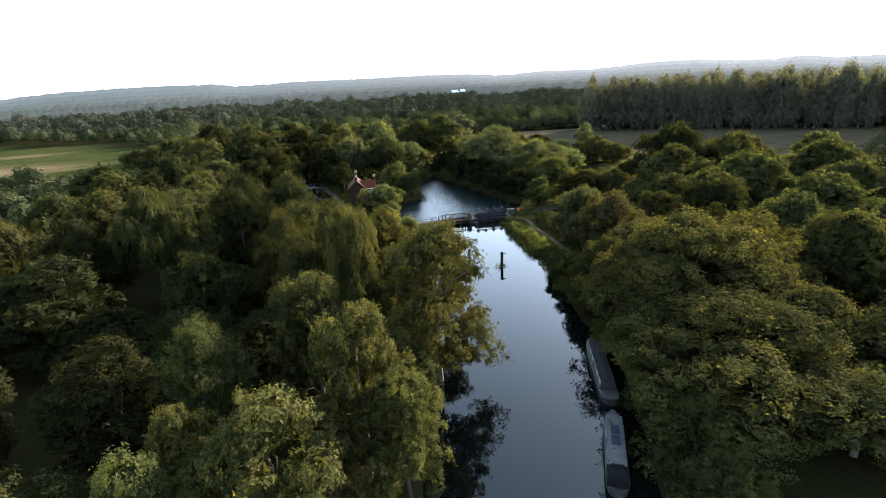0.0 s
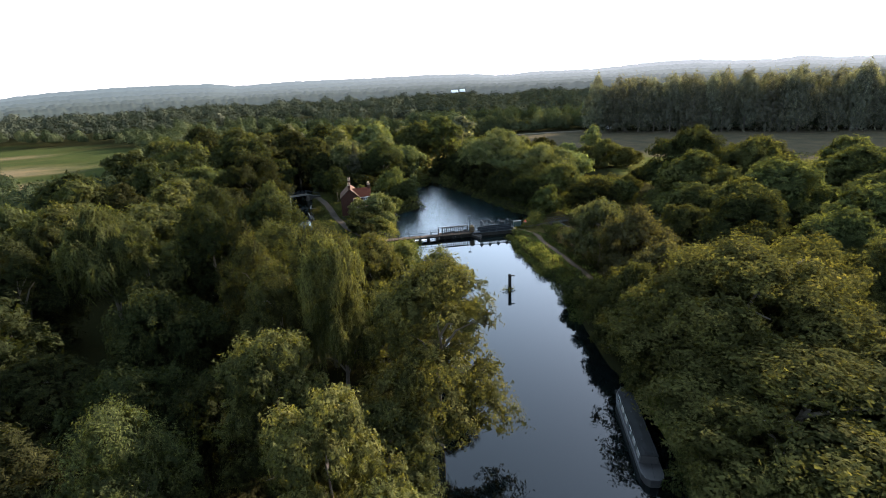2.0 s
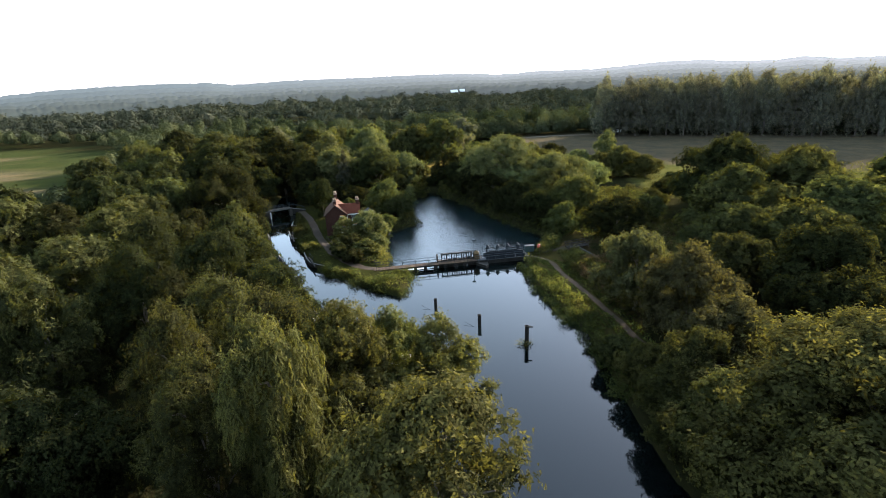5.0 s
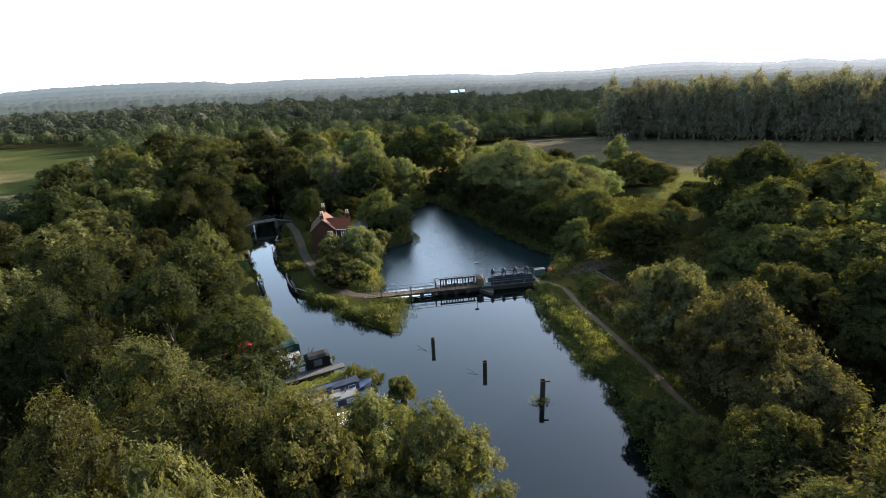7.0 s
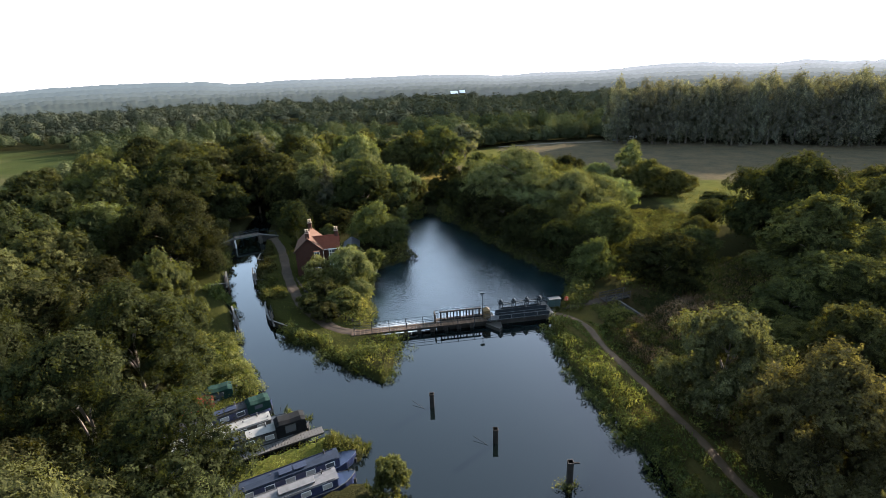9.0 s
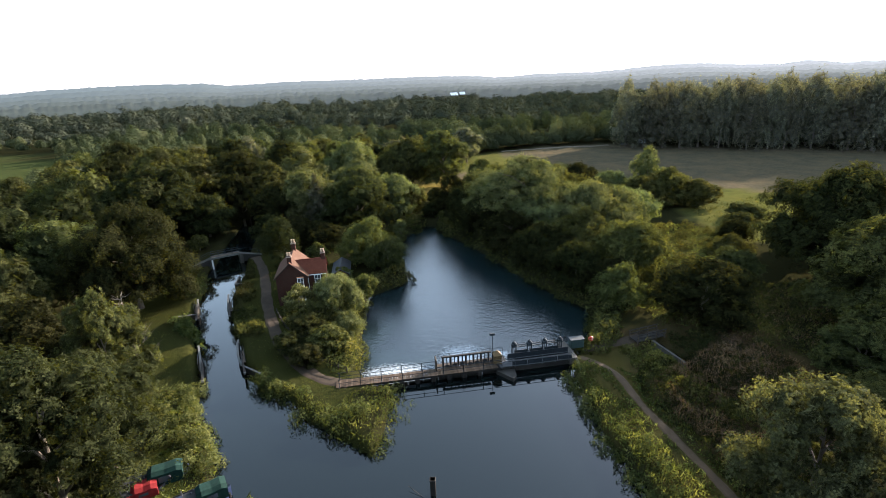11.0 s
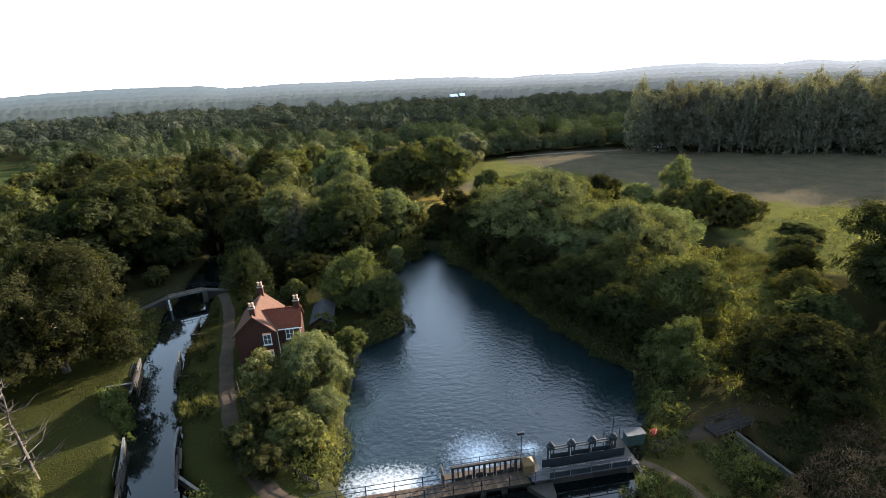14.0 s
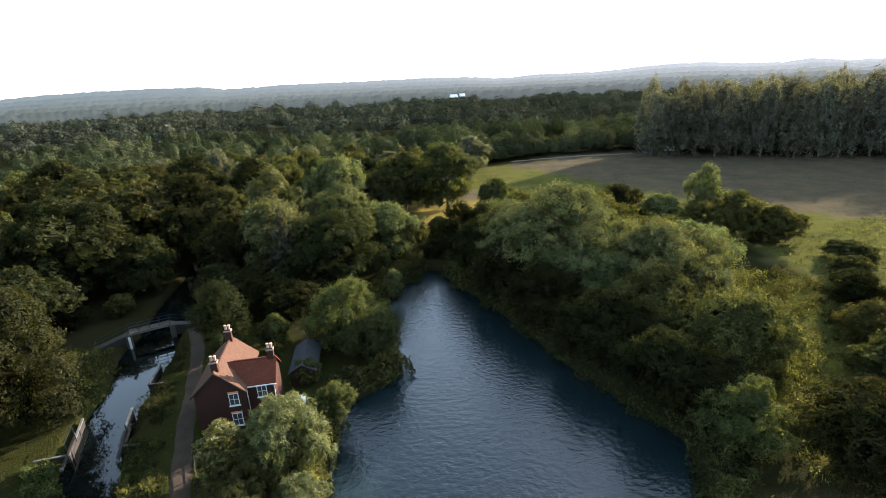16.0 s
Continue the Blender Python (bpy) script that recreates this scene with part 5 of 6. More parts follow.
def brick_material():
    m = Nodes("old_red_brick")
    co = m.coords()
    mp = m.add("Mapping", Vector=co)
    mp.inputs["Rotation"].default_value = (radians(90), 0, 0)
    tex = m.add("TexBrick", Vector=mp.outputs["Vector"], Scale=1.0)
    tex.inputs["Color1"].default_value = (0.030, 0.0115, 0.008, 1)
    tex.inputs["Color2"].default_value = (0.020, 0.0085, 0.006, 1)
    tex.inputs["Mortar"].default_value = (0.030, 0.021, 0.016, 1)
    tex.inputs["Brick Width"].default_value, tex.inputs["Row Height"].default_value, tex.inputs["Mortar Size"].default_value = 0.225, 0.075, 0.008
    col = m.mix(m.math("MULTIPLY", m.noise(0.9, 4.0, co), 0.6), tex.outputs["Color"], (0.024, 0.0105, 0.007))
    m.base(col, 0.9)
    m.bsdf.inputs["Specular IOR Level"].default_value = 0.05
    m.bump(tex.outputs["Fac"], 0.4, 0.01)
    return m.mat


def tile_material(name, a, b):
    m = Nodes(name)
    co = m.coords()
    w1 = m.add("TexWave", Vector=co, Scale=2.1, Distortion=0.6)
    w1.bands_direction = "Z"
    col = m.ramp(m.noise(2.4, 6.0, co), [(0.3, a), (0.7, b)])
    col = m.mix(m.math("MULTIPLY", m.noise(14.0, 2.0, co), 0.55), col, tuple(0.5 * v for v in a))
    m.base(col, 0.9)
    m.bsdf.inputs["Specular IOR Level"].default_value = 0.05
    m.bump(m.math("ADD", w1.outputs["Fac"], m.noise(9.0, 2.0, co)), 0.3, 0.04)
    return m.mat


BRICK_OLD = brick_material()
TILE_MAIN = tile_material("orange_clay_tiles", (0.046, 0.0238, 0.0148), (0.068, 0.0368, 0.0232))
TILE_WING = tile_material("red_clay_tiles", (0.052, 0.0165, 0.0098), (0.076, 0.0255, 0.0150))
WW, DD, EAVE, RIDGE = 5.2, 8.0, 5.1, 7.5
gable = [(0, -0.3), (WW, -0.3), (WW, EAVE), (WW / 2, RIDGE), (0, EAVE)]
wall_outline("front_gable", gable, 0.25, pose(0, 0, 0), BRICK_OLD, house)
wall_outline("back_gable", gable, 0.25, pose(0, DD - 0.25, 0), BRICK_OLD, house)
part("side_wall", boxed(0, 0.25, 0.25, DD - 0.25, -0.3, EAVE), BRICK_OLD, house)
part("side_wall", boxed(WW - 0.25, WW, 0.25, DD - 0.25, -0.3, EAVE), BRICK_OLD, house)
part("wing_front", boxed(WW, 8.35, 0.86, 1.11, -0.3, EAVE), BRICK_OLD, house)
part("wing_back", boxed(WW, 8.35, 4.55, 4.8, -0.3, EAVE), BRICK_OLD, house)
wing_gable = [(0.86, -0.3), (4.8, -0.3), (4.8, EAVE), (2.83, 7.0), (0.86, EAVE)]
wall_outline("wing_gable", wing_gable, 0.25, Matrix.Translation((8.35, 0, 0)) @ pose(0, 0, 0, 0, 0, 90), BRICK_OLD, house)


def slope(name, corners, mat, thick=0.12):
    bm = bmesh.new()
    top = [bm.verts.new(c) for c in corners]
    low = [bm.verts.new((c[0], c[1], c[2] - thick)) for c in corners]
    bm.faces.new(top)
    bm.faces.new(list(reversed(low)))
    n = len(corners)
    for i in range(n):
        bm.faces.new((top[(i + 1) % n], top[i], low[i], low[(i + 1) % n]))
    bmesh.ops.recalc_face_normals(bm, faces=bm.faces)
    return part(name, bm, mat, house)


slope("roof_slope", [(-0.3, -0.3, EAVE - 0.12), (WW / 2, -0.3, RIDGE + 0.17), (WW / 2, DD + 0.3, RIDGE + 0.17), (-0.3, DD + 0.3, EAVE - 0.12)], TILE_MAIN)
slope("roof_slope", [(WW + 0.3, -0.3, EAVE - 0.12), (WW + 0.3, DD + 0.3, EAVE - 0.12), (WW / 2, DD + 0.3, RIDGE + 0.17), (WW / 2, -0.3, RIDGE + 0.17)], TILE_MAIN)
slope("wing_roof", [(3.2, 2.83, 7.12), (8.6, 2.83, 7.12), (8.6, 0.56, EAVE - 0.1), (WW + 0.22, 0.56, EAVE - 0.1)], TILE_WING)
slope("wing_roof", [(3.2, 2.83, 7.12), (WW + 0.22, 5.1, EAVE - 0.1), (8.6, 5.1, EAVE - 0.1), (8.6, 2.83, 7.12)], TILE_WING)
for i in range(20):
    part("ridge_tile", boxed(WW / 2 - 0.13, WW / 2 + 0.13, -0.28 + i * 0.43, 0.13 + i * 0.43, RIDGE + 0.08, RIDGE + 0.24, bevel=0.06), TILE_MAIN, house)
for i in range(11):
    part("ridge_tile", boxed(3.9 + i * 0.43, 4.31 + i * 0.43, 2.70, 2.96, 7.02, 7.17, bevel=0.05), TILE_WING, house)
for x, y, top in ((WW / 2, 0.55, 8.75), (WW / 2, 7.4, 9.0), (8.05, 2.83, 8.25)):
    stack = part("chimney", boxed(x - 0.36, x + 0.36, y - 0.28, y + 0.28, 6.2, top, bevel=0.02), BRICK_OLD, house)
    part("chimney_cap", boxed(x - 0.43, x + 0.43, y - 0.35, y + 0.35, top - 0.28, top - 0.08, bevel=0.03), MORTAR, stack)
    for k in (-0.2, 0.2):
        bm = bmesh.new()
        rod(bm, (x + k, y, top), (x + k, y, top + 0.5), 0.15, 10, 0.12)
        rod(bm, (x + k, y, top + 0.42), (x + k, y, top + 0.55), 0.17, 10)
        part("chimney_pot", bm, POT, stack)


def house_window(x, y, z, w, h, name="window"):
    win = part(name, boxed(x - w / 2 - 0.06, x + w / 2 + 0.06, y - 0.05, y - 0.01, z - h / 2 - 0.06, z + h / 2 + 0.06, bevel=0.01), WHITE, house, "white-framed sash window")
    for i in range(2):
        for j in range(2):
            part("pane", boxed(x - w / 2 + i * w / 2 + 0.03, x - w / 2 + (i + 1) * w / 2 - 0.03, y - 0.062, y - 0.052, z - h / 2 + j * h / 2 + 0.035, z - h / 2 + (j + 1) * h / 2 - 0.035), GLASS, win)
    part("window_sill", boxed(x - w / 2 - 0.14, x + w / 2 + 0.14, y - 0.14, y - 0.012, z - h / 2 - 0.16, z - h / 2 - 0.06), WHITE, win)
    part("lintel", boxed(x - w / 2 - 0.1, x + w / 2 + 0.1, y - 0.03, y - 0.008, z + h / 2 + 0.06, z + h / 2 + 0.26), CLAY, win)


house_window(4.05, 0, 3.95, 0.95, 1.4)
house_window(4.05, 0, 1.35, 1.0, 1.5)
house_window(6.9, 0.86, 4.0, 0.95, 1.35)
house_window(6.9, 0.86, 1.4, 1.0, 1.4)
part("downpipe", rod(bmesh.new(), (8.3, 0.78, 0), (8.3, 0.78, EAVE - 0.1), 0.05), WHITE, house)
part("downpipe", rod(bmesh.new(), (5.32, 0.74, 0), (5.32, 0.74, EAVE - 0.1), 0.05), WHITE, house)
part("gutter", boxed(5.4, 8.6, 0.45, 0.56, EAVE - 0.26, EAVE - 0.15), WHITE, house)
slope("bargeboard", [(-0.3, -0.36, EAVE - 0.2), (WW / 2, -0.36, RIDGE + 0.1), (WW / 2, -0.30, RIDGE + 0.1), (-0.3, -0.30, EAVE - 0.2)], TIMBER_DARK, 0.16)
slope("bargeboard", [(WW + 0.3, -0.36, EAVE - 0.2), (WW + 0.3, -0.30, EAVE - 0.2), (WW / 2, -0.30, RIDGE + 0.1), (WW / 2, -0.36, RIDGE + 0.1)], TIMBER_DARK, 0.16)

shed = thing("garden_shed", pose(-22.9, 155.2, 0.9, 0, 0, 8), "small outbuilding with a grey slate roof behind the cottage", "shed")
wall_outline("wall", [(0.2, 0), (3.2, 0), (3.2, 2.0), (1.7, 2.92), (0.2, 2.0)], 6.9, pose(0, 0.1, 0), BRICK_OLD, shed)
bm = bmesh.new()
for x0, z0, x1, z1 in ((-0.1, 1.9, 1.7, 3.0), (1.7, 3.0, 3.5, 1.9)):
    vs = [bm.verts.new(c) for c in ((x0, -0.1, z0), (x1, -0.1, z1), (x1, 7.2, z1), (x0, 7.2, z0), (x0, -0.1, z0 - 0.1), (x1, -0.1, z1 - 0.1), (x1, 7.2, z1 - 0.1), (x0, 7.2, z0 - 0.1))]
    for f in ((0, 1, 2, 3), (7, 6, 5, 4), (0, 4, 5, 1), (1, 5, 6, 2), (2, 6, 7, 3), (3, 7, 4, 0)):
        bm.faces.new([vs[i] for i in f])
part("roof", bm, SLATE, shed)
frame_house = thing("glazed_frame", pose(-20.4, 150.2, 0.9, 0, 0, 10), "small white glazed garden frame", "cold frame")
part("base", boxed(-0.7, 0.7, -0.9, 0.9, 0, 0.7), WHITE, frame_house)
bm = boxed(-0.75, 0.75, -0.95, 0.95, 0.7, 1.0)
for v in bm.verts:
    if v.co.y > 0 and v.co.z > 0.8:
        v.co.z = 1.5
part("lid", bm, surface("greenhouse_panel", (0.45, 0.5, 0.52), (0.6, 0.64, 0.66), 2, 0.2), frame_house)
wall = thing("pool_wall", pose(0, 0, 0), "low pale stone edging along the weir pool", "wall")
for (x0, y0), (x1, y1) in (((-15.2, 141.5), (-15.3, 146.3)), ((-15.3, 146.3), (-15.7, 151.2)), ((-15.7, 151.2), (-15.6, 153.6))):
    long = math.hypot(x1 - x0, y1 - y0)
    part("stone", boxed(0, long, -0.15, 0.15, -2.0, -0.85, pose(x0, y0, 0, 0, 0, math.degrees(math.atan2(y1 - y0, x1 - x0))), 0.05), CONCRETE, wall)


# ---- boats ----
NAVY = surface("navy_paint", (0.006, 0.010, 0.030), (0.011, 0.017, 0.046), 1.5, 0.35, bump=0.05)
ROOF_BLUE = surface("dull_blue_roof", (0.007, 0.010, 0.017), (0.013, 0.018, 0.028), 1.2, 0.65, bump=0.1)
ROOF_GREY = surface("pale_grey_roof", (0.055, 0.055, 0.056), (0.09, 0.089, 0.09), 1.2, 0.6, bump=0.1)
ROOF_WHITE = surface("off_white_roof", (0.10, 0.098, 0.09), (0.15, 0.146, 0.135), 1.2, 0.6, bump=0.1)
ROOF_DARK = surface("charcoal_roof", (0.010, 0.0103, 0.0107), (0.019, 0.0195, 0.020), 1.2, 0.6, bump=0.1)
BLACK = surface("black_hull", (0.012, 0.012, 0.013), (0.025, 0.024, 0.024), 2.0, 0.5, bump=0.1)
CANVAS_BLACK = surface("black_canvas", (0.003, 0.0033, 0.0036), (0.0065, 0.007, 0.0072), 2.5, 0.9, bump=0.3)
CANVAS_GREEN = surface("green_canvas", (0.003, 0.011, 0.008), (0.007, 0.022, 0.016), 2.5, 0.85, bump=0.3)
CANVAS_RED = surface("red_canvas", (0.08, 0.006, 0.006), (0.13, 0.011, 0.010), 2.5, 0.85, bump=0.3)
SOLAR = surface("solar_panel", (0.012, 0.016, 0.028), (0.02, 0.026, 0.042), 3.0, 0.62, bump=0.02)
BLIND = surface("pale_window_blind", (0.16, 0.155, 0.14), (0.22, 0.21, 0.195), 3.0, 0.4)
RUBBER = surface("black_rubber", (0.012, 0.012, 0.012), (0.02, 0.02, 0.02), 3.0, 0.8)


def loft(bm, rows):
    """Joins rings of points of equal count into one skin, closed at both ends."""
    rings = [[bm.verts.new(p) for p in r] for r in rows]
    n = len(rings[0])
    for a, b in zip(rings, rings[1:]):
        for i in range(n):
            bm.faces.new((a[i], a[(i + 1) % n], b[(i + 1) % n], b[i]))
    bm.faces.new(list(reversed(rings[0])))
    bm.faces.new(rings[-1])
    bmesh.ops.recalc_face_normals(bm, faces=bm.faces)
    return bm


def narrowboat(m, long, hull_mat, side_mat, roof_mat, label, canopy=None, panels=(), windows=6, cabin_end=1.9, stern=2.2, gear=True):
    """A canal boat; its bow points along +x and its stem is at the origin."""
    boat = thing("narrowboat", m, label, "boat", "moored boats")
    rows = []
    for x, w, top in ((0.0, 0.06, 1.05), (-0.5, 0.45, 0.95), (-1.2, 0.80, 0.82), (-2.2, 1.0, 0.72), (-long + 1.0, 1.0, 0.72), (-long + 0.3, 0.8, 0.76), (-long, 0.4, 0.8)):
        rows.append([(x, -w, top), (x, -w * 0.92, -0.5), (x, w * 0.92, -0.5), (x, w, top)])
    part("hull", loft(bmesh.new(), rows), hull_mat, boat)
    bm = bmesh.new()
    for a, b in zip(rows[:-1], rows[1:]):
        for k in (0, 3):
            rod(bm, a[k], b[k], 0.045, 5)
    part("gunwale", bm, surface_pale if roof_mat is ROOF_GREY else hull_mat, boat)
    x0, x1 = -long + stern, -cabin_end
    cab = part("cabin", loft(bmesh.new(), [[(x, -0.88, 0.70), (x, -0.76, 1.62), (x, 0.76, 1.62), (x, 0.88, 0.70)] for x in (x0, x1)]), side_mat, boat)
    part("roof", loft(bmesh.new(), [[(x, -0.84, 1.60), (x, -0.82, 1.66), (x, 0.0, 1.74), (x, 0.82, 1.66), (x, 0.84, 1.60)] for x in (x0 - 0.08, x1 + 0.12)]), roof_mat, boat)
    for y in (-0.72, 0.72):
        part("handrail", boxed(x0 + 0.2, x1 - 0.2, y - 0.025, y + 0.025, 1.68, 1.75), roof_mat, boat)
    step = (x1 - x0) / windows
    for i in range(windows):
        for y in (-1, 1):
            x = x0 + (i + 0.5) * step
            w = part("window", boxed(x - 0.46, x + 0.46, -0.02, 0.02, -0.27, 0.27, pose(0, y * 0.825, 1.2, y * 7.4), 0.01), WHITE, boat)
            part("pane", boxed(x - 0.41, x + 0.41, -0.026, 0.026, -0.22, 0.22, pose(0, y * 0.825, 1.2, y * 7.4)), BLIND if (i + (y > 0)) % 3 else GLASS, w)
    if gear:
        part("hatch", boxed(x0 + 0.2, x0 + 1.1, -0.4, 0.4, 1.7, 1.80, bevel=0.02), roof_mat, boat)
        for k in range(4):
            part("mushroom_vent", rod(bmesh.new(), (x0 + 2 + k * step * 1.3, 0.25 * (-1) ** k, 1.68), (x0 + 2 + k * step * 1.3, 0.25 * (-1) ** k, 1.84), 0.08, 10), STEEL, boat)
        part("flue", rod(bmesh.new(), (x1 - 1.2, 0.45, 1.68), (x1 - 1.2, 0.45, 2.2), 0.07, 8), BLACK, boat)
        part("cabin_door", boxed(x1, x1 + 0.03, -0.35, 0.35, 0.8, 1.5), TIMBER, boat)
        part("tiller", rod(bmesh.new(), (-long + 0.3, 0, 0.75), (-long + 1.5, 0, 1.35), 0.03), STEEL, boat)
        for y in (-0.5, 0.5):
            part("fender", rod(bmesh.new(), (-0.25, y * 1.3, 0.25), (-0.25, y * 1.3, 0.75), 0.13, 8), RUBBER, boat)
        part("bow_flag_pole", rod(bmesh.new(), (-0.6, 0.3, 0.9), (-0.5, 0.3, 2.1), 0.02), STEEL_DARK, boat)
    for px in panels:
        pan = part("solar_panel", boxed(px - 0.62, px + 0.62, -0.42, 0.42, 1.80, 1.85, bevel=0.01), SOLAR, boat)
        for k in (-0.4, 0.4):
            part("bracket", boxed(px + k - 0.03, px + k + 0.03, -0.4, 0.4, 1.70, 1.80), STEEL, pan)
    if canopy:
        mat, cx, cl, ch = canopy
        rows = [[(x, -0.98, 0.72), (x, -0.9, ch - 0.25 - d), (x, -0.5, ch - d), (x, 0.5, ch - d), (x, 0.9, ch - 0.25 - d), (x, 0.98, 0.72)] for x, d in ((cx, 0.18), (cx - 0.5, 0.0), (cx - cl * 0.5, 0.07), (cx - cl + 0.4, 0.0), (cx - cl, 0.2))]
        can = part("canopy", loft(bmesh.new(), rows), mat, boat)
        for y in (-0.955, 0.955):
            part("canopy_window", boxed(cx - cl * 0.7, cx - cl * 0.35, y - 0.01, y + 0.01, 1.15, ch - 0.5), GLASS, can)
    return boat


def mooring(x, y, turn):
    return pose(x, y, 0.05, 0, 0, turn)


b1 = narrowboat(mooring(-10.6, 96.8, 27.5), 17.5, NAVY, NAVY, ROOF_BLUE, "navy narrowboat with dull blue roof and solar panels", panels=(-5.6, -7.0), windows=7)
b0 = narrowboat(mooring(-10.2, 94.1, 26.5), 16.0, NAVY, NAVY, ROOF_GREY, "navy narrowboat with pale grey roof and curtained windows", windows=6)
part("roof_box", boxed(-7.2, -3.9, -0.45, 0.45, 1.76, 1.94, bevel=0.03), ROOF_GREY, b0)
b2 = narrowboat(mooring(-16.7, 101.7, 26.5), 15.0, BLACK, BLACK, ROOF_DARK, "black narrowboat with a tall black canvas canopy", (CANVAS_BLACK, -0.4, 3.2, 2.55), (-7.6, -9.0), 5, 3.3, 1.6)
part("roof_sheet", boxed(-6.6, -3.6, -0.7, 0.7, 1.755, 1.79, bevel=0.01), ROOF_WHITE, b2, "pale tarpaulin strip on the roof")
b3 = narrowboat(mooring(-19.6, 103.1, 29), 14.0, BLACK, BLACK, ROOF_WHITE, "black narrowboat with an off-white roof", None, (), 5)
b4 = narrowboat(mooring(-22.3, 105.9, 33), 12.0, NAVY, NAVY, ROOF_DARK, "blue cruiser-stern boat with a sagging green canvas cover", (CANVAS_GREEN, -0.3, 2.6, 2.1), (-4.6, -6.0), 4, 2.8)
b6 = narrowboat(mooring(-27.3, 108.3, 26), 10.0, BLACK, BLACK, ROOF_DARK, "dark boat with a faded green canvas top", (CANVAS_GREEN, -0.6, 3.0, 2.3), (), 3, 3.4)
b5 = narrowboat(mooring(-28.9, 106.5, 30), 9.0, BLACK, RED, ROOF_DARK, "small boat with a bright red canvas hood", (CANVAS_RED, -0.6, 2.2, 1.9), (), 3, 2.7)
r1 = narrowboat(mooring(19.3, 60.8, 83), 14.0, BLACK, BLACK, ROOF_DARK, "charcoal narrowboat moored under riverside trees", None, (), 6)
r2 = narrowboat(mooring(17.0, 44.8, 74.5), 11.2, BLACK, NAVY, ROOF_GREY, "narrowboat with a pale grey roof and dark stern cover", (CANVAS_BLACK, -8.7, 2.2, 1.8), (-4.2, -5.8), 5)

cruiser = thing("cabin_cruiser", pose(-6.0, 88.6, 0.05, 0, 0, 14), "white fibreglass cabin cruiser with solar panels on its roof", "boat", "moored boats")
GRP = surface("white_fibreglass", (0.26, 0.26, 0.255), (0.34, 0.34, 0.33), 1.5, 0.3, bump=0.03)
rows = [[(x, -w, t), (x, -w * 0.7, -0.4), (x, w * 0.7, -0.4), (x, w, t)] for x, w, t in ((0.0, 0.08, 1.25), (-0.8, 0.7, 1.15), (-2.0, 1.2, 1.05), (-4.0, 1.4, 0.95), (-8.6, 1.3, 0.9))]
part("hull", loft(bmesh.new(), rows), GRP, cruiser)
part("foredeck", loft(bmesh.new(), [[(x, -w, 0.9), (x, -w * 0.8, t), (x, w * 0.8, t), (x, w, 0.9)] for x, w, t in ((-0.7, 0.5, 1.3), (-1.6, 0.85, 1.62), (-3.2, 1.1, 1.75), (-3.9, 1.15, 1.7))]), GRP, cruiser)
part("fore_hatch", boxed(-3.0, -2.3, -0.35, 0.35, 1.72, 1.80, bevel=0.03), BLIND, cruiser)
part("windscreen", boxed(-0.03, 0.03, -1.1, 1.1, -0.55, 0.55, pose(-4.1, 0, 2.0, 0, -42)), GLASS, cruiser)
part("wheelhouse", loft(bmesh.new(), [[(x, -1.2, 0.9), (x, -1.1, 2.35), (x, 1.1, 2.35), (x, 1.2, 0.9)] for x in (-8.3, -4.6)]), GRP, cruiser)
part("hardtop", boxed(-8.5, -4.4, -1.25, 1.25, 2.36, 2.48, bevel=0.05), GRP, cruiser)
for i in range(2):
    part("side_window", boxed(-6.0 - i * 1.4, -4.9 - i * 1.4, -1.2, -1.13, 1.6, 2.15), GLASS, cruiser)
for i in range(3):
    pan = part("solar_panel", boxed(-8.3, -7.0, -1.15 + i * 0.78, -0.42 + i * 0.78, 2.5, 2.55, bevel=0.01), SOLAR, cruiser)
part("rail", rod(rod(bmesh.new(), (-0.3, 0.3, 1.75), (-2.4, 1.1, 1.9), 0.02), (-0.3, -0.3, 1.75), (-2.4, -1.1, 1.9), 0.02), STEEL, cruiser)



def jetty(x, y, turn, long, wide, label, mat):
    j = thing("jetty", pose(x, y, 0, 0, 0, turn), label, "jetty", "jetties")
    n = int(long / 0.3)
    bm0 = boxed(0.01, 0.28, -wide / 2, wide / 2, 0.78, 0.84, bevel=0.01)
    first = part("plank", bm0, mat, j)
    for i in range(1, n):
        ob = new("plank", first.data)
        ob.parent = j
        ob.location = (i * 0.3, 0, 0)
    for yy in (-wide / 2 + 0.1, wide / 2 - 0.1):
        part("bearer", boxed(0, long, yy - 0.06, yy + 0.06, 0.62, 0.78), TIMBER_DARK, j)
        for k in range(4):
            part("leg", boxed(long * (k + 0.2) / 4 - 0.07, long * (k + 0.2) / 4 + 0.07, yy - 0.07, yy + 0.07, -1.2, 0.62), TIMBER_DARK, j)


jetty(-23.4, 96.2, 27.5, 9.6, 1.1, "grey plank jetty beside the moored boats", surface("grey_planks", (0.042, 0.040, 0.038), (0.070, 0.067, 0.062), 1.5, 0.9))
jetty(-32.0, 98.6, 32, 9.5, 1.3, "weathered plank jetty between boats", TIMBER)

# ---- a parked trailer and shelter at the meadow's far edge ----
van = thing("horse_trailer", pose(107, 338, 1.0, 0, 0, -15), "white trailer parked by the trees beyond the meadow", "trailer")
part("body", boxed(-2.6, 2.6, -1.1, 1.1, 0.6, 2.5, bevel=0.2), WHITE, van)
for x in (-0.6, 0.6):
    for y in (-1.05, 1.05):
        wheel = part("wheel", rod(bmesh.new(), (x, y - 0.12, 0.35), (x, y + 0.12, 0.35), 0.36, 14), RUBBER, van)
part("towbar", boxed(2.6, 3.8, -0.06, 0.06, 0.5, 0.6), STEEL, van)
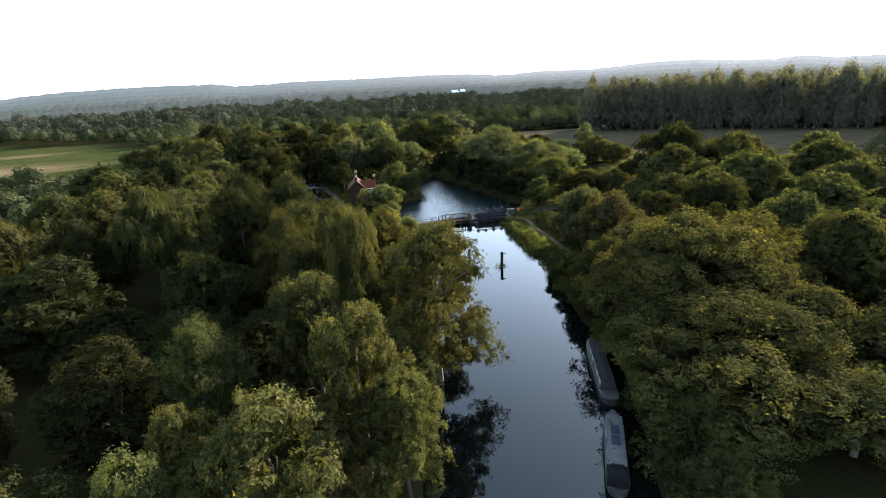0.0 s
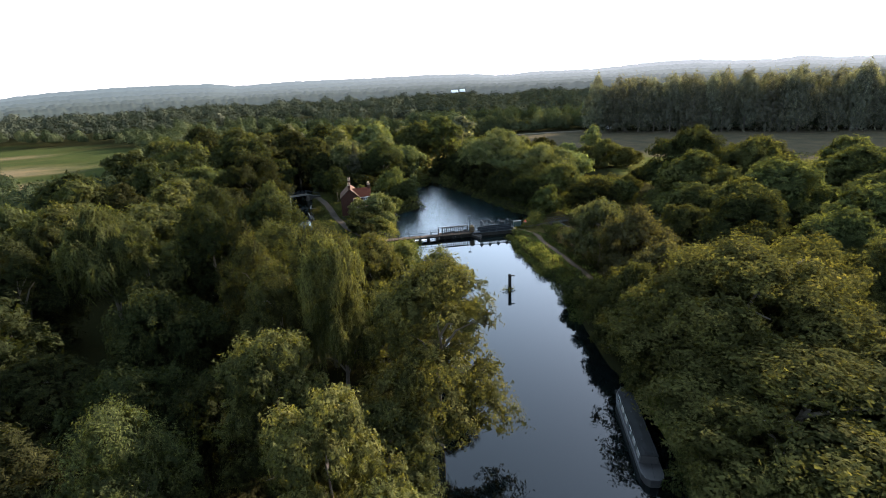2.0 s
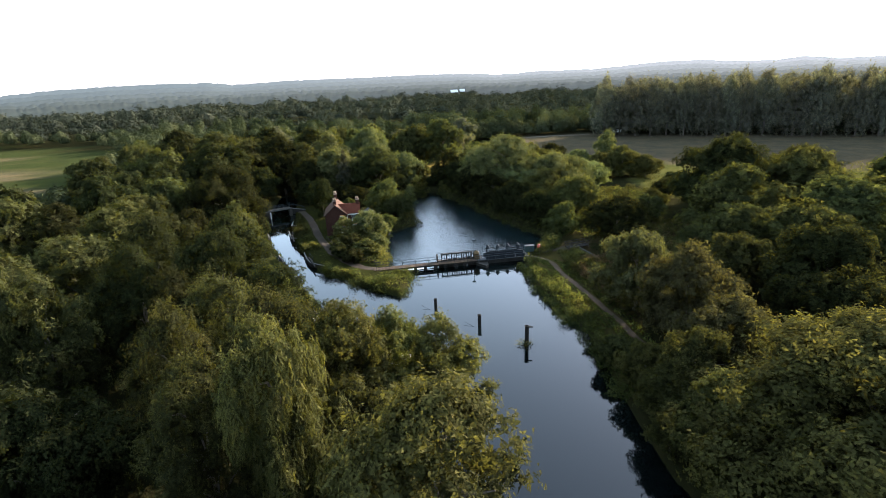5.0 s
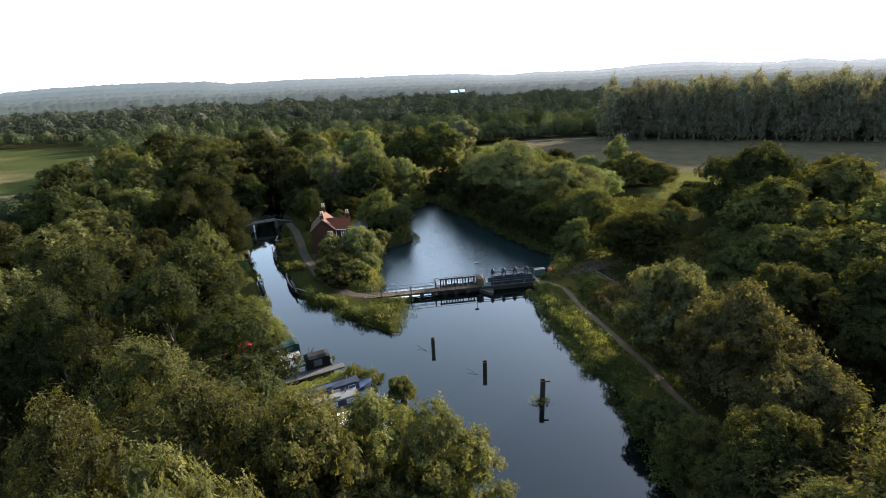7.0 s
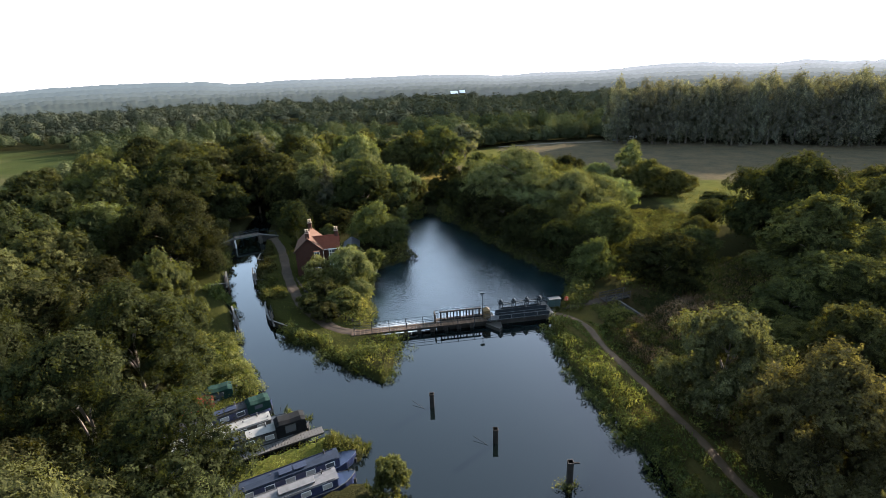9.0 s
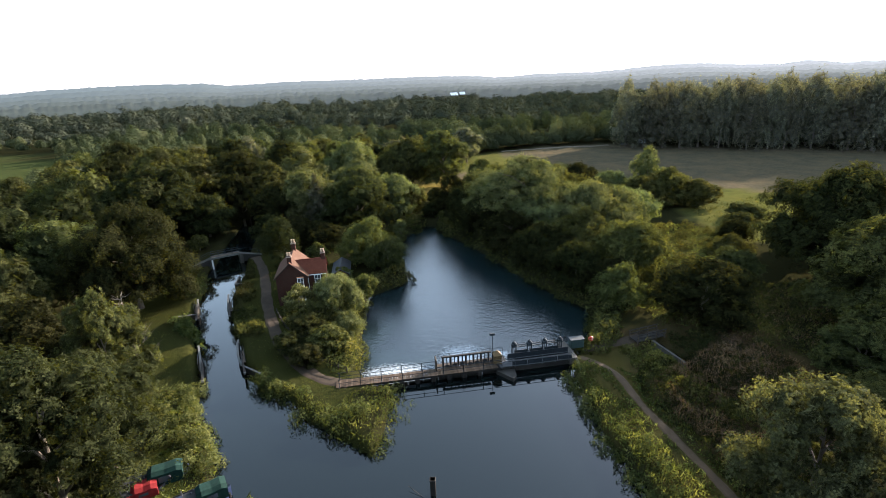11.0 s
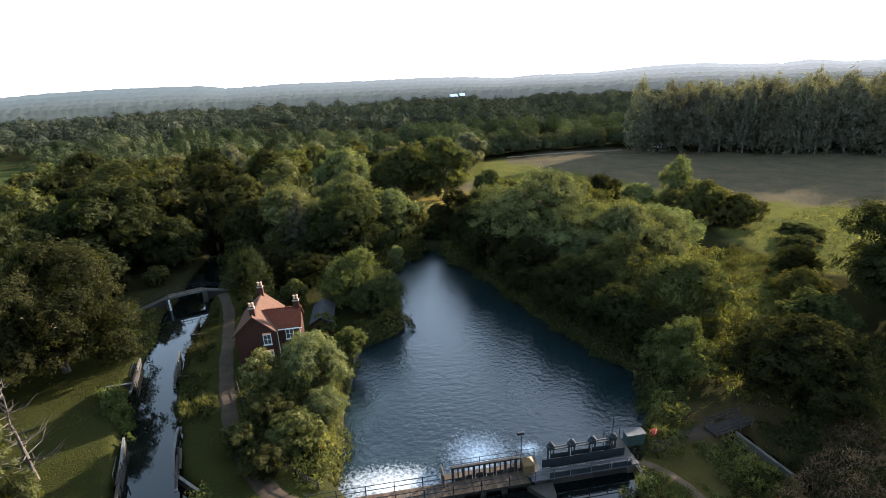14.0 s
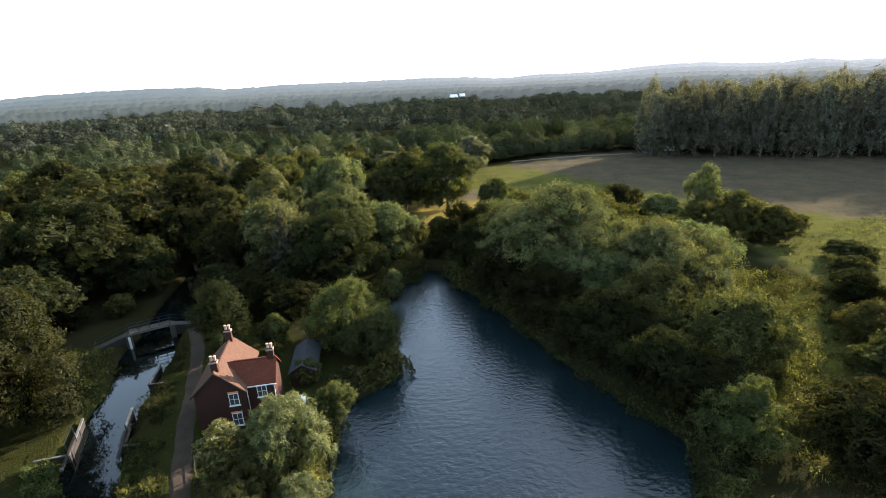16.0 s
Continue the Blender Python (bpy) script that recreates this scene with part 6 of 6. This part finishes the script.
car = thing("car", pose(96.5, 336.5, 1.0, 0, 0, 10), "pale car parked by the trees beyond the meadow", "car")
part("body", loft(bmesh.new(), [[(x, -0.85, 0.35), (x, -0.85, t), (x, 0.85, t), (x, 0.85, 0.35)] for x, t in ((-2.1, 0.75), (-1.9, 0.95), (1.2, 0.95), (2.1, 0.75))]), ROOF_GREY, car)
part("cabin", loft(bmesh.new(), [[(x, -w, 0.94), (x, -w * 0.85, t), (x, w * 0.85, t), (x, w, 0.94)] for x, w, t in ((-1.8, 0.8, 1.0), (-1.2, 0.8, 1.45), (0.3, 0.8, 1.45), (1.0, 0.8, 1.0))]), GLASS, car)
for x in (-1.3, 1.3):
    for y in (-0.8, 0.8):
        part("wheel", rod(bmesh.new(), (x, y - 0.1, 0.32), (x, y + 0.1, 0.32), 0.32, 14), RUBBER, car)
barn = thing("white_barn", pose(25, 925, 0, 0, 0, 96), "far dark barns with pale roofs among the trees", "barn")
for k in range(2):
    at = Matrix.Translation((k * 10, -1 - k * 14, k * 0.6))
    wide = 8.0 - 2.0 * k
    wall_outline("wall", [(-wide + 0.4, 0), (wide - 0.4, 0), (wide - 0.4, 15.8), (0, 19.2), (-wide + 0.4, 15.8)], 11 - 3 * k, at, TIMBER_DARK, barn)
    for e in (-1, 1):
        wall_outline("roof", [(0, 19.3), (e * wide, 15.8), (e * wide, 16.4), (0, 20.4)], 12 - 3 * k, at @ Matrix.Translation((0, -0.5, 0)), WHITE, barn, "pale sheet roof")

# ---- a dead tree by the lock ----
def dead_tree(x, y, high):
    holder = thing("dead_tree", pose(x, y, 0.8), "bare dead tree with grey broken branches by the lock", "tree")
    rng = random.Random(3)
    bm = bmesh.new()
    pts = [Vector((0, 0, -0.2))]
    for i in range(8):
        pts.append(pts[-1] + Vector((rng.uniform(-0.25, 0.25), rng.uniform(-0.2, 0.2), high / 8)))
    for i in range(8):
        rod(bm, pts[i], pts[i + 1], 0.24 * (1 - i / 9), 7, 0.24 * (1 - (i + 1) / 9))
    part("trunk", bm, DEAD, holder)
    for i in range(46):
        k = rng.randint(1, 7)
        a = pts[k].lerp(pts[k + 1], rng.random())
        ang, long = rng.uniform(0, 6.3), rng.uniform(1.2, 3.4) * (1.2 - k / 10)
        b = a + Vector((math.cos(ang) * long * 0.6, math.sin(ang) * long * 0.6, long * 0.1))
        c = b + Vector((math.cos(ang + 0.4) * long * 0.5, math.sin(ang + 0.4) * long * 0.5, long * 0.35))
        bm = rod(rod(bmesh.new(), a, b, 0.06, 5, 0.04), b, c, 0.04, 5, 0.012)
        rod(bm, b, b + Vector((math.cos(ang - 0.9) * long * 0.4, math.sin(ang - 0.9) * long * 0.4, long * 0.2)), 0.03, 4, 0.01)
        part("branch", bm, DEAD, holder)


DEAD = surface("dead_wood", (0.040, 0.033, 0.026), (0.065, 0.055, 0.044), 1.5, 0.9, fine=14)
dead_tree(-43.5, 127.5, 11.5)

# ---- rough growth on banks and meadow ----
def thicket(name, seed, region, per_m2, high, leaf, material, label, slim=0.2, clump=2.2, upright=0.8, low=0.0):
    """Blades and sprays over a patch of ground, heaped into uneven tussocks."""
    rng = np.random.default_rng(seed)
    xs, ys = [p[0] for p in region], [p[1] for p in region]
    n = int((max(xs) - min(xs)) * (max(ys) - min(ys)) * per_m2)
    x, y = rng.uniform(min(xs), max(xs), n), rng.uniform(min(ys), max(ys), n)
    d = edge_distance(x, y, region)
    keep = (d < 0.45 * wobble(x, y, 0.8, 2.0) + 0.75 * wobble(x, y, 2.2, 4.0)) & off_paths(x, y, 0.1)
    x, y, d = x[keep], y[keep], d[keep]
    heap = np.clip(0.55 + 0.6 * wobble(x, y, clump, seed * 0.7) + 0.45 * wobble(x, y, clump * 0.31, seed), 0.08, 1.6) * np.clip(-d / 0.9 + 0.35, 0.25, 1)
    z = np.maximum(land(x, y), low if low else -0.05) + high * heap * np.sqrt(rng.uniform(0, 1, len(x)))
    c = np.stack((x, y, z), 1)
    nrm = unit(rng.normal(0, 1, (len(x), 3)) + np.array((0, 0, 0.6)))
    up = np.tile((0.0, 0.0, upright), (len(x), 1)) + rng.normal(0, 0.5, (len(x), 3))
    size = leaf * rng.uniform(0.5, 1.4, len(x))
    u = unit(up)
    v = unit(np.cross(nrm, u))
    wide = (size * slim)[:, None]
    s = size[:, None]
    tip = u * s + rng.normal(0, 0.25, (len(x), 3)) * s - np.array((0, 0, 0.12)) * s
    verts = np.stack((c - u * s * 0.6, c + v * wide, c + tip, c - v * wide), 1).reshape(-1, 3)
    # tone rises with the height of the tussock
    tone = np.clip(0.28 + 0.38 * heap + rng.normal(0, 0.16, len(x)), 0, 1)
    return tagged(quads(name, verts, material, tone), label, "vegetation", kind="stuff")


def bushes(name, seed, region, gap, low, high, leaf, material, label, slim=0.5, per=120):
    """Low rounded bushes and leafy clumps of uneven size over a patch of ground."""
    rng = np.random.default_rng(seed)
    xs, ys = [p[0] for p in region], [p[1] for p in region]
    n = int((max(xs) - min(xs)) * (max(ys) - min(ys)) / gap ** 2)
    x, y = rng.uniform(min(xs), max(xs), n), rng.uniform(min(ys), max(ys), n)
    keep = (edge_distance(x, y, region) < 0.25) & (wobble(x, y, 3.1, seed * 1.3) > rng.uniform(-1.6, 0.4, n)) & off_paths(x, y, 0.5 * high)
    x, y = x[keep], y[keep]
    rad = low + (high - low) * rng.uniform(0, 1, len(x)) ** 2
    base = np.maximum(land(x, y), -0.1)
    row = np.repeat(np.arange(len(x)), np.maximum(20, (per * rad ** 2).astype(int)))
    d = unit(rng.normal(0, 1, (len(row), 3)))
    d[:, 2] = np.abs(d[:, 2])
    lump = 0.72 + 0.28 * np.sin(5 * d[:, 0] + row) * np.sin(4 * d[:, 1] - row) + rng.normal(0, 0.09, len(row))
    p = np.stack((x[row], y[row], base[row]), 1) + d * (rad[row] * lump)[:, None] * np.array((1, 1, 1.15))
    size = leaf * rng.uniform(0.6, 1.35, len(row))
    # tops and bulges toned lighter, light from above put into the leaf colour
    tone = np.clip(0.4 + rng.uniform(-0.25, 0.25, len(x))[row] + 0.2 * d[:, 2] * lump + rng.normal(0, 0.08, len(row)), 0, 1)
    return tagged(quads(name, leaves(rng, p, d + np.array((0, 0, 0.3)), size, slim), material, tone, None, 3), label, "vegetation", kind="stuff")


thicket("bank_growth", 1, [(13.9, 124.6), (14.0, 113), (15.6, 105.5), (17.4, 98), (18.9, 91), (18.6, 78), (20.5, 78), (22.6, 92), (22.0, 102), (20.6, 110), (18.4, 118), (17.4, 124.5)], 34, 0.9, 0.40, REED, "green reeds and nettles along the towpath bank")
thicket("spit_growth", 2, [(-7.2, 121.2), (-7.3, 114), (-8.0, 107.8), (-12.6, 111.2), (-18, 115), (-22, 119.8), (-26.6, 121.3), (-26.2, 124.2), (-21.5, 122.8), (-18.0, 119.6), (-14.5, 118), (-13.8, 121.2)], 20, 0.5, 0.34, REED, "green reeds and water plants on the spit below the footbridge")
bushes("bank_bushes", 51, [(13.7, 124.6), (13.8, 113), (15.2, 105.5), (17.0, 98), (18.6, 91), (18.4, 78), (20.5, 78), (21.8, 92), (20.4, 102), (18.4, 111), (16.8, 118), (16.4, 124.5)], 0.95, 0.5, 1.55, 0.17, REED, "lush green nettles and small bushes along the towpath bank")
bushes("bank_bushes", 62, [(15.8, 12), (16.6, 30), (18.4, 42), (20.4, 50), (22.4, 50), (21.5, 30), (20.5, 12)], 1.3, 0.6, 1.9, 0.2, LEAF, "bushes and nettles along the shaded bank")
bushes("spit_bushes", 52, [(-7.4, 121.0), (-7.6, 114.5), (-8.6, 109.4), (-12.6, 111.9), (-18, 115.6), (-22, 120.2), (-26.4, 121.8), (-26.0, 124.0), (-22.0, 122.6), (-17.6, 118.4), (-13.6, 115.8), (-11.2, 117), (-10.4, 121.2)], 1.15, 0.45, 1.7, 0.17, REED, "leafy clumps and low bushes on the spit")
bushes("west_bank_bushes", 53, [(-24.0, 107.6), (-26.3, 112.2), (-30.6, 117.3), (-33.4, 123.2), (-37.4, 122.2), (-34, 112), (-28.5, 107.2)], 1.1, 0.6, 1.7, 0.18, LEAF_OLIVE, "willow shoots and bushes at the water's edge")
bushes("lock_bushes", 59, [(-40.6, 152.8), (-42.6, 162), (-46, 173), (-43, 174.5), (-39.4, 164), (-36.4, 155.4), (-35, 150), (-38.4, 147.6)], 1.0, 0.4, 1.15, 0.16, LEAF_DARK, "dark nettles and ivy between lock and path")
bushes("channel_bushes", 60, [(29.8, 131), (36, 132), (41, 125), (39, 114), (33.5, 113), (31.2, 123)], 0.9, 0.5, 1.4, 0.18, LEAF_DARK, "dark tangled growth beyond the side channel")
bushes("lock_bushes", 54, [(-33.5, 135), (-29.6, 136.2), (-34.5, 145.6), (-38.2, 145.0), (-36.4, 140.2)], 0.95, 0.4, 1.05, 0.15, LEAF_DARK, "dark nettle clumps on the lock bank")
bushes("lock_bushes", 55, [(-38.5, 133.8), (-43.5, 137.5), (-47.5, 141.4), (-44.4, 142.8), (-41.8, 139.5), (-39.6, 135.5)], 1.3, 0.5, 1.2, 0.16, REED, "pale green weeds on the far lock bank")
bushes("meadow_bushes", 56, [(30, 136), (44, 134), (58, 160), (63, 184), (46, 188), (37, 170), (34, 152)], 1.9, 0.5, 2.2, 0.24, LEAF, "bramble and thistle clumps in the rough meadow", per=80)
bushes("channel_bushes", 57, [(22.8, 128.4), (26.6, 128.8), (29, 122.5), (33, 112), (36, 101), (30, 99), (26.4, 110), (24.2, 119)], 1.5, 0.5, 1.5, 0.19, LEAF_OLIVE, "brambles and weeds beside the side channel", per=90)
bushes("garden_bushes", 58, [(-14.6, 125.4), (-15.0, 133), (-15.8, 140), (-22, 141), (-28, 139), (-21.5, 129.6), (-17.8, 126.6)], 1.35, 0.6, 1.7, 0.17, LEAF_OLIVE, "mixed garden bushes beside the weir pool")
thicket("lock_growth", 3, [(-33.5, 135), (-29.6, 136.2), (-34.5, 145.6), (-38.2, 145.0), (-36.4, 140.2)], 45, 0.8, 0.38, LEAF, "dark nettles and brambles on the lock bank", 0.4)
thicket("lock_growth_far", 4, [(-37.5, 133.5), (-43.5, 137.5), (-47.5, 141.8), (-44.2, 143.4), (-41.8, 139.5), (-39.4, 135.5)], 45, 1.3, 0.42, REED, "tall pale weeds on the far lock bank", 0.35)
thicket("bank_shade_growth", 5, [(-47.3, 152), (-48.2, 158), (-52.5, 167), (-60, 168), (-57, 154), (-50, 150)], 14, 0.6, 0.4, LEAF, "shaded grass and ivy on the lock slope", 0.35)
thicket("garden_growth", 6, [(-14.4, 125), (-14.6, 133), (-15.6, 140), (-22, 141), (-27, 137), (-21, 128.8), (-17.5, 126)], 16, 0.8, 0.32, LEAF_OLIVE, "tangled garden shrubs beside the weir pool", 0.45, 2.8)
thicket("scrub", 7, [(24, 124), (21.5, 116), (23.6, 106), (26.5, 97), (33, 96), (40, 108), (44, 128), (34, 128)], 24, 1.5, 0.42, LEAF_DARK, "rough dark scrub and brambles beside the towpath", 0.3, 2.6)
thicket("dry_grass", 8, [(23.6, 120), (24.6, 108), (29, 99), (38, 104), (44, 122), (40, 134), (32, 126)], 34, 2.1, 0.5, DRY, "patches of dry straw-coloured grass", 0.1, 3.4)
thicket("meadow_growth", 9, [(30, 134), (46, 131), (60, 162), (64, 184), (46, 188), (36, 170), (34, 152)], 7, 0.6, 0.36, REED, "uneven tussocky meadow growth lit by low sun", 0.22, 2.4)
thicket("mooring_growth", 10, [(-13.6, 100.2), (-10.0, 98.4), (-9.4, 97.2), (-14.5, 97.2)], 70, 1.3, 0.45, REED, "reeds at the tip of a mooring bank")
thicket("mooring_growth", 11, [(-9.8, 94.0), (-5.6, 91.8), (-2.8, 85), (-6, 84), (-9, 90.8)], 40, 0.8, 0.36, REED, "tall weeds at the river's edge by the moorings", 0.35)
thicket("mooring_growth", 12, [(-20.6, 105.4), (-17.2, 103.8), (-16.9, 101.8), (-20.5, 103.6)], 60, 1.0, 0.42, REED, "reeds between moored boats")
thicket("bank_growth_west", 13, [(-24.0, 107.6), (-26.3, 112.2), (-30.6, 117.3), (-33.4, 123.2), (-36.4, 122.2), (-33, 112), (-28.5, 107.2)], 24, 0.8, 0.36, REED, "bushy reeds and willow shoots at the water's edge", 0.35)
thicket("water_weeds", 31, [(-7.4, 120), (-7.2, 115), (-5.6, 115.4), (-4.9, 117.5), (-5.2, 119.6)], 14, 0.45, 0.34, REED, "sparse pale weeds standing in the water off the spit", 0.12, 1.2)
thicket("water_weeds", 32, [(-4.2, 91.0), (-4.4, 88.6), (-3.0, 89.0), (-2.8, 91.2)], 14, 0.4, 0.3, REED, "sparse weeds in the river by the moorings", 0.12, 1.2)
thicket("scrub", 33, [(32.5, 130.5), (40, 127), (50, 124), (60, 134), (62, 148), (50, 150), (43, 146), (36, 133.5)], 12, 1.2, 0.45, LEAF, "shaded tangled scrub beside the meadow", 0.3, 2.4)
thicket("dry_grass", 34, [(34, 130.5), (40, 128), (52, 126), (60, 136), (58, 146), (46, 146)], 7, 1.2, 0.5, DRY, "dry grass among shaded scrub", 0.1, 1.9)
thicket("pool_reeds", 14, [(-12.5, 188), (-8.4, 196), (-7.4, 203), (-12, 204), (-17, 190)], 22, 1.4, 0.55, REED, "reeds at the head of the weir pool")
thicket("weir_growth", 15, [(15.6, 129.6), (17.5, 129.9), (24.8, 131.5), (24, 135), (19.8, 133.4)], 35, 1.0, 0.4, LEAF_OLIVE, "hedge growth beyond the control cabinet", 0.35)
thicket("channel_growth", 16, [(22.6, 128.8), (26.8, 129.2), (29, 123.5), (32, 113), (30, 112), (26.4, 120), (22.6, 124)], 34, 1.1, 0.4, LEAF_OLIVE, "brambles along the side channel", 0.35)
thicket("field_tussocks", 17, [(64, 172), (66, 200), (120, 226), (230, 190), (230, 170), (150, 152), (98, 154)], 1.3, 0.45, 0.55, REED, "sunlit tussocks of meadow grass", 0.3, 3.0)

def strip(line, inner, outer):
    """The outline of a strip beside a line, from inner to outer metres off it."""
    p = np.array(line, float)
    way = unit(np.gradient(p, axis=0))
    side = np.stack((way[:, 1], -way[:, 0]), 1)
    return [tuple(q) for q in p + side * inner] + [tuple(q) for q in (p + side * outer)[::-1]]


thicket("pool_thicket", 18, strip([(16.5, 128.8), (19.5, 133), (21.5, 138.5), (22.5, 145), (18, 152.5), (14, 160), (8, 174), (3.5, 184.0), (-0.8, 190), (-2.6, 195), (-3.2, 199), (-2.5, 209)][::-1], -4.5, 0.5), 26, 2.6, 0.42, LEAF, "overhanging willow scrub along the weir pool", 0.35, 3.0, 0.1, -1.0)
thicket("pool_thicket", 19, strip([(-5.8, 199.5), (-7.4, 197.5), (-8.6, 194.5), (-12, 189), (-13.5, 183), (-13.6, 177), (-9.8, 167), (-8.3, 160), (-11.5, 156.7), (-15.6, 153.5)], -0.5, 4.5), 26, 2.2, 0.42, LEAF, "dense dark bushes on the pool's garden bank", 0.4, 2.6, 0.1, -1.0)
thicket("garden_edge", 20, strip([(-15.5, 150), (-15.4, 146), (-15, 141), (-13.5, 133), (-13, 127)], -0.3, 2.6), 30, 1.6, 0.36, LEAF_OLIVE, "shrubs hanging over the pool's garden edge", 0.4, 2.0, 0.2, -0.6)
thicket("cottage_garden", 21, [(-31, 145.5), (-27, 139), (-22, 140), (-16, 143), (-16, 150), (-21.6, 147.6)], 22, 1.2, 0.3, LEAF, "cottage garden shrubs", 0.45, 1.8)
thicket("lawn_tufts", 22, [(-66, 172), (-62, 128), (-46, 124), (-35, 121), (-34, 126), (-47, 152), (-54, 168)], 9, 0.16, 0.17, REED, "short uneven grass on the lock lawns", 0.2, 2.4)
thicket("lawn_tufts", 23, [(-41, 152), (-45, 172), (-38, 176), (-17, 156), (-15, 124), (-10, 110), (-22, 118), (-27, 123), (-33, 136)], 9, 0.16, 0.17, REED, "short uneven grass round the cottage path", 0.2, 2.4)
thicket("mooring_grass", 24, [(-9, 99), (-30, 87), (-34, 92), (-32, 111), (-24, 106)], 22, 0.3, 0.25, REED, "unmown grass between the moorings", 0.2, 1.6)
thicket("towpath_grass", 26, [(20.6, 48), (26, 46), (28, 66), (24.5, 68), (21.8, 62)], 24, 0.4, 0.3, REED, "bright grass on the bank under the trees", 0.2, 1.4)
thicket("towpath_grass", 25, [(17, 126.5), (18.6, 118), (21, 108), (23, 98), (22.5, 80), (27.5, 80), (27.5, 98), (24.5, 112), (22, 124)], 30, 0.3, 0.34, REED, "short bright grass along the towpath", 0.3, 1.4)
bushes("towpath_clumps", 61, [(16.6, 126.5), (17.6, 118), (20, 108), (22.4, 98), (22, 80), (28, 80), (28, 98), (25, 112), (22.6, 126)], 2.0, 0.2, 0.5, 0.14, REED, "tufts of grass and weeds beside the towpath", 0.35, 200)

# ---- deck planks of the weir, one by one ----
def plank_mesh(i):
    bm = boxed(0.012, 0.205, -0.05, 1.55, 0.93, 0.985 + 0.004 * (i % 3), bevel=0.008)
    me = bpy.data.meshes.new("plank")
    bm.to_mesh(me)
    bm.free()
    me.materials.append(PLANK)
    return me


def plank_material():
    m = Nodes("deck_planks")
    rnd = m.add("ObjectInfo").outputs["Random"]
    col = m.ramp(rnd, [(0.0, (0.028, 0.0195, 0.013)), (0.5, (0.045, 0.032, 0.022)), (1.0, (0.070, 0.051, 0.036))])
    grain = m.noise(11.0, 5.0)
    m.base(m.mix(m.math("MULTIPLY", grain, 0.6), col, (0.030, 0.021, 0.014)), 0.9)
    m.bsdf.inputs["Specular IOR Level"].default_value = 0.05
    m.bump(grain, 0.5, 0.01)
    return m.mat


PLANK = plank_material()
kinds = [plank_mesh(i) for i in range(3)]
for i in range(100):
    ob = new("plank", kinds[(i * 7) % 3])
    ob.parent = weir
    ob.location = (-0.55 + i * 0.21, 0, 0)
